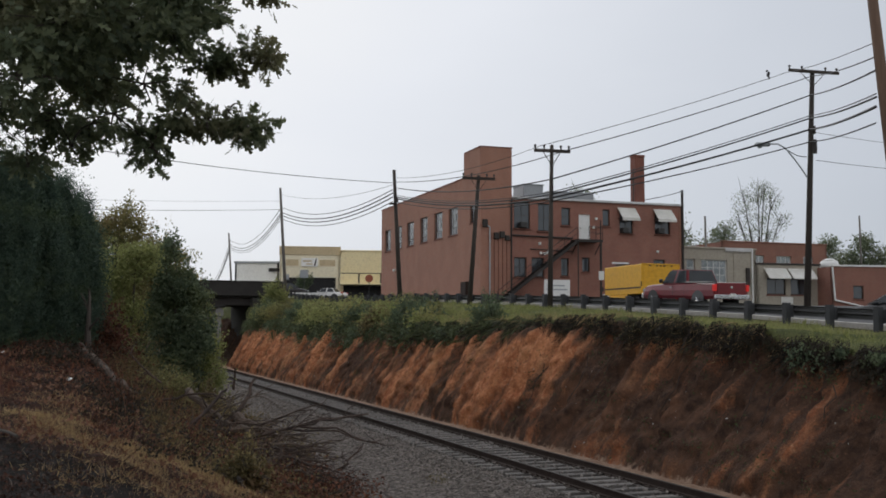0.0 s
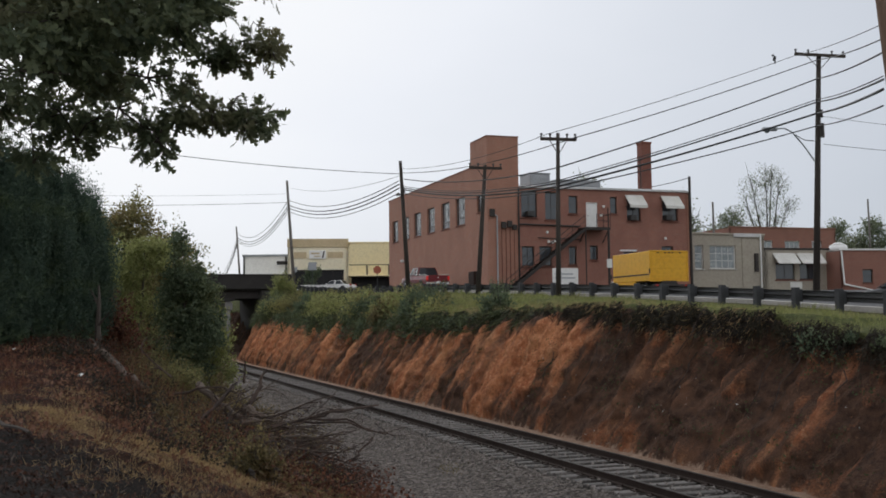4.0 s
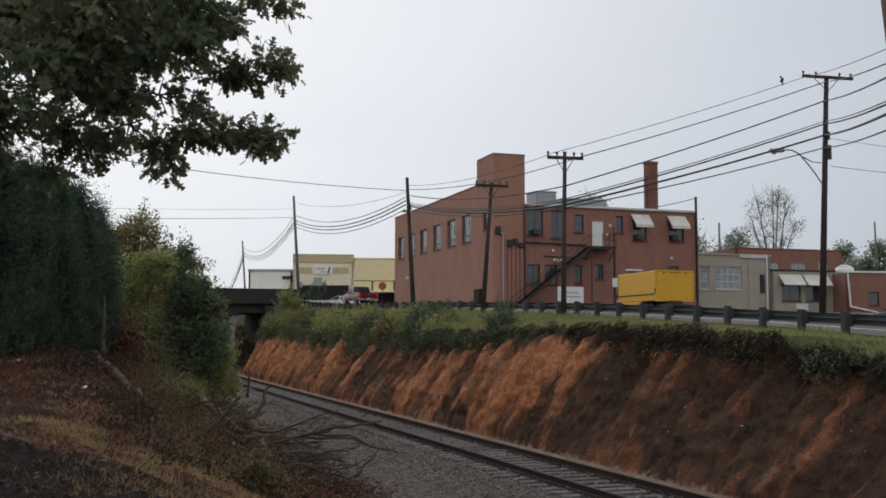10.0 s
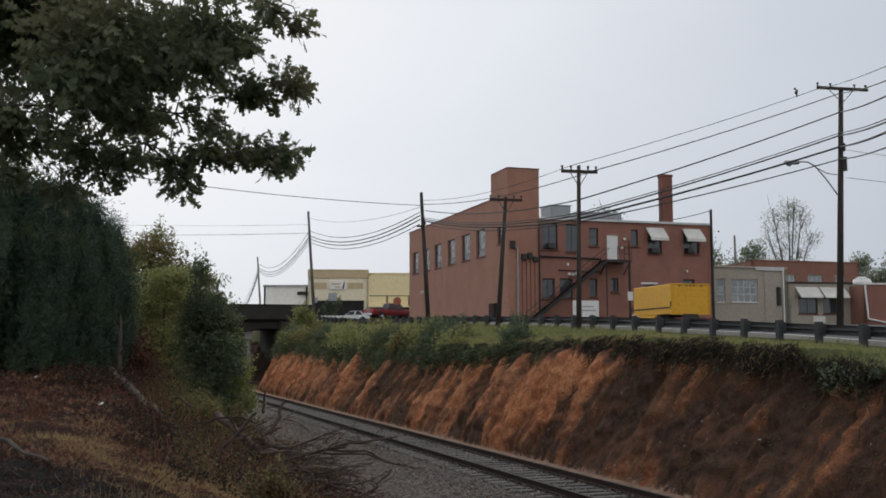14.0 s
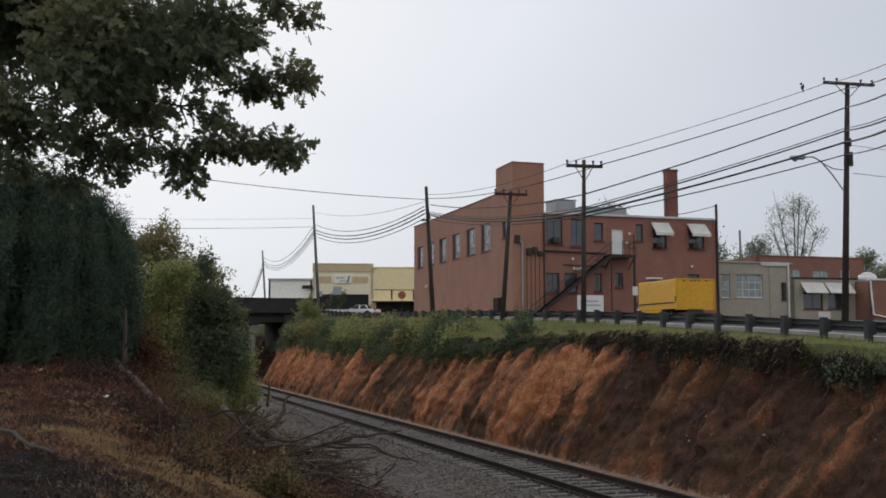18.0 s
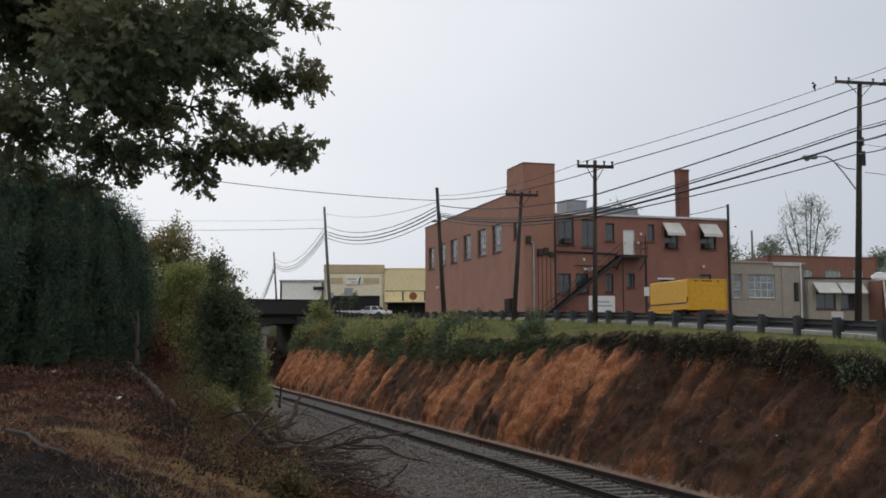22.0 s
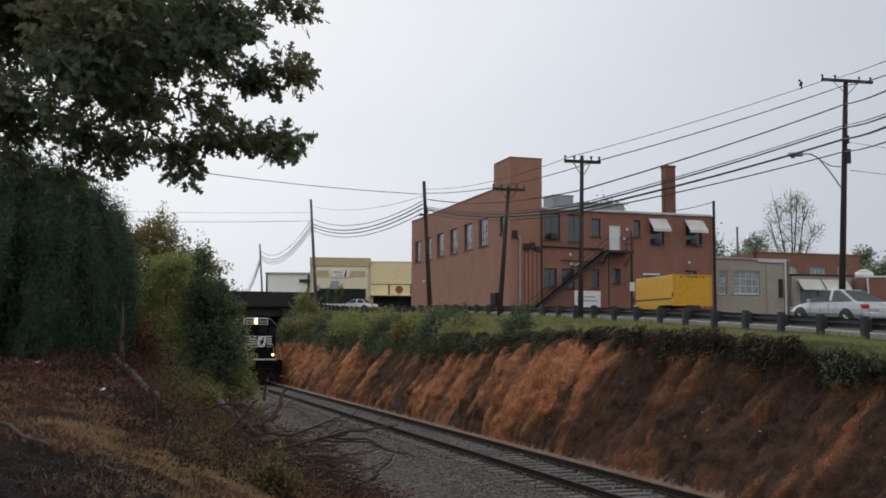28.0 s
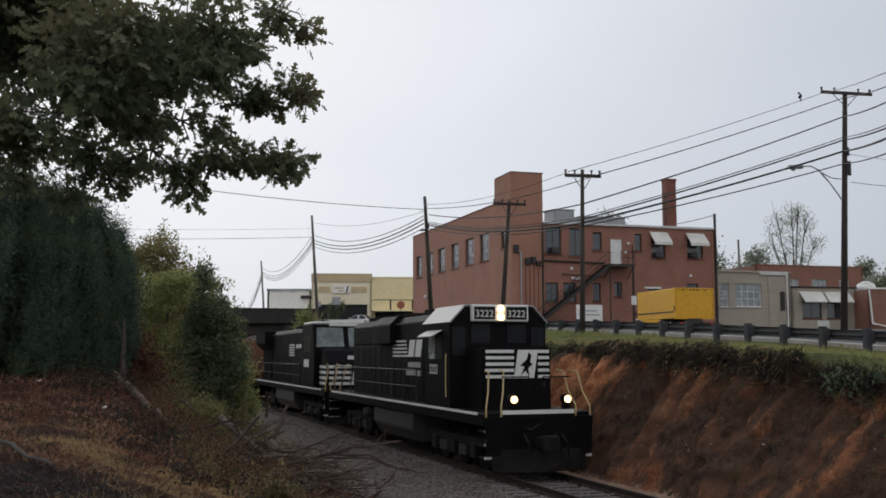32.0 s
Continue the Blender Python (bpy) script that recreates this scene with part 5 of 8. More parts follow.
# spans from the leaning pole past the lamp pole and the crossing to the corner pole
SPANS = [((13.95, 11.8), (18.59, 15.92), (6.88, 13.2), (-1.56, 14.48), 0.014), ((13.93, 11.35), (19.76, 15.72), (8.26, 12.94), (-1.56, 14.17), 0.022), ((13.92, 10.93), (19.73, 14.77), (7.59, 11.36), (-1.38, 13.69), 0.03),
         ((13.89, 10.2), (19.69, 13.73), (7.57, 10.63), (-1.38, 13.13), 0.02), ((13.89, 10.1), (19.69, 13.6), (7.57, 10.5), (-1.38, 13.0), 0.034), ((13.87, 9.8), (19.67, 13.03), (7.57, 10.3), (-1.38, 12.87), 0.045), ((13.85, 9.3), (19.65, 12.4), (7.57, 10.12), (-1.38, 12.6), 0.026)]
for e, r, m, a, rad in SPANS:
    pe_, pr_, pm_, pa_ = near((e[0], 30.0, e[1]), F_E), (r[0], 49.7, r[1]), near((m[0], 56.0, m[1]), F_M), near((a[0], 77.3, a[1]), F_A)
    wire(pe_, pr_, 0.1, rad)
    wire(pr_, pm_, 0.12, rad * 1.15)
    wire(pm_, pa_, 0.4, rad)
for za, zc, zd, r in ((13.58, 15.54, 16.76, 0.03), (13.31, 15.0, 16.12, 0.045), (13.01, 14.7, 15.76, 0.045), (12.66, 14.35, 15.49, 0.03)):
    wire(near((-1.8, 77.4, za), F_A), (-14.0, 106, zc), 1.15, r)
    wire((-14.0, 106, zc), (-29.4, 162, zd), 1.9, r)
    wire((-29.4, 162, zd), (-48, 230, zd - 2), 4.0, r)
wire(near((-1.65, 77.4, 14.1), F_A), (-21.5, 55.0, 13.3), 0.35, 0.022)
wire(near((-1.65, 77.4, 14.0), F_A), (-14.2, 106.1, 16.9), 0.7, 0.015)
wire((-14.2, 106.1, 15.3), (-45, 93.7, 14.2), 0.3, 0.022)
wire((-14.2, 106.1, 16.2), (-45, 93.7, 15.2), 0.3, 0.012)
wire((20.0, 49.9, 11.5), (48, 77.4, 15.5), 0.4, 0.015)
wire((20.0, 49.9, 12.9), (46, 70, 15.6), 0.4, 0.012)
wire((17.9, 84.0, 13.6), (22.2, 83.9, 14.5), 0.1, 0.03)


# ---- trees, hedge, bushes ----
def tree(name, label, m, trunk, crown_mesh, leaf, bark="bark", category="tree"):
    t = thing(name, m, label, category)
    part("trunk", trunk, bark, t, smooth=True)
    tagged(add_ob("crown", crown_mesh, leaf, t), kind="stuff")
    return t


def upright(n, lean):
    """Rotations that stand a leaf on its stalk, turned at random and leaning a little."""
    ang = rng.uniform(0, 2 * math.pi, n)
    c, s, o, u = np.cos(ang), np.sin(ang), np.zeros(n), np.ones(n)
    spin = np.stack([np.stack([c, -s, o], 1), np.stack([s, c, o], 1), np.stack([o, o, u], 1)], 1)
    stand = np.array([(1, 0, 0), (0, 0, -1), (0, 1, 0)], float)
    return np.einsum("nij,njk,kl->nil", frames(n, lean), spin, stand)


def cedar(x, y, z, h, r, seed):
    """Plumes of upswept sprays over a shaded core."""
    n, each = 170, 215
    f = rng.uniform(0.02, 1, n) ** 0.9
    ang = rng.uniform(0, 2 * math.pi, n)
    lobes = np.array([1 + 1.15 * n3(2.1 * math.cos(a) + seed, 2.1 * math.sin(a), v * h * 0.42) + 0.3 * n3(3.5 * math.cos(a), 3.5 * math.sin(a) + seed, v * h * 1.5) for a, v in zip(ang, f)])
    prof = np.interp(f, (0, 0.1, 0.4, 0.68, 0.85, 0.95, 1), (0.82, 1.02, 1.0, 0.86, 0.62, 0.36, 0.1))
    rad = r * prof * lobes * rng.uniform(0.72, 1.06, n)
    tall = h * (1 + 0.05 * np.sin(ang * 2 + seed * 3))
    centre = np.column_stack([rad * np.cos(ang), rad * np.sin(ang), f * tall])
    big = rng.uniform(0.6, 1.5, n)[:, None, None]
    k = rng.normal(size=(n, each, 3)) * np.array([0.12, 0.12, 0.22]) * big
    way = np.column_stack([0.8 * np.cos(ang), 0.8 * np.sin(ang), np.full(n, 2.4)])
    p = (centre[:, None, :] + k + way[:, None, :] * (rng.uniform(-0.1, 0.16, (n, each, 1)) * big)).reshape(-1, 3)
    lead = rng.uniform(0, 2 * math.pi, 30)
    lr, lh = r * rng.uniform(0.05, 0.5, 30), h * rng.uniform(0.88, 1.07, 30)
    q = np.repeat(np.column_stack([lr * np.cos(lead), lr * np.sin(lead), lh]), 50, 0)
    q += rng.normal(size=q.shape) * np.array([0.07, 0.07, 0.2])
    m = 2600
    ia, jf = rng.uniform(0, 2 * math.pi, m), rng.uniform(0, 0.95, m)
    ir = r * 0.6 * np.interp(jf, (0, 0.7, 1), (1, 0.85, 0.2))
    inner = np.column_stack([ir * np.cos(ia), ir * np.sin(ia), jf * h])
    c = np.concatenate([p, q, inner])
    size = np.concatenate([np.full(len(p) + len(q), 0.095), np.full(m, 0.4)])
    me = leaves("crown", c, size, "sprig", upright(len(c), 0.42))
    trunk = tubes(((0, 0, -0.3), (0, 0, h * 0.8), 0.12, 0.03), n=8)
    return tree("cedar_tree", "dense dark green columnar cedar in a hedge row", pose(x, y, z), trunk, me, "hedge_leaf")


for i, (x, y, h, r) in enumerate(((-15.6, 25.0, 5.2, 1.2), (-14.3, 25.2, 5.0, 1.1), (-13.2, 25.6, 5.2, 1.05), (-12.15, 26.0, 5.1, 1.0), (-11.6, 27.2, 5.1, 1.0), (-11.2, 28.5, 4.95, 0.92), (-10.95, 29.8, 4.85, 0.88), (-10.8, 31.2, 4.7, 0.8), (-10.72, 32.7, 4.2, 0.7), (-13.6, 28.5, 5.0, 1.2), (-12.6, 30.5, 5.0, 1.2))):
    tagged(cedar(x, y, 2.5, h, r * 0.84, i * 1.7), group="cedar hedge")


def bush(name, label, m, blobs, clumps, each, spread, size, leaf, stems=6, shape="plain", seed=0, shoots=40, reach=0.7):
    t = thing(name, m, label, "bush")
    bm = bmesh.new()
    rr = random.Random(seed)
    for k in range(stems):
        b = blobs[k % len(blobs)]
        p0 = Vector((rr.uniform(-0.4, 0.4), rr.uniform(-0.4, 0.4), -0.3))
        p2 = Vector((b[0], b[1], b[2] + 0.4 * b[5]))
        p1 = p0.lerp(p2, 0.5) + Vector((rr.uniform(-0.3, 0.3), rr.uniform(-0.3, 0.3), 0.2))
        tube(bm, p0, p1, 0.07, 0.05, 6)
        tube(bm, p1, p2, 0.05, 0.015, 6)
    c = clumped(blobs, clumps, each, spread)
    # shoots that break the outline
    root = in_blobs(blobs, shoots, 0.9)
    mid = np.array([b[:3] for b in blobs]).mean(0)
    way = root - mid
    way /= np.linalg.norm(way, axis=1)[:, None]
    way += np.array([0, 0, 0.7]) + 0.35 * rng.normal(size=way.shape)
    run = rng.uniform(0.2, 1.0, shoots) * reach
    k = rng.uniform(0, 1, (shoots, 28))
    sh = (root[:, None, :] + way[:, None, :] * (k * run[:, None])[:, :, None]).reshape(-1, 3) + rng.normal(size=(shoots * 28, 3)) * 0.07
    # shaded inner leaves, larger
    core = in_blobs([(b[0], b[1], b[2], 0.6 * b[3], 0.6 * b[4], 0.6 * b[5]) for b in blobs], clumps, 0.0)
    sizes = np.concatenate([np.full(len(c) + len(sh), size), np.full(len(core), 2.2 * size)])
    c = np.concatenate([c, sh, core])
    for r0, w, ln in list(zip(root, way, run))[:60]:
        tube(bm, r0 - w * 0.3, r0 + w * ln, 0.012, 0.004, 4, False)
    part("trunk", bm, "bark", t)
    tagged(add_ob("foliage", leaves("foliage", c, sizes, shape), leaf, t), kind="stuff")
    return t


bush("tall_bush", "tall olive-green bush with some yellowing leaves", pose(-12.4, 42.5, 1.6), [(0, 0, 4.2, 1.5, 1.4, 2.0), (-1.3, 0.4, 4.8, 1.1, 1.1, 1.4), (1.1, 0.2, 3.6, 1.1, 1.1, 1.5), (0.3, 0, 5.6, 0.8, 0.8, 0.9), (-0.2, -0.6, 2.2, 1.6, 1.3, 1.6), (1.5, 0.3, 4.6, 0.6, 0.6, 0.6), (-0.9, 0, 5.5, 0.5, 0.5, 0.7), (2.4, 0.3, 4.0, 0.7, 0.8, 0.9)],
     420, 70, (0.2, 0.2, 0.17), 0.12, "olive_leaf", 9, seed=1, shoots=90, reach=0.7)
bush("green_bush", "yellow-green leafy bush on the bank", pose(-10.5, 36.6, 1.3), [(-0.3, 0, 2.2, 1.0, 1.0, 1.6), (-0.5, 0, 3.5, 0.8, 0.8, 0.9), (-0.9, -0.4, 1.3, 1.0, 1.0, 1.2), (0.5, 0.1, 4.1, 0.7, 0.7, 0.6), (-1.0, 0, 2.9, 0.5, 0.5, 0.6)], 150, 84, (0.19, 0.19, 0.14), 0.115, "bush_leaf", 7, seed=2, shoots=90, reach=0.5)
bush("dark_bush", "broad dark green bush beside the track", pose(-8.85, 38.2, 0.9), [(-0.1, 0, 1.3, 1.15, 1.1, 1.35), (0, 0, 2.6, 1.0, 1.0, 1.2), (-0.15, 0, 3.8, 0.75, 0.75, 1.0), (-0.4, 0, 4.8, 0.4, 0.4, 0.75), (0.65, 0, 1.6, 0.6, 0.7, 1.0), (0.6, 0, 3.2, 0.45, 0.5, 0.6)], 190, 96, (0.17, 0.17, 0.13), 0.13, "dark_leaf", 8, seed=3, shoots=110, reach=0.45)
bush("edge_bush", "loose pale green bush trailing down beside the track", pose(-8.2, 39.6, 0.4), [(0, 0, 1.0, 0.7, 0.8, 1.0), (0.1, 0, 2.2, 0.5, 0.6, 0.8), (0.35, 0.2, 0.6, 0.5, 0.6, 0.6)], 110, 30, (0.2, 0.2, 0.16), 0.12, "bush_leaf", 6, seed=12, shoots=70, reach=0.5)
bush("shaded_bush", "dark evergreen growth behind the hedge's end", pose(-13.3, 43.5, 2.0), [(0, 0, 1.6, 1.8, 1.2, 1.8), (-1.2, 0.4, 3.2, 1.3, 1.1, 1.6), (1.1, 0, 0.9, 1.2, 1.0, 1.2)], 900, 14, 0.26, 0.2, "dark_leaf", 6, seed=8, shoots=60)
bush("dead_bush", "brown dead bush with bare twigs below the hedge", pose(-10.75, 34.0, 1.9), [(0, 0, 1.0, 0.9, 0.8, 1.2), (-0.5, 0.2, 2.0, 0.6, 0.6, 0.9), (0.6, -0.2, 0.4, 0.8, 0.7, 0.7), (-1.2, 0, 0.5, 0.9, 0.7, 0.6)], 700, 12, 0.22, 0.11, "litter", 14, seed=9, shoots=110)
bush("far_bush", "dense green bush by the bridge", pose(-19.5, 74.9, 3.0), [(0, 0, 1.5, 2.2, 2, 2.0), (1.8, 1, 2.4, 1.6, 1.6, 1.8), (-2, 0, 2.5, 2, 2, 2.2)], 420, 14, 0.3, 0.25, "olive_leaf", 6, seed=4, shoots=60)
bush("far_bush", "green shrubs at the bridge end", pose(-27.5, 118.6, 6.0), [(-9, 2, 2.2, 3.2, 2, 1.7), (-6, 2, 2.0, 2.6, 2, 1.4), (-3, 0, 1.8, 2.4, 2, 1.3), (0, 0, 1.7, 2, 2, 1.2), (-13, 3, 2.6, 3, 2, 1.9)], 700, 12, 0.35, 0.3, "olive_leaf", 6, seed=5, shoots=70)
bush("street_bush", "small round shrub beside the bridge end", pose(-12.7, 92.4, 5.0), [(0, 0, 0.9, 0.8, 0.8, 1.1), (0.5, 0, 0.5, 0.7, 0.7, 0.7), (-0.5, 0, 0.2, 0.6, 0.7, 0.8)], 240, 12, 0.16, 0.17, "bush_leaf", 5, seed=6)
bush("street_tree", "thin young street tree before the shops", pose(-13.6, 122.4, 6.3), [(0, 0, 1.8, 0.7, 0.7, 1.0), (0.5, 0, 2.3, 0.6, 0.6, 0.7)], 90, 10, 0.2, 0.2, "dark_leaf", 4, seed=7)


# ---- the oak that hangs over the near bank ----
OAK_AT = pose(-8.76, 10.2, 1.3)


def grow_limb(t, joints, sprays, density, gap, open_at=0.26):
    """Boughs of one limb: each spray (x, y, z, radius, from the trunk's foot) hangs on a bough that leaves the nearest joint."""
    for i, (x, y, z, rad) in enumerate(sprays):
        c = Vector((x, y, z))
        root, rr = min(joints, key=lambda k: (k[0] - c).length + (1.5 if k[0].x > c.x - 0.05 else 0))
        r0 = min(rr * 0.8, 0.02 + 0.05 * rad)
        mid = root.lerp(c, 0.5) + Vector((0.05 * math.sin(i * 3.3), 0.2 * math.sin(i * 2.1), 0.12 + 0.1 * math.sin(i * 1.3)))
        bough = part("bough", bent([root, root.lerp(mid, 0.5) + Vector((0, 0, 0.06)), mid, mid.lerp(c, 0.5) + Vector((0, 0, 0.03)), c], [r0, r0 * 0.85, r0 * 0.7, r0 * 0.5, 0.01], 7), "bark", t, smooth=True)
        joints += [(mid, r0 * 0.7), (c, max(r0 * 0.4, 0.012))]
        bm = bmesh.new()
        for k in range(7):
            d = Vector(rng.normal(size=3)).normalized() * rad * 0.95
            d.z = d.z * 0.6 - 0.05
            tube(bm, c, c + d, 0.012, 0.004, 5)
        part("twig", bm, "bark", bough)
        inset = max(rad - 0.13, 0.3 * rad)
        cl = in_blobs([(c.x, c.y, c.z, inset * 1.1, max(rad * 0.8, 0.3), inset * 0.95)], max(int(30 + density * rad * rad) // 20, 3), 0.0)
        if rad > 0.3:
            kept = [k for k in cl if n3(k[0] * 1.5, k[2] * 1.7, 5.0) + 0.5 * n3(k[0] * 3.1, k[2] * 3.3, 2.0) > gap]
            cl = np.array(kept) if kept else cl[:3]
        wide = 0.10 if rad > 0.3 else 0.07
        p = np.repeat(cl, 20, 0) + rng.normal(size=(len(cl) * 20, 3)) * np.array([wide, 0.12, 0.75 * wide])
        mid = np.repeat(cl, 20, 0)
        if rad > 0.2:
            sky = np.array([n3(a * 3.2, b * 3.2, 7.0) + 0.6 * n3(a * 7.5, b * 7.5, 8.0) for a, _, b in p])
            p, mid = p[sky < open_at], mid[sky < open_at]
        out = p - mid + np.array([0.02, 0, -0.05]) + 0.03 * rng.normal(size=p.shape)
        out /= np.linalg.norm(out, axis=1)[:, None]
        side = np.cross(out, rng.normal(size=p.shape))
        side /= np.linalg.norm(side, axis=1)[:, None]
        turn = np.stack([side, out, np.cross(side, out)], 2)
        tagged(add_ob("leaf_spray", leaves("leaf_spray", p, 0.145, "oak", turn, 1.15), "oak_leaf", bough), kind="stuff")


def build_oak():
    """Trunk beside the camera's place, limbs reaching over the bank."""
    t = thing("oak_tree", OAK_AT, "spreading oak with dark green leaves, some browning", "tree")
    part("trunk", bent([(0, 0, -0.4), (0.05, 0, 1.2), (0.3, 0.1, 2.6), (0.7, 0.2, 4.2), (0.9, 0.3, 6.5)], [0.34, 0.27, 0.24, 0.17, 0.08], 12), "bark", t, smooth=True)
    joints = [(Vector((0.3, 0.1, 2.6)), 0.13), (Vector((0.7, 0.2, 4.2)), 0.12), (Vector((0.9, 0.3, 6.0)), 0.08)]
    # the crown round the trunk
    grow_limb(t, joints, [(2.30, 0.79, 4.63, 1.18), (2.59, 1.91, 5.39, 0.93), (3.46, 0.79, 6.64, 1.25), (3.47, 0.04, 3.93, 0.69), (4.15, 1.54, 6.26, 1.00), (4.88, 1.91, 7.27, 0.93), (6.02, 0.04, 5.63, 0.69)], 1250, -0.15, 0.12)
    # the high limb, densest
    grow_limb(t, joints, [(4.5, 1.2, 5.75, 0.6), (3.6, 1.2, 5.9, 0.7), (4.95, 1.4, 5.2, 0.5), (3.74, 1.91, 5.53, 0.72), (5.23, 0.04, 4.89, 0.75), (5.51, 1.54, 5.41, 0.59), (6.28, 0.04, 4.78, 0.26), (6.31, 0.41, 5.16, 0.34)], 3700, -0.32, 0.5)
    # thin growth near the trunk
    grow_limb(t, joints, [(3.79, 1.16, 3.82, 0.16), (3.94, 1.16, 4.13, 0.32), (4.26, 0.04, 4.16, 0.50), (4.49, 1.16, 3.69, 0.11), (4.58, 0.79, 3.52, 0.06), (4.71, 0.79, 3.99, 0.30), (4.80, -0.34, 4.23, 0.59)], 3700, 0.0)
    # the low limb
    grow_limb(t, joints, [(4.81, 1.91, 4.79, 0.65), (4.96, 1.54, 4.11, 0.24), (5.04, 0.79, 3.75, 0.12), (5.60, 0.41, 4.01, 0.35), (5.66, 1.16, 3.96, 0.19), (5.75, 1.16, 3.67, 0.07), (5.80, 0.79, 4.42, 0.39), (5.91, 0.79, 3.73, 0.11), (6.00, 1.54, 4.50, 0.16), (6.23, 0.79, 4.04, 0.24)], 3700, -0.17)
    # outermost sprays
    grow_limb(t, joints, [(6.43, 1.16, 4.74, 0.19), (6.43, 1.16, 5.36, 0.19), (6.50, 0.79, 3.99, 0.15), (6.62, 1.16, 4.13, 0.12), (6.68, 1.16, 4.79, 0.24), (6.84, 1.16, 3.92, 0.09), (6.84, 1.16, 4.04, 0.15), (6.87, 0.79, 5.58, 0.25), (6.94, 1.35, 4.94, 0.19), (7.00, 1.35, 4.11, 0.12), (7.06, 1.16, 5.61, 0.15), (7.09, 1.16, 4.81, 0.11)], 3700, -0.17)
    return t


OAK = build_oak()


# ---- far trees ----
def far_tree(label, x, y, z, blobs, n, size, bare=False, leaf="hazed_leaf"):
    t = thing("far_tree", pose(x, y, z), label, "tree")
    bm = bmesh.new()
    top = max(b[2] + b[5] for b in blobs)
    tube(bm, (0, 0, -0.5), (0, 0, top * 0.55), 0.35, 0.16, 8)
    for b in blobs:
        tube(bm, (0, 0, top * 0.25), (b[0] * 0.6, b[1] * 0.6, b[2] * 0.75), 0.13, 0.09, 6)
        tube(bm, (b[0] * 0.6, b[1] * 0.6, b[2] * 0.75), (b[0], b[1], b[2] + b[5] * 0.8), 0.09, 0.03, 6)
        for _ in range(7):
            d = rng.normal(size=3) * np.array(b[3:]) * 0.55
            d[2] = abs(d[2]) + 0.2
            k = rng.uniform(0.3, 0.9)
            root = (b[0] * (0.6 + 0.4 * k), b[1], b[2] * 0.75 + (b[2] * 0.25 + b[5] * 0.8) * k - 0.6)
            tube(bm, root, (b[0] + d[0], b[1] + d[1], b[2] + d[2]), 0.05, 0.015, 4)
    part("trunk", bm, "bark", t)
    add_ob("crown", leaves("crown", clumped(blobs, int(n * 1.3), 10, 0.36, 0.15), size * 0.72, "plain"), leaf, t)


far_tree("tall thin-leaved tree rising behind the brick warehouse", 55.3, 162, 6.5, [(0, 0, 18, 2.5, 2, 2.5), (-2.5, 0, 16.4, 1.8, 1.6, 2.5), (2.3, 0, 16.8, 1.7, 1.6, 2.3), (3.7, 0, 14, 1.4, 1.5, 1.5), (-3.4, 0, 13.6, 1.2, 1.5, 1.8), (0, 0, 13.8, 2.0, 2, 2.2), (1.6, 0, 11.6, 1.9, 1.6, 1.4), (-1.6, 0, 11.4, 1.5, 1.5, 1.3), (1.0, 0, 19.2, 1.2, 1.2, 1.2)], 330, 0.3)
far_tree("rounded green tree behind the workshop", 46.5, 156, 6.5, [(0, 0, 9, 2.4, 2, 2.8), (1.6, 0, 11, 1.8, 1.5, 2.2), (-1.8, 0, 8, 1.8, 1.6, 2.2), (3.5, 0, 8.5, 1.5, 1.5, 2)], 330, 0.45)
far_tree("green tree behind the mill", 28.5, 115, 6.0, [(0, 0, 7.5, 1.6, 1.5, 2.0), (1.2, 0, 9, 1.2, 1.2, 1.4), (2.2, 0, 7.2, 1.1, 1.1, 1.5)], 170, 0.38)
far_tree("treetop showing over the mill roof", 19.4, 120, 6.0, [(0, 0, 12.2, 1.3, 1.2, 1.6), (0.9, 0, 11.5, 0.9, 0.9, 1.3)], 90, 0.36)
for i, (x, y, h) in enumerate(((62, 160, 9.5), (67.5, 152, 10.8), (73, 150, 11.5), (79, 152, 10.5), (69, 169, 12.0), (85, 150, 12))):
    far_tree("dense green tree in a row beyond the shops", x, y, 6.2, [(0, 0, h * 0.65, 3.0, 2.4, h * 0.33), (2.1, 0, h * 0.5, 2.2, 2, h * 0.3), (-2.2, 0, h * 0.5, 2.2, 2, h * 0.3), (0.5, 0, h * 0.9, 1.6, 1.5, h * 0.14)], 520, 0.5)


# ---- growth on the slopes ----
def ground_z(q, s):
    """Height of the ground in the railway's frame."""
    if q < 5.6:
        return left_z(q, s) + 0.16 * n3(q * 0.9, s * 0.9) + 0.10 * n3(q * 2.3, s * 2.3)
    if q < 12.6:
        return lerp(q, (5.6, 7.9, 9.0, 9.2, 12.4), (-0.46, -0.42, -0.25, -0.23, -0.23))
    q -= draw_back(s)
    if q < 14.76:
        return -0.22 + (lip_z(s) + 0.22) * max((q - 12.6) / 2.16, 0) ** 0.92
    w = min((q - 14.76) / (rail_q(s) + 0.2 - 14.76 - draw_back(s)), 1)
    return lip_z(s) + (verge_z(s) - lip_z(s)) * (0.35 * w + 0.65 * math.sin(w * math.pi / 2)) + (1 - w) * lip_wave(s) + 0.06 * n3(q * 0.8, s * 0.8)


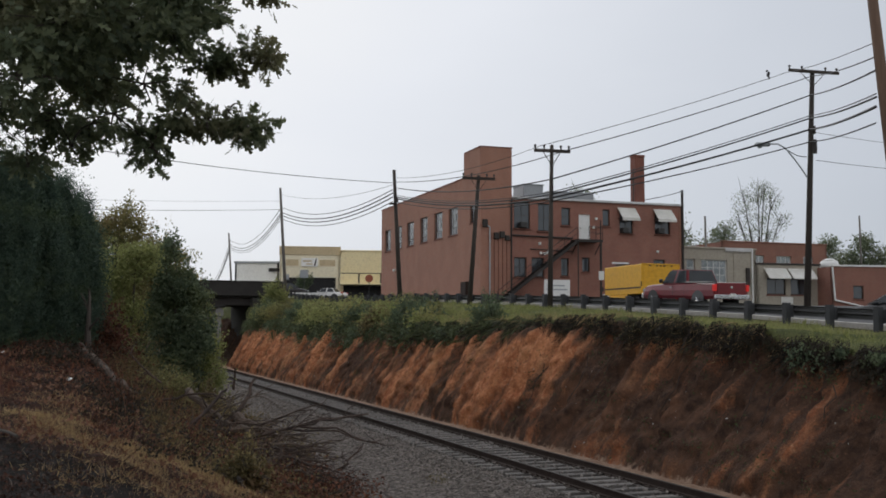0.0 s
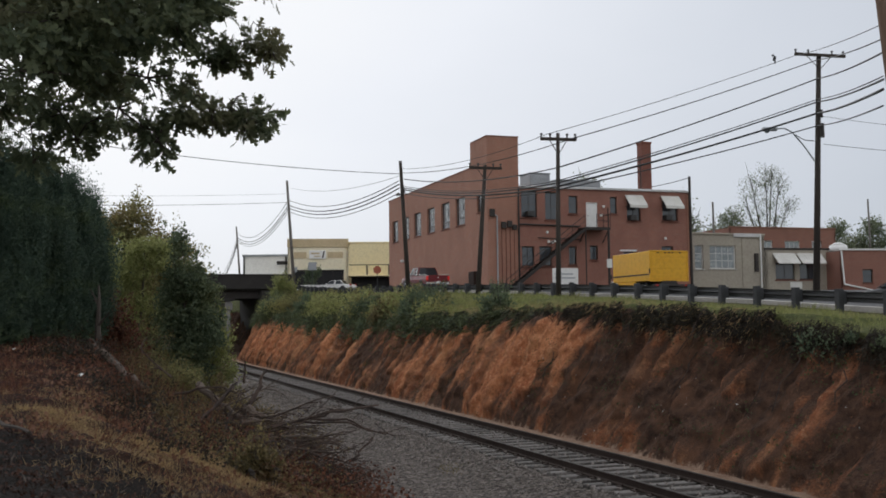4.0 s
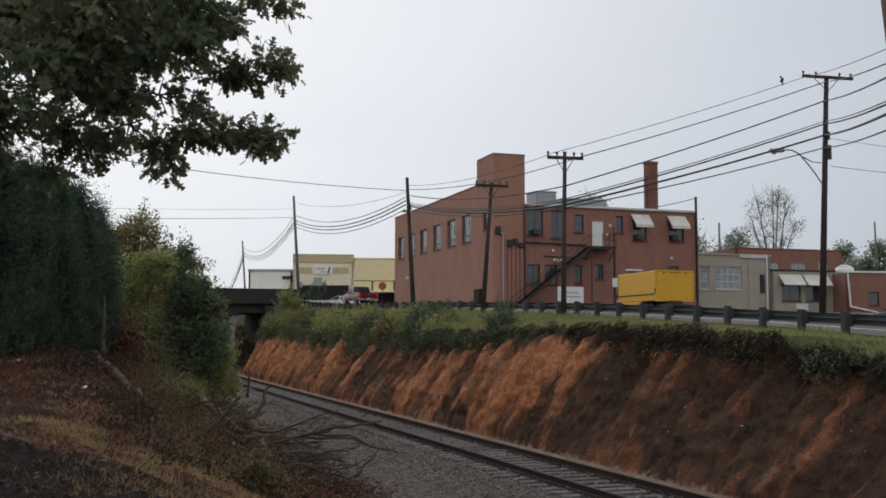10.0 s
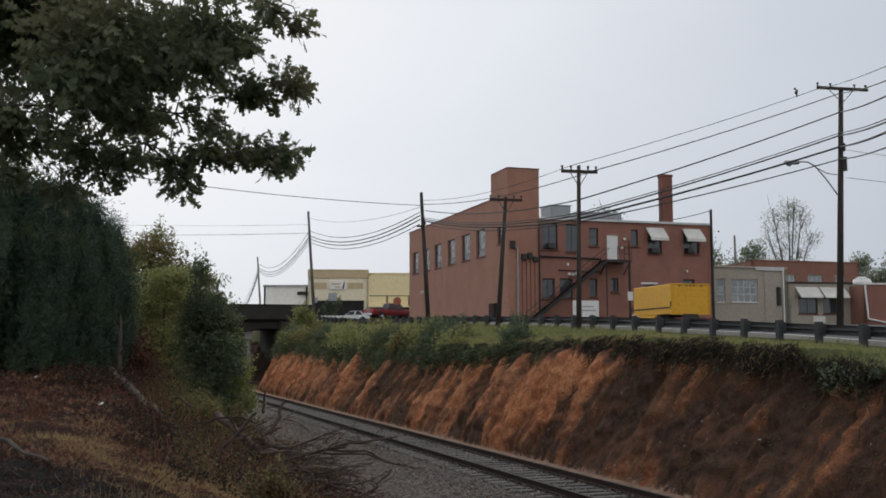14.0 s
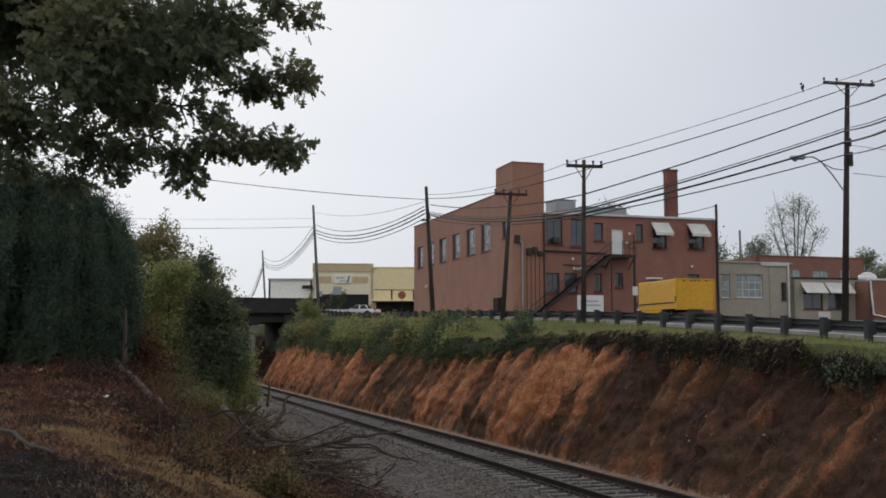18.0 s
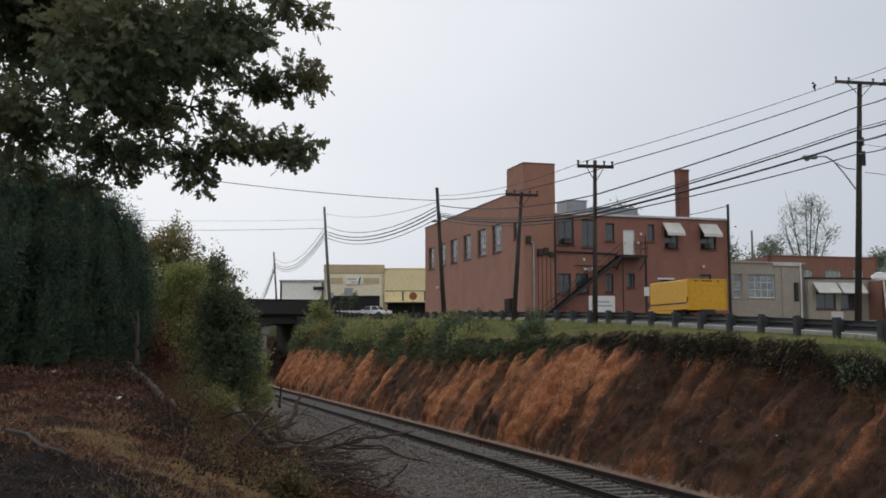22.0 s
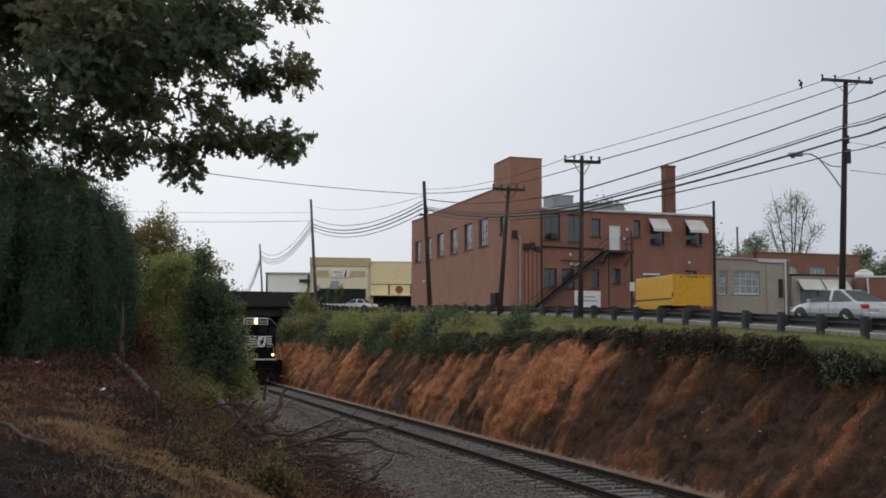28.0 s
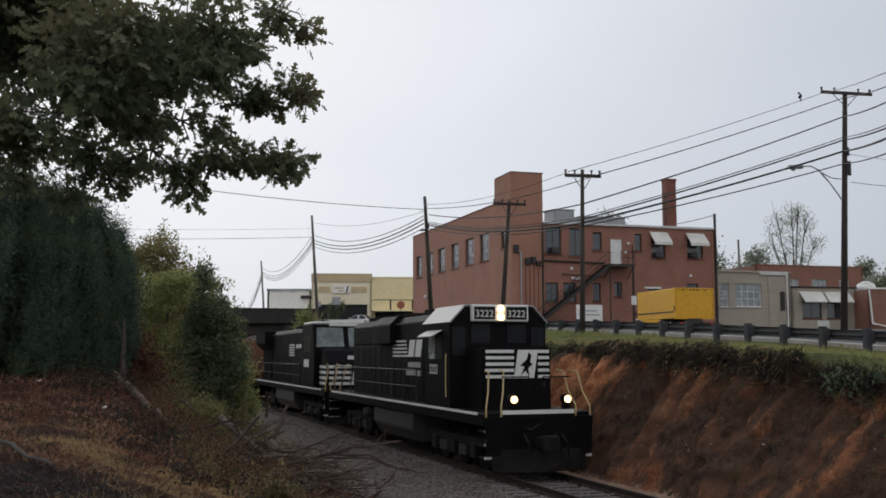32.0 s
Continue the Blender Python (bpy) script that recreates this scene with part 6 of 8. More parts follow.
def blades(name, label, pts, size, leaf, squash=0.09, lean=0.25, category="grass"):
    pts = np.array(pts)
    r = frames(len(pts), lean)
    ang = rng.uniform(0, 2 * math.pi, len(pts))
    c, s_, o, u = np.cos(ang), np.sin(ang), np.zeros(len(pts)), np.ones(len(pts))
    spin = np.stack([np.stack([c, -s_, o], 1), np.stack([s_, c, o], 1), np.stack([o, o, u], 1)], 1)
    stand = np.array([(1, 0, 0), (0, 0, -1), (0, 1, 0)], float)
    turn = np.einsum("nij,njk,kl->nil", r, spin, stand)
    return tagged(add_ob(name, leaves(name, pts, size, "blade", turn, squash), leaf, m=K), label, category, kind="stuff")


pts = []
while len(pts) < 60000:
    s, w = rng.uniform(6, 98), rng.uniform(0, 1) ** 1.2
    q = 14.8 + draw_back(s) + (rail_q(s) + 0.2 - 14.8 - draw_back(s)) * w
    pts.append((q, s, ground_z(q, s) - 0.02))
tall = np.array([max(0.06, 0.15 + 0.16 * n3(p[0] * 0.7, p[1] * 0.5, 31.0) + 0.10 * n3(p[0] * 2, p[1] * 1.7, 33.0)) * (1.5 if p[1] > 40 else 1.0) for p in pts])
blades("roadside_grass", "uneven green grass on the bank top", pts, tall, "grass", 0.11)
# weeds along the lip: separate clumps, small and hanging on the open bank, tall and crowded towards the bridge
def lip_clumps(name, label, n, s0, s1, size, leaf, drop, q_out):
    c = []
    for _ in range(n):
        s = rng.uniform(s0, s1)
        big = lerp(s, (7, 26, 38, 46, 60, 102), (0.28, 0.3, 0.42, 0.75, 0.9, 0.95)) * rng.uniform(0.3, 1.5)
        q = 14.76 + draw_back(s) + abs(rng.normal()) * q_out * (1 if s > 40 else 0.3) - 0.3
        z = ground_z(max(q, 14.78 + draw_back(s)), s) + (0.25 - drop) * big
        k = int(110 + 330 * big * big)
        d = rng.normal(size=(k, 3))
        d /= np.linalg.norm(d, axis=1)[:, None]
        d *= rng.uniform(0.3, 1.1, k)[:, None] * np.array([0.8, 1.0, 0.75]) * big
        d[:, 0] -= np.maximum(0, -d[:, 2]) * 0.35
        c.append(d + np.array([q, s, z]))
    return tagged(add_ob(name, leaves(name, np.concatenate(c), size), leaf, m=K), label, "weeds", kind="stuff")


lip_clumps("bank_weeds", "dark green weeds hanging over the lip of the clay slope", 130, 33, 103, 0.12, "weed", 0.75, 0.4)
lip_clumps("dead_overhang", "matted dead grass and roots, shade of the turf edge in their colour", 130, 8, 44, 0.06, "overhang_shade", 1.2, 0.2)
lip_clumps("lip_plant", "dark leafy plant hanging over the bare bank", 9, 13.6, 17.8, 0.09, "dark_leaf", 1.0, 0.3)
lip_clumps("lip_brush", "yellow-green brush crowding the bank top near the bridge", 46, 42, 104, 0.13, "bush_leaf", -0.2, 1.5)
lip_clumps("lip_vines", "dull green vines trailing from the bank top", 120, 36, 104, 0.12, "dark_leaf", 0.9, 0.5)


def hanging(name, label, n, s0, s1, leaf, long, category="dead grass"):
    """Thin dead blades that droop from the turf edge over the clay."""
    at, turn = [], []
    for _ in range(n):
        s = rng.uniform(s0, s1)
        if n3(s * 0.9, 80.0) + 0.5 * n3(s * 2.6, 81.0) < -0.22:
            continue
        q = 14.8 + draw_back(s) - abs(rng.normal()) * 0.22
        w = min(max((q - draw_back(s) - 12.6) / 2.16, 0.5), 1)
        at.append((q - 0.04, s, -0.22 + (lip_z(s) + 0.22) * w ** 0.92 + w * lip_wave(s) + rng.uniform(-0.05, 0.16)))
        d = np.array([-rng.uniform(0.05, 0.8), rng.normal() * 0.55, -rng.uniform(0.1, 1.0)])
        d /= np.linalg.norm(d)
        x = np.cross(d, rng.normal(size=3))
        x /= np.linalg.norm(x)
        turn.append(np.column_stack([x, d, np.cross(x, d)]))
    tagged(add_ob(name, leaves(name, at, long * rng.uniform(0.5, 1.3, len(at)), "blade", np.array(turn), 0.07), leaf, m=K), label, category, kind="stuff")


hanging("hanging_grass", "dark dead grass drooping from the turf edge", 24000, 9, 46, "overhang_shade", 0.26)
hanging("hanging_straw", "yellowed grass blades drooping over the lip", 5000, 18, 60, "straw", 0.22)
hanging("hanging_weeds", "green blades drooping over the lip", 9000, 30, 100, "weed", 0.6)
# shrubs that stand out of the lip growth
for i, (s, dq, r, leaf) in enumerate(((35.9, 0.5, 0.55, "dark_leaf"), (45.5, 0.3, 0.7, "dark_leaf"), (49.5, 1.4, 0.7, "bush_leaf"), (54.0, 0.5, 0.75, "dark_leaf"), (58.5, 1.5, 0.8, "bush_leaf"), (64.0, 0.7, 0.9, "olive_leaf"), (70.0, 0.6, 0.9, "dark_leaf"), (77.0, 1.2, 1.0, "olive_leaf"), (84.0, 0.8, 1.0, "dark_leaf"))):
    q = 14.76 + draw_back(s) + dq
    bush("lip_shrub", "small leafy shrub rooted on the lip of the bank", K @ pose(q, s, ground_z(q, s) - 0.05), [(0, 0, 0.5 * r, r, r, 0.75 * r), (0.4 * r, 0.5 * r, 0.9 * r, 0.55 * r, 0.6 * r, 0.6 * r), (-0.5 * r, -0.4 * r, 0.1 * r, 0.6 * r, 0.7 * r, 0.7 * r)], int(110 * r), 26, 0.13, 0.1, leaf, 5, seed=60 + i, shoots=40, reach=0.4)
for i in range(30):
    s, r = rng.uniform(43, 97), rng.uniform(0.4, 0.8)
    q = 14.7 + draw_back(s) + abs(rng.normal()) * 1.1
    bush("lip_shrub", "small weedy shrub rooted on the lip of the bank", K @ pose(q, s, ground_z(max(q, 14.8 + draw_back(s)), s) - 0.1), [(0, 0, 0.4 * r, r, r, 0.8 * r), (0.3 * r, 0.5 * r, 0.9 * r, 0.5 * r, 0.6 * r, 0.5 * r), (-0.6 * r, -0.3 * r, -0.2 * r, 0.6 * r, 0.7 * r, 0.8 * r)], int(80 * r), 26, 0.14, 0.11, ("weed", "dark_leaf", "weed", "olive_leaf", "dull_scrub")[i % 5], 4, seed=80 + i, shoots=40, reach=0.4)
# dry tops and seed heads among them
pts = []
for _ in range(6000):
    s = rng.uniform(24, 100)
    q = 14.7 + draw_back(s) + abs(rng.normal()) * 0.9
    pts.append((q, s, ground_z(max(q, 14.78 + draw_back(s)), s) - 0.02))
blades("tall_grass", "taller yellowing grass tufts by the lip", pts, 0.3, "straw", 0.035, 0.3)
# roots and trailing stems on the bare face
for k in range(26):
    s = rng.uniform(10, 60)
    w = rng.uniform(0.55, 0.95)
    bm = bmesh.new()
    p = Vector((12.6 + 2.16 * w + 0.05, s, ground_z(12.7 + 2.16 * w, s) + 0.1))
    for _ in range(5):
        q2 = p + Vector((-rng.uniform(0.05, 0.22), rng.normal() * 0.1, -rng.uniform(0.15, 0.35)))
        tube(bm, p, q2, 0.014, 0.01, 5)
        p = q2
    tagged(part("hanging_root", bm, "dead_wood", m=K), "thin bare root hanging on the clay face", "root", "roots on the clay face")
# sparse growth on the clay
pts = []
for _ in range(800):
    s, w = rng.uniform(8, 84), rng.uniform(0.05, 0.98)
    if n3(s * 0.5, w * 3, 6.0) < (0.12 if s > 30 else -0.1):
        continue
    q = 12.45 + 2.1 * w + draw_back(s)
    z = ground_z(q + 0.15, s)
    for _ in range(9):
        pts.append((q + rng.normal() * 0.1, s + rng.normal() * 0.14, z + rng.uniform(-0.1, 0.2)))
tagged(add_ob("slope_weeds", leaves("slope_weeds", pts, 0.065), "weed", m=K), "small weeds rooted on the clay slope", "weeds", kind="stuff")
# dry grass, mulch and litter on the near bank
pts = []
while len(pts) < 42000:
    q, s = rng.uniform(-3.5, 4.4), rng.uniform(11, 29)
    d = straw_off(q, s) * 1.1
    if rng.uniform() < max(math.exp(-d * d) * min(max((q + 1.4) / 1.6, 0.2), 1) * min(max(0.75 + 1.3 * n3(q * 0.8, s * 0.8, 40.0), 0), 1), 0.25 * max(0, n3(q * 0.5, s * 0.5, 3) + 0.1)):
        pts.append((q, s, ground_z(q, s) - 0.02))
blades("dry_grass", "straw-coloured dry grass on the near bank", pts, 0.13, "straw", 0.06, 0.5)
pts, tall = [], []
for _ in range(520):
    q, s = rng.uniform(-6.5, 5.0), rng.uniform(14, 36)
    if s < 15.4 - 1.05 * q or straw_off(q, s) < 0.5:
        continue
    r, big = rng.uniform(0.08, 0.26), rng.uniform(0.16, 0.42)
    for _ in range(46):
        a, b = q + rng.normal() * r, s + rng.normal() * r
        pts.append((a, b, ground_z(a, b) - 0.03))
        tall.append(big)
blades("dead_tussocks", "tufts of brown dead grass on the bank", pts, np.array(tall), "litter", 0.05, 0.55)
pts = []
for _ in range(9000):
    q, s = rng.uniform(-6, 4.5), rng.uniform(15, 32)
    if n3(q * 0.7, s * 0.7, 90.0) > -0.05 and s > 14.6 - 1.05 * q:
        pts.append((q, s, ground_z(q, s) + 0.03))
tagged(add_ob("curled_leaves", leaves("curled_leaves", pts, 0.11, "plain", frames(len(pts), 0.6)), "curled", m=K), "pale curled fallen leaves lying over the soil", "leaf litter", kind="stuff")
pts = []
while len(pts) < 26000:
    q, s = rng.uniform(-7, 4.5), rng.uniform(7, 34)
    if s < 14.6 - 1.05 * q:
        continue
    pts.append((q, s, ground_z(q, s) + 0.015))
tagged(add_ob("leaf_litter", leaves("leaf_litter", pts, 0.06, "plain", frames(26000, 0.35)), "litter", m=K), "brown fallen leaves over bare soil", "leaf litter", kind="stuff")
pts = []
while len(pts) < 20000:
    q, s = rng.uniform(-5, 2.5), rng.uniform(6, 17)
    if s < 14.9 - 1.05 * q + 0.5 * n3(q, s):
        pts.append((q, s, ground_z(q, s) + 0.012))
tagged(add_ob("bark_mulch", leaves("bark_mulch", pts, 0.05, "chip", frames(20000, 0.3)), "mulch", m=K), "dark bark mulch chips in the foreground", "mulch", kind="stuff")


# ---- train: a hood locomotive, a wide-cab locomotive and a hopper; front end at y = 0, y runs back along the train ----
def lettering(body, size, material, parent, m, label=""):
    cu = bpy.data.curves.new("lettering", "FONT")
    cu.body, cu.size, cu.extrude = body, size, 0.004
    tmp = bpy.data.objects.new("lettering", cu)
    me = bpy.data.meshes.new_from_object(tmp)
    bpy.data.objects.remove(tmp)
    bpy.data.curves.remove(cu)
    me.materials.clear()
    return add_ob("lettering", me, material, parent, label, m)


SIDE = pose(0, 0, 0, 90, 0, -90)  # reads along the near side of the train
FRONT = pose(0, 0, 0, 90, 0, 0)


def wheelset(parent, y, r=0.51):
    w = part("wheelset", tubes(((-0.80, 0, 0), (-0.68, 0, 0), r), ((0.68, 0, 0), (0.80, 0, 0), r), ((-0.68, 0, 0), (0.68, 0, 0), 0.09), ((-0.68, 0, 0), (-0.64, 0, 0), r + 0.03), ((0.64, 0, 0), (0.68, 0, 0), r + 0.03), n=24), "loco_grime", parent, m=pose(0, y, r))
    part("hub", tubes(((-0.84, 0, 0), (-0.80, 0, 0), 0.16), ((0.80, 0, 0), (0.84, 0, 0), 0.16), ((-0.83, 0.25, 0), (-0.80, 0.25, 0), 0.05), n=10), "loco_grey", w)
    return w


def bogie(loco, y0, axles=(0, 1.65, 3.3)):
    """Side frames, springs, journal boxes and wheelsets. Returns the wheelsets."""
    ys = [y0 + a for a in axles]
    for sx in (-1, 1):
        bm = bmesh.new()
        box(bm, sx * 1.0 - 0.09, sx * 1.0 + 0.09, ys[0] - 0.75, ys[-1] + 0.75, 0.62, 0.86, bevel=0.03)
        for a, b in zip(ys, ys[1:]):
            box(bm, sx * 1.0 - 0.08, sx * 1.0 + 0.08, a + 0.45, b - 0.45, 0.3, 0.62, bevel=0.03)
        part("side_frame", bm, "loco_grime", loco)
        for y in ys:
            part("journal_box", boxes((sx * 1.06 - 0.12, sx * 1.06 + 0.12, y - 0.2, y + 0.2, 0.32, 0.7), bevel=0.03), "loco_grime", loco)
        for a, b in zip(ys, ys[1:]):
            part("spring", tubes(*[((sx * 1.12, (a + b) / 2 + d, 0.35), (sx * 1.12, (a + b) / 2 + d, 0.62), 0.09) for d in (-0.15, 0.15)], n=10), "loco_grey", loco)
    return [wheelset(loco, y) for y in ys]


def stripes(parent, x0, x1, z0, z1, y, n, gap=(0.44, 0.82)):
    """White stripes across the nose with a plain slanted field between them."""
    h = (z1 - z0) / (2 * n - 1)
    xa, xb = x0 + (x1 - x0) * gap[0], x0 + (x1 - x0) * gap[1]
    for k in range(n):
        za = z0 + 2 * k * h
        part("nose_stripe", boxes((x0, xa, y - 0.006, y, za, za + h)), "loco_white", parent)
        part("nose_stripe", boxes((xb, x1, y - 0.006, y, za, za + h)), "loco_white", parent)
    part("nose_field", prism([(xa, z0), (xb - 0.12, z0), (xb, z1), (xa + 0.12, z1)], y - 0.007, y, axis="Y"), "loco_white", parent)
    c = (xa + xb) / 2
    part("nose_mark", prism([(c - 0.16, z0 + 0.05), (c - 0.05, z0 + 0.3), (c - 0.18, z0 + 0.34), (c + 0.02, z0 + 0.5), (c + 0.08, z1 - 0.06), (c + 0.16, z1 - 0.14), (c + 0.12, z0 + 0.42), (c + 0.2, z0 + 0.38), (c + 0.06, z0 + 0.26), (c + 0.1, z0 + 0.04), (c - 0.02, z0 + 0.2)], y - 0.011, y - 0.0071, axis="Y"), "black_paint", parent, "plain dark slanted mark")


def side_logo(parent, y0, y1, z0, z1, x):
    """Stripes and two slanted blocks on the hood side (towards the near bank)."""
    n = 5
    h = (z1 - z0) / (2 * n - 1)
    ym = y0 + (y1 - y0) * 0.45
    for k in range(n):
        za = z0 + 2 * k * h
        part("logo_stripe", prism([(ym + 0.05 * k, za), (y1, za), (y1, za + h), (ym + 0.05 * k + 0.03, za + h)], x - 0.005, x), "loco_white", parent)
    for a, b in ((y0, y0 + (ym - y0) * 0.42), (y0 + (ym - y0) * 0.52, ym - 0.1)):
        part("logo_block", prism([(a + 0.1, z0), (b + 0.1, z0), (b - 0.12, z1), (a - 0.12, z1)], x - 0.005, x), "loco_white", parent)
    for z, w in ((z0 - 0.34, 0.42), (z0 - 0.6, 0.48)):
        part("lettering_bar", boxes((x - 0.005, x, y0 + 0.1, y0 + 0.1 + (y1 - y0) * w, z, z + 0.17)), "loco_faded", parent)


def walkway_rail(loco, y0, y1, z, x, n, material):
    for sx in (-1, 1):
        ys = np.linspace(y0, y1, n)
        for y in ys:
            part("stanchion", tubes(((sx * x, y, z - 0.1), (sx * x, y, z + 1.0), 0.022), n=6), material, loco)
        part("side_handrail", tubes(((sx * x, y0, z + 1.0), (sx * x, y1, z + 1.0), 0.022), ((sx * x, y0, z + 0.5), (sx * x, y1, z + 0.5), 0.016), n=6), material, loco)


def end_gear(loco, y, sgn, plow=True):
    """Pilot, plow, coupler, steps and yellow grab rails at one end. sgn: -1 for the front."""
    d = 1 if sgn < 0 else -1
    part("pilot", prism([(-1.45, 0.55), (1.45, 0.55), (1.5, 1.5), (-1.5, 1.5)], y + d * 0.22, y + d * 0.3, axis="Y"), "black_paint", loco)
    if plow:
        bm = bmesh.new()
        pts = [(-1.3, y + d * 0.25, 0.13), (0, y - d * 0.12, 0.13), (1.3, y + d * 0.25, 0.13), (-1.3, y + d * 0.25, 0.68), (0, y + d * 0.08, 0.68), (1.3, y + d * 0.25, 0.68)]
        v = [bm.verts.new(p) for p in pts] + [bm.verts.new((p[0], p[1] + d * 0.05, p[2])) for p in pts]
        for q in ((0, 1, 4, 3), (1, 2, 5, 4), (6, 9, 10, 7), (7, 10, 11, 8), (0, 6, 7, 1), (1, 7, 8, 2), (3, 4, 10, 9), (4, 5, 11, 10), (0, 3, 9, 6), (2, 8, 11, 5)):
            bm.faces.new([v[i] for i in q])
        part("snow_plow", bm, "loco_grime", loco, "scuffed grey plow")
    part("coupler", boxes((-0.14, 0.14, min(y - d * 0.45, y + d * 0.25), max(y - d * 0.45, y + d * 0.25), 0.72, 1.0), (-0.2, 0.2, min(y - d * 0.55, y - d * 0.3), max(y - d * 0.55, y - d * 0.3), 0.66, 1.06), bevel=0.03), "loco_grime", loco)
    for x in (-0.45, 0.4, 0.6):
        part("air_hose", bent([(x, y + d * 0.2, 1.05), (x, y - d * 0.1, 0.85), (x + 0.06, y - d * 0.12, 0.5)], 0.03), "loco_grime", loco)
    for sx in (-1, 1):
        for k, z in enumerate((0.45, 0.78, 1.12)):
            part("step", boxes((sx * 1.27 - 0.22, sx * 1.27 + 0.22, min(y + d * 0.32, y + d * 0.75), max(y + d * 0.32, y + d * 0.75), z, z + 0.04)), "loco_grime", loco)
            part("step_edge", boxes((sx * 1.27 - 0.22, sx * 1.27 + 0.22, min(y + d * 0.30, y + d * 0.318), max(y + d * 0.30, y + d * 0.318), z, z + 0.06)), "loco_white", loco)
        for x, dz in ((1.45, 0), (1.04, 0.02)):
            part("grab_rail", bent([(sx * x, y + d * 0.28, 0.85 + dz), (sx * x, y + d * 0.28, 1.75 + dz), (sx * (x - 0.12), y + d * 0.45, 2.1 + dz), (sx * (x - 0.2), y + d * 0.6, 2.62 + dz), (sx * (x - 0.24), y + d * 0.95, 2.66 + dz)], 0.022), "yellow_rail", loco, "worn yellow grab rail")


def build_hood_loco():
    L = thing("lead_locomotive", None, "black six-axle hood locomotive with white nose stripes", "locomotive")
    part("underframe", boxes((-1.5, 1.5, 1.15, 19.2, 1.28, 1.6), bevel=0.02), "black_paint", L)
    for sx in (-1, 1):
        part("walkway_edge", boxes((sx * 1.51 - 0.012, sx * 1.51 + 0.012, 1.6, 18.7, 1.53, 1.6)), "loco_white", L, "pale scuffed walkway edge")
    part("front_sill", boxes((-1.0, 1.0, 1.13, 1.17, 1.56, 1.66)), "loco_white", L, "white front step edge")
    end_gear(L, 0.85, -1)
    end_gear(L, 19.5, 1, False)
    # nose with rounded edges
    bm = boxes((-1.0, 1.0, 2.5, 3.86, 1.6, 3.3))
    bmesh.ops.bevel(bm, geom=[e for e in bm.edges if e.verts[0].co.z > 3 or abs(e.verts[0].co.z - e.verts[1].co.z) > 1], offset=0.07, segments=3, affect="EDGES")
    nose = part("nose", bm, "black_paint", L)
    stripes(nose, -0.93, 0.93, 2.44, 3.2, 2.496, 5)
    part("sand_hatch", boxes((-0.3, 0.3, 2.8, 3.2, 3.3, 3.33), bevel=0.01), "black_paint", nose)
    part("nose_door_latch", boxes((0.7, 0.78, 2.46, 2.5, 2.2, 2.32)), "loco_grey", nose)
    for sx in (-1, 1):
        d = part("ditch_light", tubes(((0.06 + sx * 0.75, 1.12, 1.93), (0.06 + sx * 0.75, 1.32, 1.93), 0.13), n=14), "black_paint", L)
        part("lens", tubes(((0.06 + sx * 0.75, 1.10, 1.93), (0.06 + sx * 0.75, 1.119, 1.93), 0.092), n=14), "headlight", d, "lit warm lamp")
        part("bracket", boxes((0.06 + sx * 0.75 - 0.08, 0.06 + sx * 0.75 + 0.08, 1.16, 1.3, 1.6, 1.8)), "black_paint", d)
    # cab
    prof = [(-1.46, 1.6), (1.46, 1.6), (1.46, 4.0), (1.05, 4.42), (-1.05, 4.42), (-1.46, 4.0)]
    cab = part("cab", prism(prof, 3.86, 6.2, bevel=0.03, axis="Y"), "black_paint", L)
    for sx in (-1, 1):
        slope = [(sx * 1.51, 3.98), (sx * 1.05, 4.47), (sx * 1.01, 4.45), (sx * 1.47, 3.96)]
        part("roof_panel", prism(slope, 3.78, 6.3, axis="Y"), "loco_roof", cab, "sloping roof sheet, sky sheen painted into its grey")
        part("window_visor", prism([(sx * 1.47, 3.78), (sx * 1.8, 3.6), (sx * 1.8, 3.57), (sx * 1.47, 3.75)], 4.5, 5.9, axis="Y"), "loco_roof", cab)
        part("side_window", boxes((sx * 1.465 - 0.01, sx * 1.465 + 0.01, 4.55, 5.1, 2.95, 3.65)), "cab_glass", cab)
        part("side_window", boxes((sx * 1.465 - 0.01, sx * 1.465 + 0.01, 5.2, 5.75, 2.95, 3.65)), "pale_glass", cab, "window with reflected sky painted as pale grey")
        part("cab_grab", tubes(((sx * 1.49, 4.15, 1.9), (sx * 1.49, 4.15, 3.1), 0.018), n=6), "yellow_rail", cab)
        part("windshield", boxes((sx * 1.2 - 0.2, sx * 1.2 + 0.2, 3.845, 3.858, 3.05, 3.85)), "cab_glass", cab)
        part("windshield", boxes((sx * 0.55 - 0.28, sx * 0.55 + 0.28, 3.845, 3.858, 3.4, 3.92)), "cab_glass", cab)
    part("roof_top", boxes((-1.04, 1.04, 3.82, 6.25, 4.42, 4.48), bevel=0.02), "loco_roof", cab)
    nb = part("number_board", boxes((-0.86, 0.86, 3.70, 3.9, 4.0, 4.48), bevel=0.03), "loco_white", L, "white framed number boards")
    for x0, x1 in ((-0.80, -0.17), (0.17, 0.80)):
        part("number_panel", boxes((x0, x1, 3.694, 3.699, 4.06, 4.42)), "loco_grime", nb)
        lettering("3222", 0.28, "loco_white", nb, pose(x0 + 0.03, 3.693, 4.13) @ FRONT)
    for z in (4.125, 4.365):
        part("headlight", tubes(((0.0, 3.66, z), (0.0, 3.70, z), 0.1), n=14), "headlight", nb, "lit headlight")
    lettering("3222", 0.4, "loco_white", cab, pose(-1.466, 5.75, 2.52) @ SIDE)
    # long hood
    hood = [(-1.0, 1.6), (1.0, 1.6), (1.0, 4.12), (0.78, 4.34), (-0.78, 4.34), (-1.0, 4.12)]
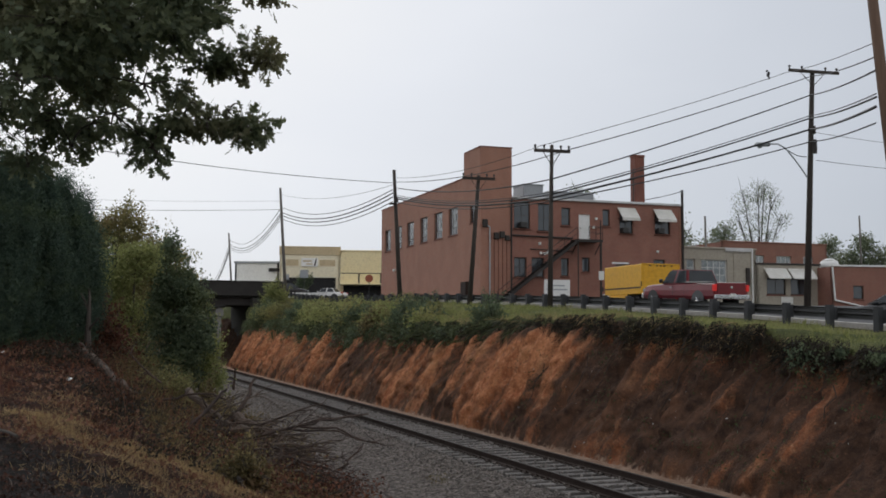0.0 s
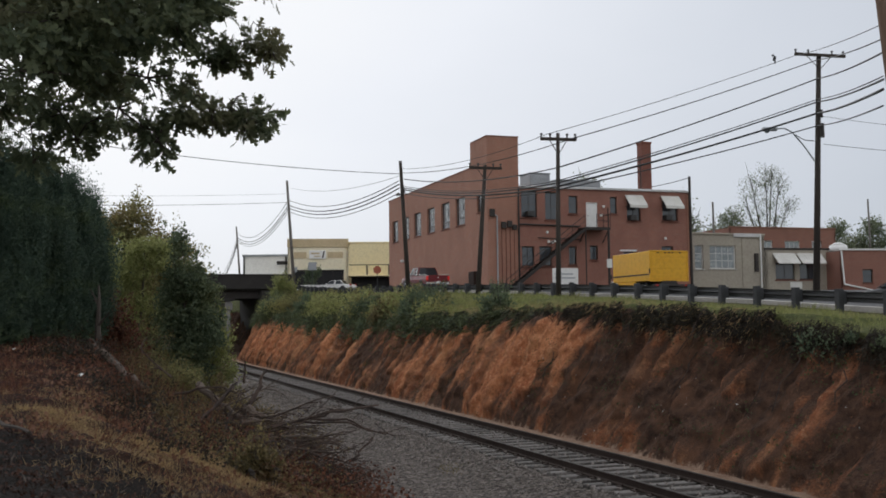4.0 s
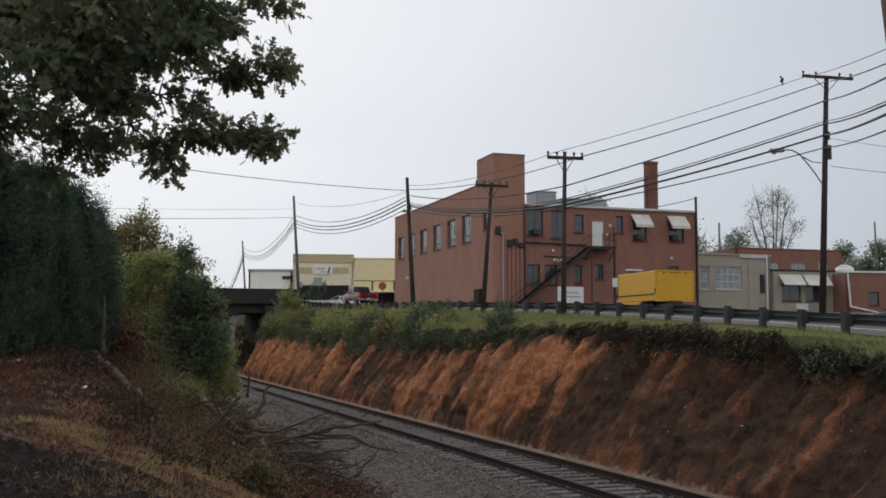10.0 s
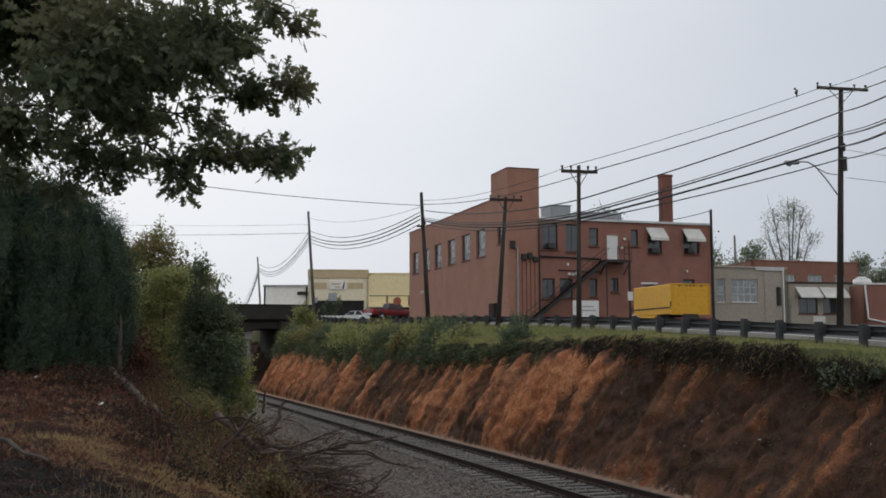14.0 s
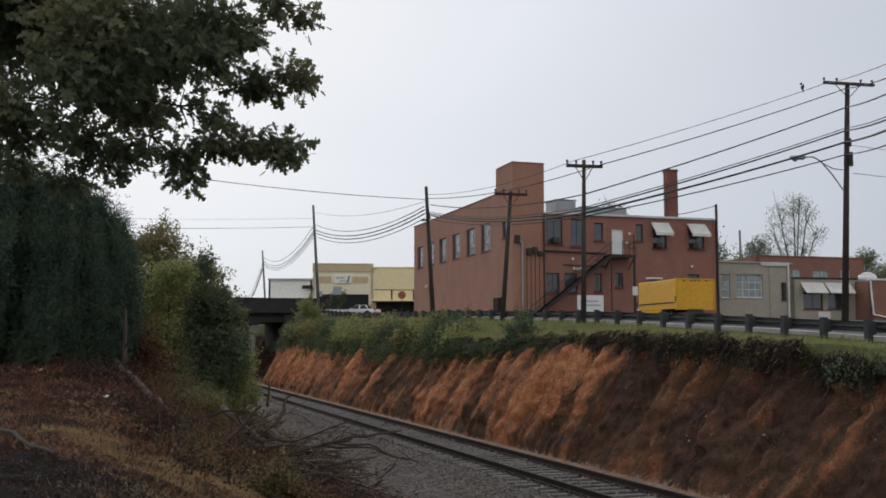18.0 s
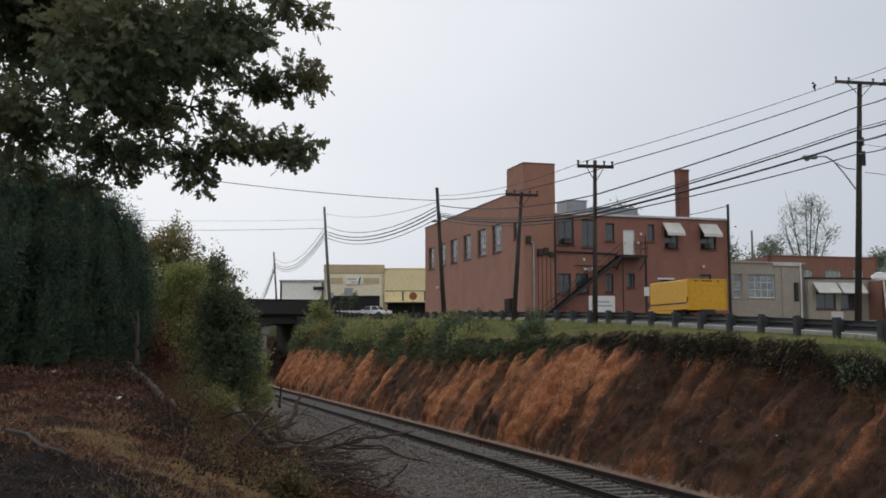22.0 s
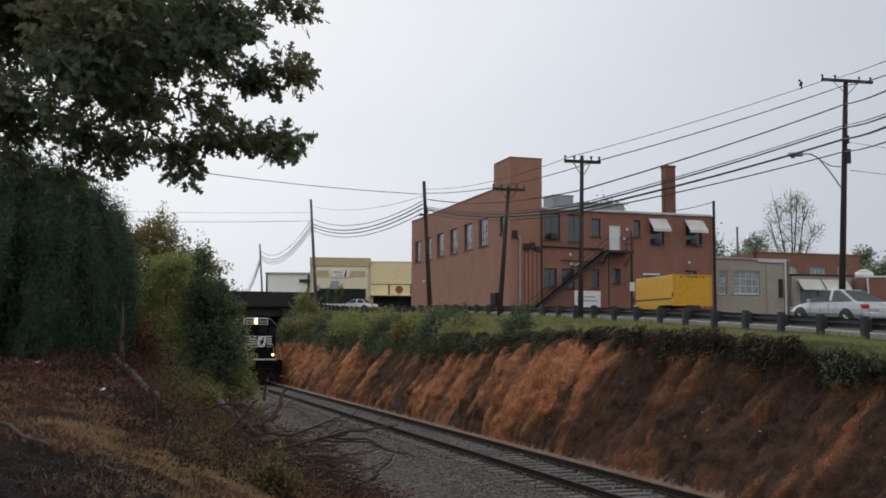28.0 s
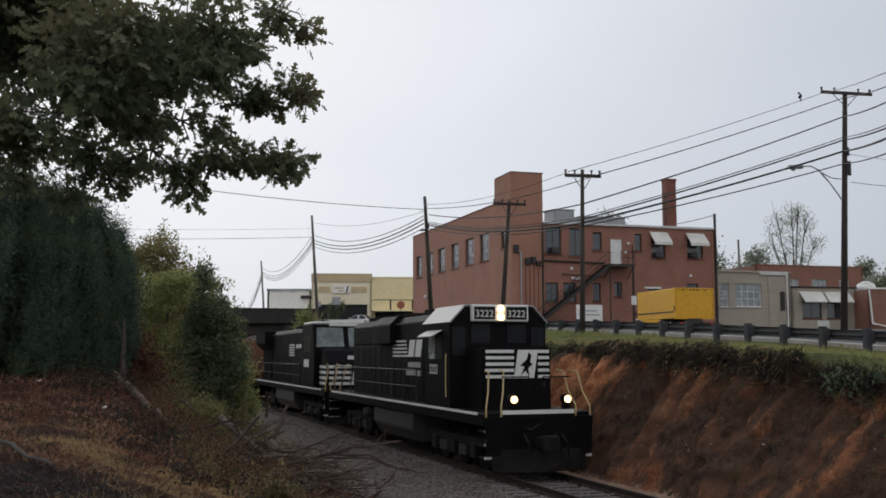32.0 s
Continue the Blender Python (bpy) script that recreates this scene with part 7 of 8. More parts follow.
    h = part("long_hood", prism(hood, 6.2, 17.0, bevel=0.02, axis="Y"), "black_paint", L)
    part("roof_gutter", boxes((-1.04, -0.98, 6.3, 16.95, 4.08, 4.13), (0.98, 1.04, 6.3, 16.95, 4.08, 4.13)), "loco_grey", h, "grey eaves strip")
    part("inertial_intake", boxes((-1.06, 1.06, 6.35, 7.5, 3.4, 4.2), bevel=0.03), "black_paint", h)
    part("dynamic_brake_bulge", prism([(-1.25, 3.45), (1.25, 3.45), (1.25, 4.1), (0.95, 4.4), (-0.95, 4.4), (-1.25, 4.1)], 10.8, 13.2, bevel=0.03, axis="Y"), "black_paint", h)
    for y in (11.4, 12.6, 14.2, 15.3, 16.4):
        part("roof_fan", tubes(((0, y, 4.3), (0, y, 4.52), 0.55, 0.52), n=18), "loco_grime", h)
    part("exhaust_stack", boxes((-0.2, 0.2, 9.5, 10.2, 4.34, 4.6), bevel=0.02), "loco_grime", h)
    part("radiator_grille", boxes((-1.03, 1.03, 13.9, 16.8, 3.45, 4.0), bevel=0.02), "loco_grime", h)
    for k in range(11):
        y = 7.7 + k * 0.84
        part("hood_door", boxes((-1.016, -1.001, y, y + 0.77, 1.75, 3.35), bevel=0.004), "black_paint", h)
        part("hood_door", boxes((1.001, 1.016, y, y + 0.8, 1.75, 3.35), bevel=0.004), "black_paint", h)
        part("door_latch", boxes((-1.03, -1.017, y + 0.08, y + 0.12, 2.4, 2.55)), "loco_grey", h)
    side_logo(h, 7.9, 11.2, 3.0, 3.55, -1.022)
    part("horn", tubes(((-0.3, 7.0, 4.4), (-0.3, 6.6, 4.45), 0.05, 0.11), ((-0.1, 7.0, 4.4), (-0.1, 6.65, 4.45), 0.05, 0.09), n=10), "loco_grey", h)
    # tank, reservoirs
    part("fuel_tank", prism([(-1.4, 0.75), (-1.1, 0.35), (1.1, 0.35), (1.4, 0.75), (1.4, 1.26), (-1.4, 1.26)], 7.6, 12.3, bevel=0.03, axis="Y"), "loco_grey", L, "grey streaked fuel tank")
    part("air_reservoir", tubes(((-1.25, 12.5, 1.0), (-1.25, 13.8, 1.0), 0.2), ((1.25, 12.5, 1.0), (1.25, 13.8, 1.0), 0.2), n=12), "loco_grime", L, smooth=True)
    part("battery_box", boxes((-1.45, -1.05, 3.9, 6.1, 1.6, 2.3), (1.05, 1.45, 6.3, 7.6, 1.6, 2.2), bevel=0.02), "black_paint", L)
    walkway_rail(L, 7.0, 18.4, 1.6, 1.47, 9, "loco_grey")
    wheels = bogie(L, 2.9) + bogie(L, 13.7)
    part("front_handrail", tubes(((-0.95, 1.3, 2.5), (-0.2, 1.3, 2.5), 0.02), ((0.2, 1.3, 2.5), (0.95, 1.3, 2.5), 0.02), ((-0.2, 1.3, 1.6), (-0.2, 1.3, 2.5), 0.02), ((0.2, 1.3, 1.6), (0.2, 1.3, 2.5), 0.02), n=6), "black_paint", L)
    part("mu_cable", bent([(-0.6, 1.15, 1.4), (-0.3, 1.05, 1.15), (0.1, 1.1, 1.35)], 0.035), "loco_grime", L)
    return L, wheels


def build_wide_loco():
    L = thing("second_locomotive", None, "black wide-cab locomotive with grey cab roof", "locomotive")
    part("underframe", boxes((-1.5, 1.5, 0.3, 21.3, 1.28, 1.6), bevel=0.02), "black_paint", L)
    for sx in (-1, 1):
        part("walkway_edge", boxes((sx * 1.51 - 0.012, sx * 1.51 + 0.012, 0.9, 20.8, 1.53, 1.6)), "loco_white", L, "pale scuffed walkway edge")
    end_gear(L, 0.0, -1)
    end_gear(L, 21.6, 1, False)
    nose = part("nose", prism([(0.9, 1.6), (0.9, 2.7), (1.35, 3.25), (2.45, 3.4), (2.45, 1.6)], -1.25, 1.25, bevel=0.05), "black_paint", L)
    stripes(nose, -1.15, 1.15, 1.75, 2.6, 0.896, 4)
    for k in range(4):
        part("nose_stripe", boxes((-1.256, -1.25, 1.0, 2.4, 1.75 + k * 0.24, 1.87 + k * 0.24)), "loco_white", nose)
    part("lettering_bar", boxes((-0.3, 0.9, 0.98, 1.0, 2.86, 3.02)), "loco_white", nose)
    cab = part("cab", prism([(2.45, 1.6), (2.45, 3.3), (2.9, 4.45), (5.4, 4.45), (5.4, 1.6)], -1.5, 1.5, bevel=0.05), "black_paint", L)
    part("roof_top", boxes((-1.42, 1.42, 2.85, 5.4, 4.45, 4.58), bevel=0.04), "loco_white", cab, "pale cab roof")
    bm = bmesh.new()
    for sx in (-1, 1):
        v = [bm.verts.new(p) for p in ((sx * 0.12, 2.44, 3.42), (sx * 1.4, 2.44, 3.42), (sx * 1.32, 2.80, 4.3), (sx * 0.12, 2.80, 4.3))]
        bm.faces.new(v)
    bmesh.ops.solidify(bm, geom=bm.faces[:], thickness=0.012)
    part("windshield", bm, "pale_glass", cab, "windshield with reflected sky painted as pale grey")
    part("number_board", boxes((-0.75, 0.75, 2.74, 2.86, 4.36, 4.6), bevel=0.02), "loco_white", cab)
    for sx in (-1, 1):
        part("side_window", boxes((sx * 1.505 - 0.01, sx * 1.505 + 0.01, 3.2, 4.0, 3.2, 3.95)), "glass", cab)
        part("side_window", boxes((sx * 1.505 - 0.01, sx * 1.505 + 0.01, 4.1, 4.8, 3.2, 3.95)), "glass", cab)
    part("lettering_bar", boxes((-1.512, -1.506, 3.6, 4.8, 2.5, 2.85)), "loco_white", cab)
    h = part("long_hood", prism([(-1.0, 1.6), (1.0, 1.6), (1.0, 4.2), (0.8, 4.4), (-0.8, 4.4), (-1.0, 4.2)], 5.4, 18.0, bevel=0.02, axis="Y"), "black_paint", L)
    part("radiator_cab", prism([(-1.0, 1.6), (1.0, 1.6), (1.0, 3.3), (1.5, 3.7), (1.5, 4.4), (-1.5, 4.4), (-1.5, 3.7), (-1.0, 3.3)], 16.8, 20.2, bevel=0.03, axis="Y"), "black_paint", L)
    part("inverter_box", boxes((-1.45, -1.0, 5.5, 7.6, 1.6, 3.4), bevel=0.03), "black_paint", h)
    side_logo(h, 8.2, 11.4, 3.0, 3.6, -1.008)
    part("roof_gutter", boxes((-1.04, -0.98, 5.6, 16.7, 4.14, 4.2)), "loco_grey", h)
    for k in range(9):
        part("hood_door", boxes((-1.016, -1.001, 8.0 + k * 0.95, 8.85 + k * 0.95, 1.75, 2.85), bevel=0.004), "black_paint", h)
    part("exhaust_stack", boxes((-0.3, 0.3, 12.5, 13.6, 4.4, 4.62), bevel=0.03), "loco_grime", h)
    part("fuel_tank", prism([(-1.4, 0.75), (-1.1, 0.35), (1.1, 0.35), (1.4, 0.75), (1.4, 1.26), (-1.4, 1.26)], 7.8, 13.2, bevel=0.03, axis="Y"), "loco_grey", L)
    walkway_rail(L, 6.0, 20.6, 1.6, 1.47, 9, "loco_grey")
    return L, bogie(L, 2.8) + bogie(L, 15.0)


def build_hopper():
    H = thing("freight_car", None, "rust-brown ribbed steel hopper car", "freight car")
    part("body", prism([(1.0, 1.2), (0.4, 2.0), (0.4, 4.0), (14.6, 4.0), (14.6, 2.0), (14.0, 1.2), (9.5, 0.7), (5.5, 0.7)], -1.5, 1.5, bevel=0.03), "rust", H)
    for k in range(12):
        y = 0.9 + k * 1.2
        for sx in (-1, 1):
            part("rib", boxes((sx * 1.551 - 0.049, sx * 1.551 + 0.049, y, y + 0.12, 1.4, 3.89)), "rust", H)
    for sx in (-1, 1):
        part("top_chord", boxes((sx * 1.535 - 0.085, sx * 1.535 + 0.085, 0.35, 14.65, 3.9, 4.08), bevel=0.02), "rust", H)
    part("coupler", boxes((-0.15, 0.15, -0.4, 15.4, 0.75, 1.0)), "loco_grime", H)
    return H, bogie(H, 1.6, (0, 1.75)) + bogie(H, 12.0, (0, 1.75))


LEAD, LEAD_WHEELS = build_hood_loco()
SECOND, SECOND_WHEELS = build_wide_loco()
HOPPER, HOPPER_WHEELS = build_hopper()


# ---- road vehicles: forward is +y, x to the right ----
def loft(sections, caps=True):
    """A skin through closed rings of points."""
    bm = bmesh.new()
    rings = [[bm.verts.new(p) for p in s] for s in sections]
    n = len(rings[0])
    for a, b in zip(rings, rings[1:]):
        for i in range(n):
            bm.faces.new((a[i], a[(i + 1) % n], b[(i + 1) % n], b[i]))
    if caps:
        bm.faces.new(rings[0][::-1])
        bm.faces.new(rings[-1])
    return bm


def shell(profile, width, tuck=0.08, z_low=0.35):
    """A car body: side outline of (y, top z) stations, rounded shoulders, tucked sills."""
    secs = []
    for y, z, w in profile:
        hw = width / 2 * w
        zm = z_low + (z - z_low) * 0.55
        secs.append([(-hw + tuck, y, z_low), (-hw, y, z_low + 0.15), (-hw, y, zm), (-hw + 0.05, y, z - 0.06), (-hw + 0.16, y, z), (hw - 0.16, y, z), (hw - 0.05, y, z - 0.06), (hw, y, zm), (hw, y, z_low + 0.15), (hw - tuck, y, z_low)])
    bm = loft(secs)
    bmesh.ops.bevel(bm, geom=[e for e in bm.edges if len(e.link_faces) == 2 and e.calc_face_angle(0) > 0.7], offset=0.03, segments=2, affect="EDGES")
    return bm


def cabin(parent, pts, w0, w1, z0, z1, paint, glass="glass"):
    """Greenhouse: pts are y of rear foot, rear roof, front roof, front foot. Glass panes set in pillars, roof panel."""
    a, b, c, d = pts
    h0, h1 = w0 / 2, w1 / 2
    body = loft([[(-h0, a, z0), (h0, a, z0), (h0, d, z0), (-h0, d, z0)], [(-h1, b, z1), (h1, b, z1), (h1, c, z1), (-h1, c, z1)]])
    bmesh.ops.bevel(body, geom=list(body.edges), offset=0.05, segments=2, affect="EDGES")
    cb = part("cabin", body, paint, parent, smooth=False)

    def pane(name, quad, push, shrink=0.1):
        q = [Vector(p) for p in quad]
        ce = sum(q, Vector()) / 4
        q = [ce + (p - ce) * (1 - shrink) + Vector(push) for p in q]
        bm = bmesh.new()
        bm.faces.new([bm.verts.new(p) for p in q])
        bmesh.ops.solidify(bm, geom=bm.faces[:], thickness=0.01)
        part(name, bm, glass, cb)

    for sx in (-1, 1):
        m0, m1 = (a + d) / 2, (b + c) / 2
        pane("side_window", [(sx * h0, a, z0), (sx * h0, m0, z0), (sx * h1, m1, z1), (sx * h1, b, z1)], (sx * 0.012, 0, 0), 0.16)
        pane("side_window", [(sx * h0, m0, z0), (sx * h0, d, z0), (sx * h1, c, z1), (sx * h1, m1, z1)], (sx * 0.012, 0, 0), 0.16)
    pane("windshield", [(-h0, d, z0), (h0, d, z0), (h1, c, z1), (-h1, c, z1)], (0, 0.012, 0.006), 0.12)
    pane("rear_window", [(-h0, a, z0), (h0, a, z0), (h1, b, z1), (-h1, b, z1)], (0, -0.012, 0.006), 0.12)
    return cb


def wheels(parent, y_list, track, r, w=0.22):
    out = []
    for y in y_list:
        for sx in (-1, 1):
            wh = new("wheel")
            bm = tubes(((-w / 2, 0, 0), (w / 2, 0, 0), r), n=22)
            bmesh.ops.bevel(bm, geom=[e for e in bm.edges if len(e.link_faces) == 2 and e.calc_face_angle(0) > 1], offset=0.03, segments=2, affect="EDGES")
            me = bpy.data.meshes.new("wheel")
            bm.to_mesh(me)
            bm.free()
            bpy.data.objects.remove(wh)
            wh = add_ob("wheel", me, "tyre", parent, m=pose(sx * (track / 2), y, r))
            rim = tubes(((sx * (w / 2 - 0.02), 0, 0), (sx * (w / 2 + 0.012), 0, 0), r * 0.62, r * 0.55), n=18)
            for k in range(5):
                a = k * 2 * math.pi / 5
                tube(rim, (sx * (w / 2 + 0.02), 0, 0), (sx * (w / 2 + 0.016), r * 0.55 * math.cos(a), r * 0.55 * math.sin(a)), 0.035, 0.03, 6)
            part("rim", rim, "chrome", wh)
            out.append(wh)
    return out


def plain_plate(parent, y):
    part("plate", boxes((-0.16, 0.16, y - 0.012, y, 0.62, 0.76)), "paper", parent)


def build_pickup():
    v = thing("pickup_truck", None, "dark red crew-cab pickup truck", "pickup truck")
    body = [(-2.9, 1.18, 0.93), (-2.85, 1.22, 0.97), (-2.0, 1.22, 1), (-0.72, 1.22, 1), (0.0, 1.2, 1), (1.25, 1.18, 1), (2.0, 1.15, 0.99), (2.6, 1.08, 0.96), (2.85, 0.95, 0.9)]
    part("body", shell(body, 2.02, z_low=0.48), "red_paint", v)
    cabin(v, (-0.85, -0.6, 0.75, 1.3), 1.86, 1.5, 1.18, 1.88, "red_paint")
    part("bed_rail", boxes((-1.0, -0.9, -2.85, -0.75, 1.22, 1.29), (0.9, 1.0, -2.85, -0.75, 1.22, 1.29), bevel=0.02), "black_car", v)
    part("bed_floor", boxes((-0.85, 0.85, -2.75, -0.9, 1.222, 1.226)), "black_car", v)
    part("tailgate", boxes((-0.8, 0.8, -2.93, -2.88, 0.72, 1.24), bevel=0.02), "red_paint", v)
    part("rear_bumper", boxes((-0.98, 0.98, -3.05, -2.9, 0.5, 0.7), bevel=0.03), "chrome", v)
    part("front_bumper", boxes((-0.95, 0.95, 2.82, 2.98, 0.45, 0.72), bevel=0.03), "chrome", v)
    for sx in (-1, 1):
        part("tail_light", boxes((sx * 0.92 - 0.09, sx * 0.92 + 0.09, -2.95, -2.8, 0.86, 1.16), bevel=0.02), "brake", v, "glowing red brake light")
        part("headlight", boxes((sx * 0.78 - 0.16, sx * 0.78 + 0.16, 2.74, 2.86, 0.76, 0.94), bevel=0.02), "pale_glass", v)
        part("door_mirror", boxes((sx * 1.02, sx * 1.2, 0.95, 1.1, 1.22, 1.42) if sx > 0 else (-1.2, -1.02, 0.95, 1.1, 1.22, 1.42), bevel=0.03), "black_car", v)
        part("door_seam", boxes((sx * 1.012 - 0.003, sx * 1.012 + 0.003, 0.2, 0.215, 0.6, 1.15), (sx * 1.012 - 0.003, sx * 1.012 + 0.003, -0.7, -0.685, 0.6, 1.15)), "black_car", v)
        part("door_handle", boxes((sx * 1.02 - 0.015, sx * 1.02 + 0.015, 0.28, 0.45, 1.0, 1.04)), "chrome", v)
        part("wheel_arch", tubes(((sx * 0.95, 1.85, 0.42), (sx * 1.016, 1.85, 0.42), 0.47), ((sx * 0.95, -1.75, 0.42), (sx * 1.016, -1.75, 0.42), 0.47), n=20), "black_car", v)
    part("tailgate_badge", boxes((-0.06, 0.06, -2.94, -2.931, 0.98, 1.1)), "chrome", v)
    plain_plate(v, -3.052)
    return v, wheels(v, (-1.75, 1.85), 1.74, 0.40, 0.26)


def build_sedan(name, label, paint, boxy=False):
    v = thing(name, None, label, "car")
    if boxy:
        body = [(-2.35, 0.78, 0.93), (-2.3, 0.86, 0.97), (-1.2, 0.90, 1), (0.3, 0.90, 1), (0.9, 0.88, 1), (2.15, 0.80, 0.97), (2.3, 0.70, 0.93)]
        part("body", shell(body, 1.8), paint, v)
        cabin(v, (-1.45, -0.95, 0.3, 0.95), 1.62, 1.3, 0.88, 1.38, paint)
        wl = wheels(v, (-1.35, 1.4), 1.5, 0.31)
        yr, yf = -2.36, 2.31
    else:
        body = [(-2.2, 0.74, 0.85), (-2.12, 0.95, 0.95), (-1.5, 1.02, 1), (0.2, 0.98, 1), (1.0, 0.93, 1), (1.7, 0.80, 0.96), (2.1, 0.66, 0.86), (2.18, 0.52, 0.8)]
        part("body", shell(body, 1.8), paint, v)
        cabin(v, (-1.75, -0.65, 0.2, 1.15), 1.62, 1.16, 0.95, 1.47, paint)
        wl = wheels(v, (-1.28, 1.35), 1.54, 0.33)
        yr, yf = -2.2, 2.16
    for sx in (-1, 1):
        part("tail_light", boxes((sx * 0.72 - 0.14, sx * 0.72 + 0.14, yr - 0.03, yr + 0.2, 0.72, 0.9), bevel=0.03), "tail", v, "red tail light")
        part("headlight", boxes((sx * 0.62 - 0.16, sx * 0.62 + 0.16, yf - 0.16, yf + 0.02, 0.56, 0.7), bevel=0.03), "pale_glass", v)
        part("door_mirror", boxes((0.9, 1.05, 0.7, 0.82, 0.92, 1.05) if sx > 0 else (-1.05, -0.9, 0.7, 0.82, 0.92, 1.05), bevel=0.03), paint, v)
        part("wheel_arch", tubes(*[((sx * 0.86, y, 0.34), (sx * 0.906, y, 0.34), 0.385) for y in ((-1.35, 1.4) if boxy else (-1.28, 1.35))], n=20), "black_car", v)
        part("door_seam", boxes((sx * 0.902 - 0.003, sx * 0.902 + 0.003, 0.75, 0.765, 0.45, 0.9), (sx * 0.902 - 0.003, sx * 0.902 + 0.003, -0.3, -0.285, 0.45, 0.9)), "black_car", v)
    part("rear_bumper", boxes((-0.84, 0.84, yr - 0.07, yr + 0.05, 0.38, 0.58), bevel=0.04), paint if not boxy else "chrome", v)
    plain_plate(v, yr - 0.072)
    return v, wl


def build_box_truck():
    v = thing("box_truck", K @ pose(34.3, 56.0, road_z(55.0) - 0.2, 0, 0, -2.8), "yellow rental box truck parked at the roadside", "truck")
    b = part("cargo_box", boxes((-1.3, 1.3, -2.45, 2.45, 0.85, 2.66), bevel=0.03), "truck_yellow", v)
    for x0, x1, z0, z1 in ((-1.33, 1.33, 2.61, 2.69), (-1.33, 1.33, 0.8, 0.89)):
        part("corner_trim", boxes((x0, x1, -2.49, -2.40, z0, z1), bevel=0.01), "truck_yellow", b)
    for sx in (-1, 1):
        part("corner_post", boxes((sx * 1.29 - 0.04, sx * 1.29 + 0.04, -2.49, -2.41, 0.893, 2.607)), "truck_yellow", b)
    for k in range(5):
        part("door_slat", boxes((-1.18, 1.18, -2.475, -2.452, 0.93 + k * 0.325, 1.235 + k * 0.325), bevel=0.006), "truck_yellow", b)
    for x in (-0.75, -0.25, 0.0, 0.25, 0.75):
        part("marker_lamp", boxes((x - 0.06, x + 0.06, -2.51, -2.49, 2.52, 2.59)), "steel_dark", b)
    part("side_rail", boxes((-1.325, -1.302, -2.35, 2.4, 1.2, 1.28), (1.302, 1.325, -2.35, 2.4, 1.2, 1.28)), "steel_dark", b)
    part("hinge", tubes(((-1.32, -2.46, 1.3), (-1.32, -2.46, 1.6), 0.04)), "steel_dark", b)
    part("chassis", boxes((-0.5, 0.5, -2.5, 3.8, 0.6, 0.846)), "steel_dark", v)
    part("rear_step", boxes((-1.2, 1.2, -2.75, -2.47, 0.5, 0.62), bevel=0.02), "steel_dark", v)
    for sx in (-1, 1):
        part("side_skirt", boxes((sx * 1.275 - 0.025, sx * 1.275 + 0.025, -0.6, 1.8, 0.5, 0.845)), "truck_yellow", v)
    part("cab", shell([(2.55, 1.55, 0.85), (2.7, 1.68, 0.88), (3.0, 1.6, 0.88), (3.35, 1.12, 0.88), (3.9, 1.02, 0.86), (4.05, 0.85, 0.82)], 1.8, z_low=0.5), "white_car", v)
    part("windshield", prism([(3.02, 1.59), (3.35, 1.14), (3.37, 1.16), (3.04, 1.62)], -0.75, 0.75), "glass", v)
    for sx in (-1, 1):
        part("side_window", boxes((sx * 0.89 - 0.01, sx * 0.89 + 0.01, 2.7, 2.98, 1.15, 1.5)), "glass", v)
        part("mirror", boxes((sx * 1.15 - 0.06, sx * 1.15 + 0.06, 3.0, 3.1, 1.15, 1.45), bevel=0.02), "black_car", v)
        part("tail_light", boxes((sx * 1.0 - 0.1, sx * 1.0 + 0.1, -2.78, -2.752, 0.52, 0.6)), "tail", v)
    wheels(v, (-1.4, 3.4), 1.8, 0.4, 0.3)
    return v


PICKUP, PICKUP_WHEELS = build_pickup()
SEDAN, SEDAN_WHEELS = build_sedan("silver_sedan", "silver-white rounded compact car", "silver_paint")
DARK_SEDAN, DARK_WHEELS = build_sedan("dark_sedan", "black sedan driving along the cross street", "black_car")
build_box_truck()
parked, _ = build_sedan("parked_sedan", "old white boxy sedan parked by the crossing", "white_car", True)
put(parked, pose(-10.5, 121.5, 6.3, 0, 0, 70))
parked, _ = build_sedan("black_car", "black car parked behind the guardrail", "black_car")
put(parked, pose(22.1, 46.5, 3.3, 0, 0, 72))


# ---- street furniture ----
def sign_post(name, label, m, h, shape, size, face):
    t = thing(name, m, label, "road sign")
    part("post", boxes((-0.03, 0.03, -0.03, 0.03, -0.3, h)), "galv", t)
    n = {"octagon": 8, "square": 4}[shape]
    pts = [(size * math.cos(math.pi / n + 2 * math.pi * i / n), h - 0.1 + size * math.sin(math.pi / n + 2 * math.pi * i / n)) for i in range(n)]
    p = part("plate", prism(pts, -0.06, -0.045, axis="Y"), face, t)
    return t


sign_post("stop_sign", "red octagonal stop sign on thin post", pose(-4.72, 104.0, 5.6), 2.55, "octagon", 0.42, "sign_red")
sign_post("street_sign", "pale square sign back on thin post", pose(-12.2, 112.0, 5.8), 3.2, "square", 0.62, "hvac")
sign_post("street_sign", "small pale notice on thin post", pose(-14.0, 111.0, 6.3), 2.3, "square", 0.4, "hvac")
# added white slats stand in for light showing between dark guardrail posts
fence = thing("bright_gap_slats", pose(-15.2, 108.5, 6.3), "low row of white slats added for bright gaps between posts", "fence")
for i in range(14):
    part("slat", boxes((i * 0.42, i * 0.42 + 0.2, 0, 0.04, -0.2, 0.45)), "white_paint", fence)
part("fence_rail", boxes((-0.1, 6.0, 0.041, 0.08, 0.3, 0.4)), "white_paint", fence)


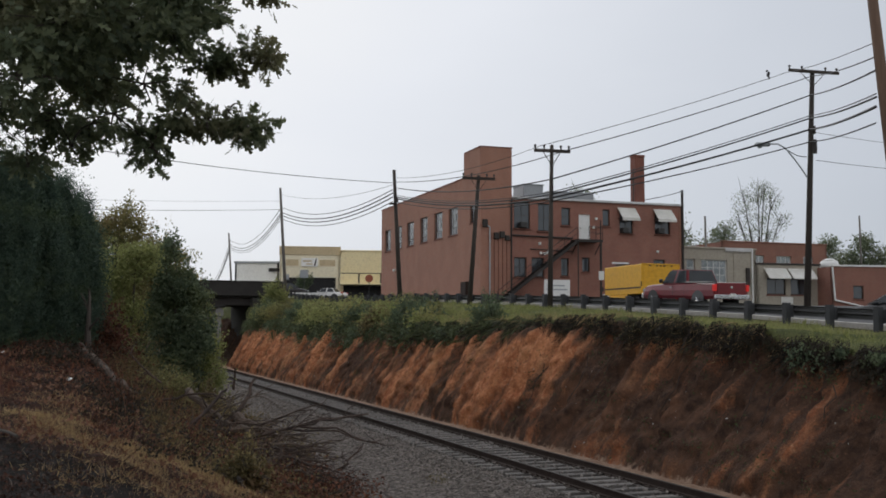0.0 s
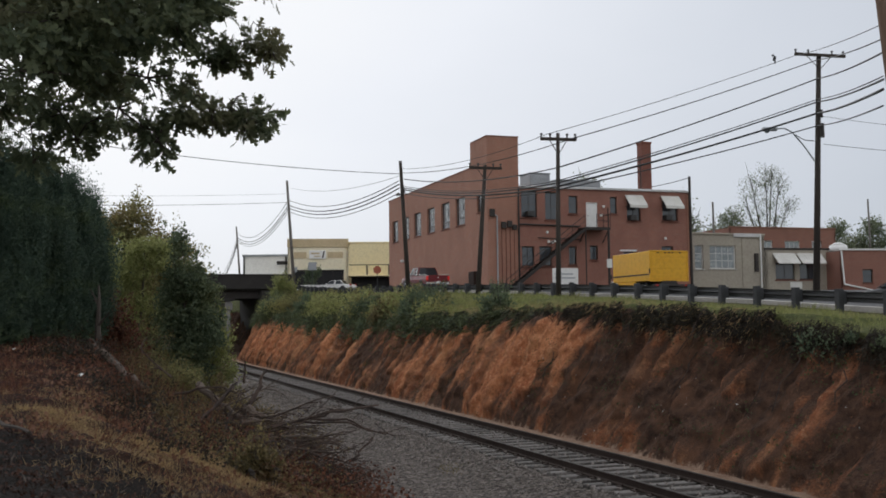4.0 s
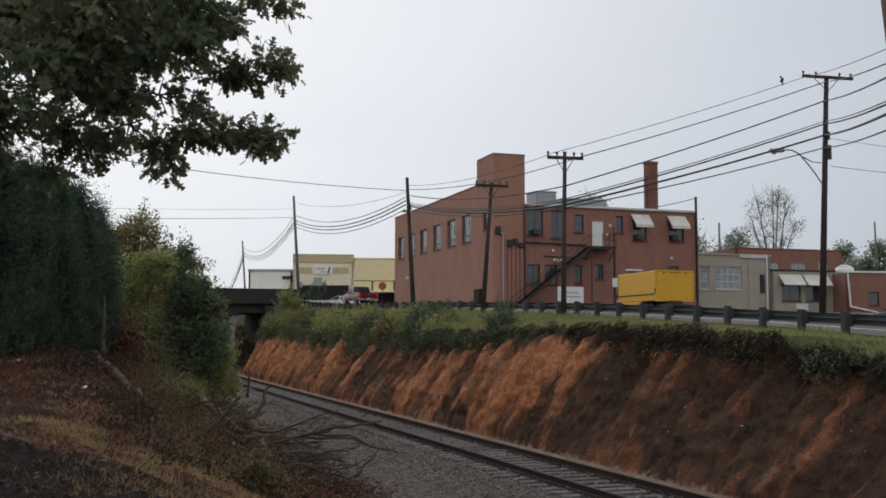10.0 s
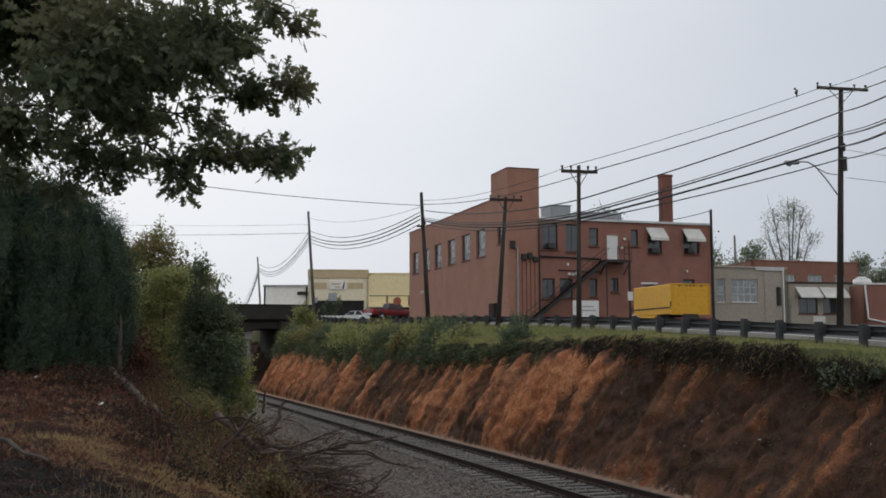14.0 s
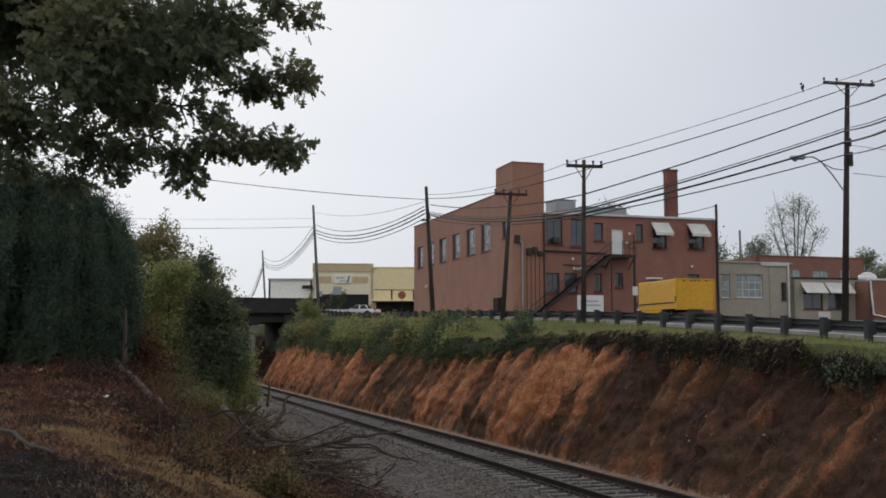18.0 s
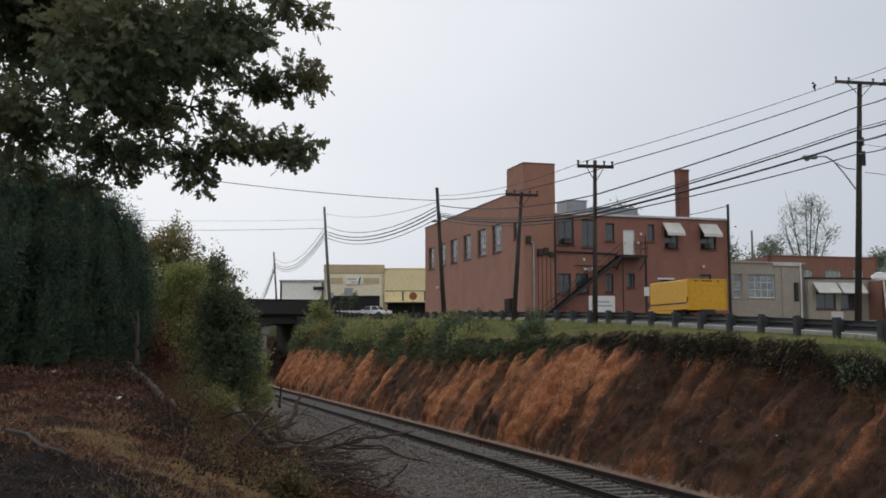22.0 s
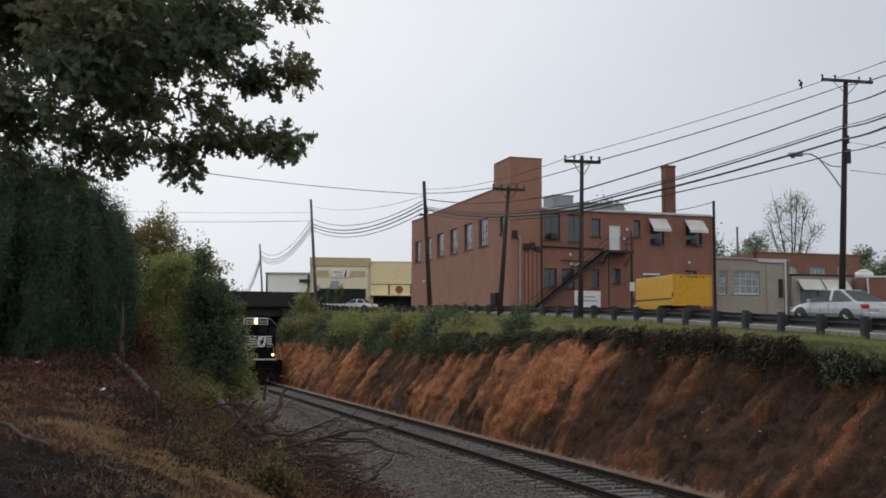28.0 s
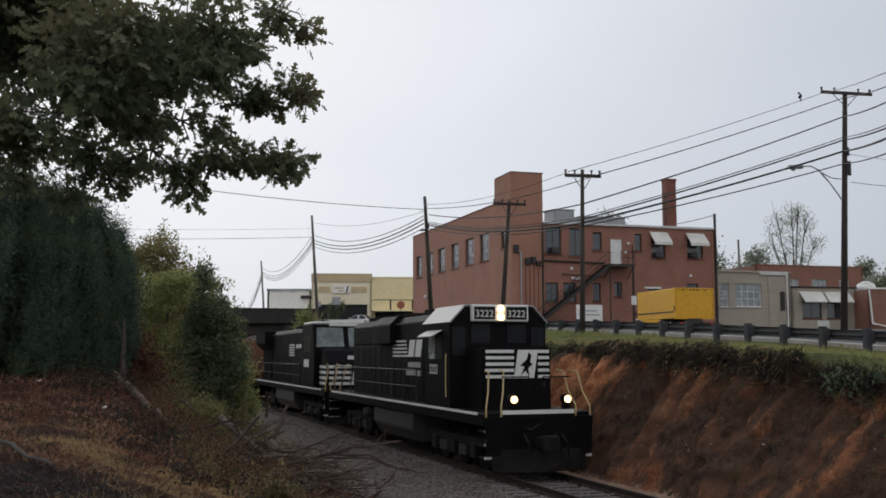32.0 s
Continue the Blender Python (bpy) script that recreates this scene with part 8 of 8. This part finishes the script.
# ---- dead wood, brush and litter on the near bank ----
def limb(start, way, length, r, seed, bend=0.25, sub=3, droop=0.0, twig=0.5):
    """One dead branch with side twigs, as a bent tapering pipe."""
    rr = random.Random(seed)
    bm = bmesh.new()

    def grow(p, d, ln, rad, depth):
        n = max(4, int(ln / 0.3))
        pts, d = [Vector(p)], Vector(d).normalized()
        for k in range(n):
            d = (d + Vector((rr.uniform(-1, 1), rr.uniform(-1, 1), rr.uniform(-1, 1) - droop)) * bend * 0.5).normalized()
            pts.append(pts[-1] + d * ln / n)
        for k in range(n):
            tube(bm, pts[k], pts[k + 1], rad * (1 - k / n * 0.8), rad * (1 - (k + 1) / n * 0.8), 6 if depth == 0 else 4, caps=False)
        if depth < 2:
            for k in range(sub + depth):
                i = rr.randrange(n // 3, n)
                side = (d + Vector((rr.uniform(-1, 1), rr.uniform(-1, 1), rr.uniform(-0.5, 0.5)))).normalized()
                grow(pts[i], side, ln * rr.uniform(twig * 0.5, twig), rad * 0.45, depth + 1)

    grow(start, way, length, r, 0)
    return bm


def lay(q, s, lift=0.05):
    return Vector((q, s, ground_z(q, s) + lift))


def crook(pts, r, seed, twigs=5):
    """A branch through the points, thinning out, with a few crooked twigs."""
    rr = random.Random(seed)
    bm = bmesh.new()
    pts = [Vector(p) for p in pts]
    fine = []
    for a, b in zip(pts, pts[1:]):
        for k in range(3):
            fine.append(a.lerp(b, k / 3) + Vector((rr.gauss(0, 1), rr.gauss(0, 1), rr.gauss(0, 1))) * (r * 0.25 + 0.012))
    fine.append(pts[-1])
    n = len(fine)
    sweep(bm, fine, [r * (1 - 0.65 * k / n) * rr.uniform(0.88, 1.08) for k in range(n)], 8 if r > 0.05 else 6)
    for k in range(twigs):
        p = fine[rr.randrange(1, n)]
        d = Vector((rr.uniform(-1, 1), rr.uniform(-1, 1), rr.uniform(-0.2, 1))).normalized()
        for _ in range(3):
            e = p + (d + Vector((rr.gauss(0, 0.3), rr.gauss(0, 0.3), rr.gauss(0, 0.3)))) * rr.uniform(0.08, 0.2)
            tube(bm, p, e, 0.009, 0.006, 4)
            p = e
    return bm


rb = random.Random(5)
# brush heap at the bank's foot
for i in range(210):
    a, d = rb.uniform(0, 6.283), abs(rb.gauss(0, 0.8))
    q, s = 4.3 + 0.85 * d * math.cos(a), 22.0 + 2.3 * d * math.sin(a)
    way = Vector((rb.uniform(-0.7, 1.0), rb.uniform(-1, 0.7), rb.uniform(-0.25, 0.25)))
    ob = part("dead_branch", limb(lay(q, s, rb.uniform(0.02, 0.8) * max(0.15, 1 - d * 0.55)), way, rb.uniform(0.7, 1.9), rb.uniform(0.011, 0.028), i, 0.5, 2, 0.3), "dead_wood" if i % 3 else "grey_wood", m=K)
    tagged(ob, "bare dead branch in a tangled brush heap", "branch", "brush heap on the bank")
for i in range(84):
    a, d = rb.uniform(0, 6.283), abs(rb.gauss(0, 0.8))
    q, s = 3.7 + 0.7 * d * math.cos(a), 25.6 + 1.8 * d * math.sin(a)
    way = Vector((rb.uniform(-0.5, 1.0), rb.uniform(-1, 0.6), rb.uniform(-0.2, 0.4)))
    ob = part("dead_branch", limb(lay(q, s, rb.uniform(0.02, 0.7) * max(0.15, 1 - d * 0.5)), way, rb.uniform(0.7, 1.9), rb.uniform(0.012, 0.03), 600 + i, 0.55, 2, 0.3), "dead_wood" if i % 6 else "grey_wood", m=K)
    tagged(ob, "bare dead branch in a tangled brush heap", "branch", "brush heap on the bank")
for i in range(9):
    q, s = 4.0 + rb.gauss(0, 0.6), 23.0 + rb.gauss(0, 1.8)
    way = Vector((rb.uniform(-0.4, 1.0), rb.uniform(-1, 0.2), rb.uniform(-0.1, 0.25)))
    ob = part("dead_branch", limb(lay(q, s, rb.uniform(0.3, 0.9)), way, rb.uniform(1.2, 1.9), rb.uniform(0.024, 0.04), 800 + i, 0.35, 4, 0.15, 0.4), "dead_wood" if i % 3 else "grey_wood", m=K)
    tagged(ob, "thick crooked branch on the brush heap", "branch", "brush heap on the bank")
LOGS = (
    (((-5.81, 26.50, 1.26), (-5.29, 25.80, 0.98), (-4.85, 25.40, 0.73), (-4.44, 25.00, 0.53)), 0.110, "grey_wood"),
    (((-4.52, 25.60, 0.68), (-4.19, 25.30, 0.57), (-3.85, 25.00, 0.43)), 0.160, "grey_wood"),
    (((-9.69, 30.00, 2.33), (-9.04, 28.70, 2.04), (-7.90, 26.40, 1.75), (-7.23, 25.20, 1.54), (-6.63, 24.30, 1.31)), 0.135, "grey_wood"),
    (((-9.14, 29.20, 2.09), (-8.36, 27.80, 1.91), (-7.73, 26.40, 1.73), (-7.22, 25.20, 1.50)), 0.060, "grey_wood"),
    (((-6.88, 15.60, 1.66), (-6.16, 14.90, 1.58), (-5.26, 13.80, 1.48)), 0.045, "bark"))
for i, (pts, r, stuff) in enumerate(LOGS):
    tagged(part("fallen_log", crook([Vector(p) + Vector((0, 0, r * 0.9 + 0.12)) for p in pts], r, 90 + i, 0), stuff), "weathered fallen limb lying on the bank", "log")
BRANCHES = (
    (((-4.04, 23.0, 0.6), (-3.43, 23.0, 0.67), (-2.53, 23.0, 0.9), (-1.87, 23.0, 1.07), (-1.03, 23.0, 1.17)), 0.034, "dead_wood"),
    (((-2.53, 23.0, 0.9), (-1.77, 23.0, 0.85), (-1.28, 23.0, 0.63), (-0.68, 23.0, 0.48)), 0.024, "dead_wood"),
    (((-3.49, 21.5, 0.51), (-3.25, 21.5, 0.3), (-3.01, 21.5, 0.09)), 0.028, "grey_wood"),
    (((-3.8, 22.2, 0.62), (-3.29, 22.4, 0.59), (-2.56, 22.4, 0.56), (-1.9, 22.3, 0.4)), 0.026, "grey_wood"),
    (((-6.1, 25.0, 1.32), (-5.5, 25.0, 1.46), (-4.9, 25.0, 1.46), (-4.4, 25.0, 1.3)), 0.03, "dead_wood"),
    (((-4.22, 24.0, 0.77), (-3.95, 24.0, 0.68), (-3.74, 24.0, 0.59)), 0.1, "grey_wood"),
    (((-7.0, 40.0, 0.6), (-7.02, 40.0, 1.1), (-6.98, 40.0, 1.5)), 0.05, "dead_wood"),
    (((-5.9, 24.2, 0.75), (-5.3, 24.0, 0.9), (-4.6, 23.6, 0.7), (-4.0, 23.2, 0.5)), 0.03, "grey_wood"),
    (((-5.07, 22.50, 0.65), (-4.53, 23.30, 1.44), (-4.28, 23.50, 1.68)), 0.045, "dead_wood"),
    (((-4.59, 26.00, 0.54), (-4.31, 26.70, 1.35), (-4.17, 27.00, 1.77)), 0.060, "dead_wood"),
    (((-4.10, 23.50, 0.47), (-2.21, 24.00, 0.94), (-1.13, 24.50, 1.04)), 0.034, "dead_wood"),
    (((-2.90, 23.60, 0.74), (-1.80, 23.60, 0.72), (-0.89, 23.60, 0.44)), 0.026, "dead_wood"),
    (((-1.58, 22.40, -0.01), (-1.45, 22.50, 0.22), (-1.16, 22.60, 0.50)), 0.030, "dead_wood"),
    (((-3.78, 22.60, 0.50), (-3.60, 22.20, 0.20), (-3.41, 21.80, -0.14)), 0.035, "grey_wood"),
    (((-3.58, 22.40, 0.45), (-3.05, 22.00, 0.14), (-2.70, 21.60, -0.19)), 0.035, "grey_wood"),
    (((-3.58, 23.00, 0.53), (-2.77, 22.60, 0.43), (-2.05, 22.20, 0.20)), 0.035, "dead_wood"))
for i, (pts, r, stuff) in enumerate(BRANCHES):
    tagged(part("dead_branch", crook(pts, r * 1.25, 95 + i, 6), stuff), "crooked bare branch on the brush heap", "branch", "brush heap on the bank")
# a charred-looking snag before the bushes
ob = part("tree_snag", limb(lay(0.75, 31.6, -0.2), (0.03, 0.1, 1), 2.2, 0.13, 301, 0.2, 2, 0, 0.3), "bark", m=K)
tagged(ob, "dark broken snag standing before the bushes", "snag")
# twigs strewn on the slope
tw = []
for i in range(240):
    q, s = rng.uniform(-5, 4.5), rng.uniform(9, 33)
    tw.append((q, s, ground_z(q, s) + 0.02))
tagged(add_ob("strewn_twigs", leaves("strewn_twigs", tw, 0.32, "scale", frames(240, 0.25), 0.22), "grey_wood", m=K), "dry twigs strewn over the bank", "twigs", kind="stuff")


def scrub(name, label, spots, n, spread, size, leaf, m=K):
    p = []
    for q, s, r, h in spots:
        g = rng.normal(size=(n, 3)) * np.array([r, r, h * 0.35])
        zz = ground_z(q, s)
        p.append(np.column_stack([q + g[:, 0], s + g[:, 1], zz + np.abs(g[:, 2])]))
    return tagged(add_ob(name, leaves(name, np.concatenate(p), size), leaf, m=m), label, "weeds", kind="stuff")


spots = [(rng.uniform(1.4, 5.0), rng.uniform(25, 46), rng.uniform(0.25, 0.5), rng.uniform(0.5, 1.2)) for _ in range(64)]
spots += [(rng.uniform(4.2, 6.0), rng.uniform(26, 40), rng.uniform(0.3, 0.5), rng.uniform(0.6, 1.3)) for _ in range(34)]
scrub("olive_scrub", "low olive and brown scrub on the bank's edge", spots, 300, 0.3, 0.06, "dull_scrub")
spots = [(rng.uniform(2.8, 4.8), rng.uniform(16.5, 21), rng.uniform(0.18, 0.35), rng.uniform(0.4, 0.9)) for _ in range(16)]
spots += [(rng.uniform(1.6, 3.6), rng.uniform(16.5, 22), rng.uniform(0.15, 0.3), rng.uniform(0.5, 1.0)) for _ in range(26)]
spots.append((8.07, 21.75, 0.16, 0.4))
scrub("green_weeds", "fresh green weeds beside the gravel", spots, 90, 0.25, 0.05, "dull_scrub")
spots = [(rng.uniform(-5, 1.8), rng.uniform(24, 40), rng.uniform(0.3, 0.6), rng.uniform(0.2, 0.5)) for _ in range(40)]
spots += [(rng.uniform(2.2, 5.6), rng.uniform(17.5, 26), rng.uniform(0.3, 0.55), rng.uniform(0.2, 0.5)) for _ in range(46)]
spots += [(4.3 + rng.normal() * 0.7, 22 + rng.normal() * 1.7, 0.3, 0.4) for _ in range(20)]
# near-black weeds put in as shade below the log and under the heap
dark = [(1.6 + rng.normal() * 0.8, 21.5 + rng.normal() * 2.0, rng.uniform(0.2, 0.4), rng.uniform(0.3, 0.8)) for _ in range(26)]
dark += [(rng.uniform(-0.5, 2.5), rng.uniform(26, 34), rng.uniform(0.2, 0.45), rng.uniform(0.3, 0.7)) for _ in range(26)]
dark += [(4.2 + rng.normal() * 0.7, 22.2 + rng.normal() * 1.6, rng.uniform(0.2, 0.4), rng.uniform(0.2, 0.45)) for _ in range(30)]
scrub("shade_scrub", "near-black weeds whose colour holds the shade of hollow and heap", dark, 130, 0.3, 0.08, "overhang_shade")
scrub("brown_scrub", "dead brown brush below the hedge", spots, 150, 0.3, 0.09, "litter")
# dead stalks standing in the scrub
st = []
for _ in range(2800):
    q, s = rng.uniform(0.8, 5.6), rng.uniform(20, 44)
    st.append((q, s, ground_z(q, s) - 0.03))
blades("dead_stalks", "thin dry stalks standing in the scrub", st, 0.8, "litter", 0.022, 0.22, "stalks")
st, tall = [], []
for _ in range(9000):
    q, s = rng.uniform(1.6, 4.9), rng.uniform(21, 39)
    big = n3(q * 0.9, s * 0.6, 55.0)
    if big < -0.12:
        continue
    st.append((q, s, ground_z(q, s) - 0.03))
    tall.append(0.32 + 0.55 * max(big, 0))
blades("olive_weeds", "tall olive weeds going to seed on the bank", st, np.array(tall), "dull_scrub", 0.06, 0.3, "weeds")
# scraps of paper, and stones on the clay
for i, (q, s, a) in enumerate(((-1.4, 27.9, 20), (0.2, 24.0, 70), (5.3, 36.0, 40))):
    bm = boxes((-0.09, 0.09, -0.035, 0.035, 0, 0.018), bevel=0.004)
    for v in bm.verts:
        v.co.z += 0.05 * math.sin(v.co.x * 9 + i)
    tagged(part("paper_scrap", bm, "paper", m=K @ Matrix.Translation(lay(q, s, 0.04)) @ pose(0, 0, 0, 12, 0, a)), "crumpled white paper scrap on the soil", "litter")
n = 90
s, w = rng.uniform(9, 60, n), rng.uniform(0.02, 0.6, n)
c = np.column_stack([12.35 + 2.16 * w, s, [ground_z(12.6 + 2.16 * b, a) for a, b in zip(s, w)]])
tagged(add_ob("slope_stones", leaves("slope_stones", c, 0.05, "chip"), "concrete", m=K), "small pale stones caught on the clay slope", "stones", kind="stuff")
# bird on the top wire
bird = thing("bird", pose(17.75, 50.15, 15.81), "small dark bird perched on the top wire", "bird")
bm = bmesh.new()
bmesh.ops.create_uvsphere(bm, u_segments=10, v_segments=8, radius=0.11, matrix=pose(0, 0, 0.1, 0, 25, 0) @ Matrix.Diagonal((0.7, 0.7, 1.25, 1)))
part("body", bm, "bird", bird, smooth=True)
bm = bmesh.new()
bmesh.ops.create_uvsphere(bm, u_segments=10, v_segments=8, radius=0.06, matrix=pose(-0.06, 0, 0.26))
part("head", bm, "bird", bird, smooth=True)
part("tail", boxes((0.0, 0.05, -0.03, 0.03, -0.16, 0.02)), "bird", bird)
part("beak", tubes(((-0.11, 0, 0.26), (-0.16, 0, 0.25), 0.015, 0.003), n=5), "bird", bird)

# low olive bushes on the bank's edge
for i, (q, s, r, leaf) in enumerate(((3.3, 35.0, 0.6, "olive_leaf"), (4.0, 32.0, 0.5, "dull_scrub"), (2.5, 36.5, 0.6, "olive_leaf"), (4.7, 34.5, 0.5, "dull_scrub"), (2.8, 30.0, 0.5, "olive_leaf"), (4.7, 29.5, 0.5, "dull_scrub"), (3.0, 17.9, 0.25, "dull_scrub"))):
    bush("low_bush", "low olive bush growing on the bank's edge", K @ pose(q, s, ground_z(q, s)), [(0, 0, 0.5 * r, r, r, 0.9 * r), (0.5 * r, 0.3 * r, 0.9 * r, 0.6 * r, 0.6 * r, 0.7 * r), (-0.5 * r, -0.2 * r, 0.7 * r, 0.6 * r, 0.6 * r, 0.6 * r)], int(150 * r), 30, 0.16, 0.085, leaf, 7, seed=40 + i, shoots=50, reach=0.55)


# ---- what moves ----
def train_at(t):
    """Where the train's front end stands along the track."""
    if t < 27.5:
        return 75.4 + (27.5 - t) * 12.4
    return lerp(t, (27.5, 28, 29, 30, 31, 32), (75.4, 69.1, 58.1, 47.0, 35.1, 23.1))


def drive(t, rows, kind):
    return [lerp(t, [r[0] for r in rows], [r[k] for r in rows]) for k in kind]


def roll(wheel_list, times, dist, radius, sgn=1):
    """Turn wheels by the way run; their poses are in the vehicle's space."""
    for w in wheel_list:
        rest = w.matrix_basis.copy()
        walk(w, [(t, rest @ pose(0, 0, 0, sgn * math.degrees(dist(t) / radius), 0, 0)) for t in times])


def on_road(q, s, turn):
    """A vehicle's pose on the upper street: railway-frame place, heading off the track's way, pitched with the rise."""
    z = road_z(s) + 0.005
    rise = math.degrees(math.atan((road_z(s + 2) - road_z(s - 2)) / 4)) * math.cos(radians(turn))
    return K @ pose(q, s, z) @ pose(0, 0, 0, 0, 0, turn) @ pose(0, 0, 0, rise, 0, 0)


PICKUP_RUN = [(0, 42.3), (0.5, 47.95), (1, 53.6), (1.5, 58.7), (2, 63.0), (2.5, 67.6), (3, 71.9), (3.5, 75.6), (4.5, 82.5), (5.5, 88.2), (6, 90.8), (7, 94.0), (8, 96.4), (9, 97.9), (10, 98.3), (11, 99.2)]
SEDAN_RUN = [(0, -260), (26, 11.5), (27, 23), (28, 34.6), (28.5, 40.2), (29, 46.4), (29.5, 52.3), (30, 57.6), (30.5, 62.8), (31, 67.9), (31.5, 72.9), (32, 77.5)]

DARK_RUN = [(0, 23.4), (0.5, 25.1), (1, 27.0), (1.5, 29.1), (2, 31.0), (2.5, 32.9), (3, 34.8), (3.5, 36.9), (4.5, 41.5), (6, 50), (9, 70), (11, 82), (32, 82)]
SWAY = [(0, -0.1), (3, -0.25), (5.5, -0.15), (8, -0.05), (11, 0.2), (14, 0.3), (17, 0.3), (18, 0.2), (20, -0.05), (23, 0.1), (26, 0.2), (27.5, 0.3), (28.3, 0.0), (29, -0.4), (30, 0.1), (31, 0.6), (31.5, 0.45), (32, 0.6)]


def motions():
    ride = [0, 10, 20, 24, 26, 27, 27.5, 28, 28.5, 29, 29.5, 30, 30.5, 31, 31.5, 32]
    for ob, back in ((LEAD, 0.0), (SECOND, 20.0), (HOPPER, 42.2)):
        walk(ob, [(t, K @ pose(10.8, train_at(t) + back, 0)) for t in ride])
    roll(LEAD_WHEELS + SECOND_WHEELS + HOPPER_WHEELS, [0] + [round(26.4 + 0.05 * k, 3) for k in range(113)], train_at_from, 0.51, -1)
    roll(PICKUP_WHEELS, [round(0.05 * k, 3) for k in range(221)] + [32], lambda t: drive(t, PICKUP_RUN, (1,))[0], 0.4, -1)
    roll(SEDAN_WHEELS, [0] + [round(26.5 + 0.04 * k, 3) for k in range(138)], lambda t: drive(max(t, 26.5), SEDAN_RUN, (1,))[0], 0.33, -1)
    roll(DARK_WHEELS, [round(0.1 * k, 2) for k in range(46)] + [32], lambda t: drive(min(t, 4.5), DARK_RUN, (1,))[0], 0.33, -1)
    rows = [(t, on_road(lane_q(s), s, 2.4)) for t, s in PICKUP_RUN]
    for t, q, s, turn in ((11.5, 27.04, 101.4, -2), (12, 27.96, 104, -18), (12.5, 29.1, 106.6, -34), (13, 30.07, 108.8, -50), (13.5, 31.07, 110.6, -66), (14, 32.08, 111.8, -78), (14.5, 32.64, 112.4, -85), (15.5, 37.5, 112.6, -90), (17, 47.0, 112.6, -90), (20, 66, 112.6, -90), (32, 66, 112.6, -90)):
        rows.append((t, K @ pose(q, s, lerp(s, (98, 108, 115), (road_z(98), 6.4, 6.52))) @ pose(0, 0, 0, 0, 0, turn)))
    walk(PICKUP, rows)
    walk(DARK_SEDAN, [(t, K @ pose(q, 111.5, 6.45 + 0.0016 * (q - 24)) @ pose(0, 0, 0, 0, 0, -90)) for t, q in DARK_RUN])
    # the oak sways in the wind
    walk(OAK, [(t, OAK_AT @ pose(0, 0, 0, 0, a, 0)) for t, a in SWAY])
    walk(SEDAN, [(t, on_road(lane_q(s), s, 2.4)) for t, s in SEDAN_RUN])


def train_at_from(t):
    return (train_at(max(t, 26.4)) - train_at(26.4))


motions()
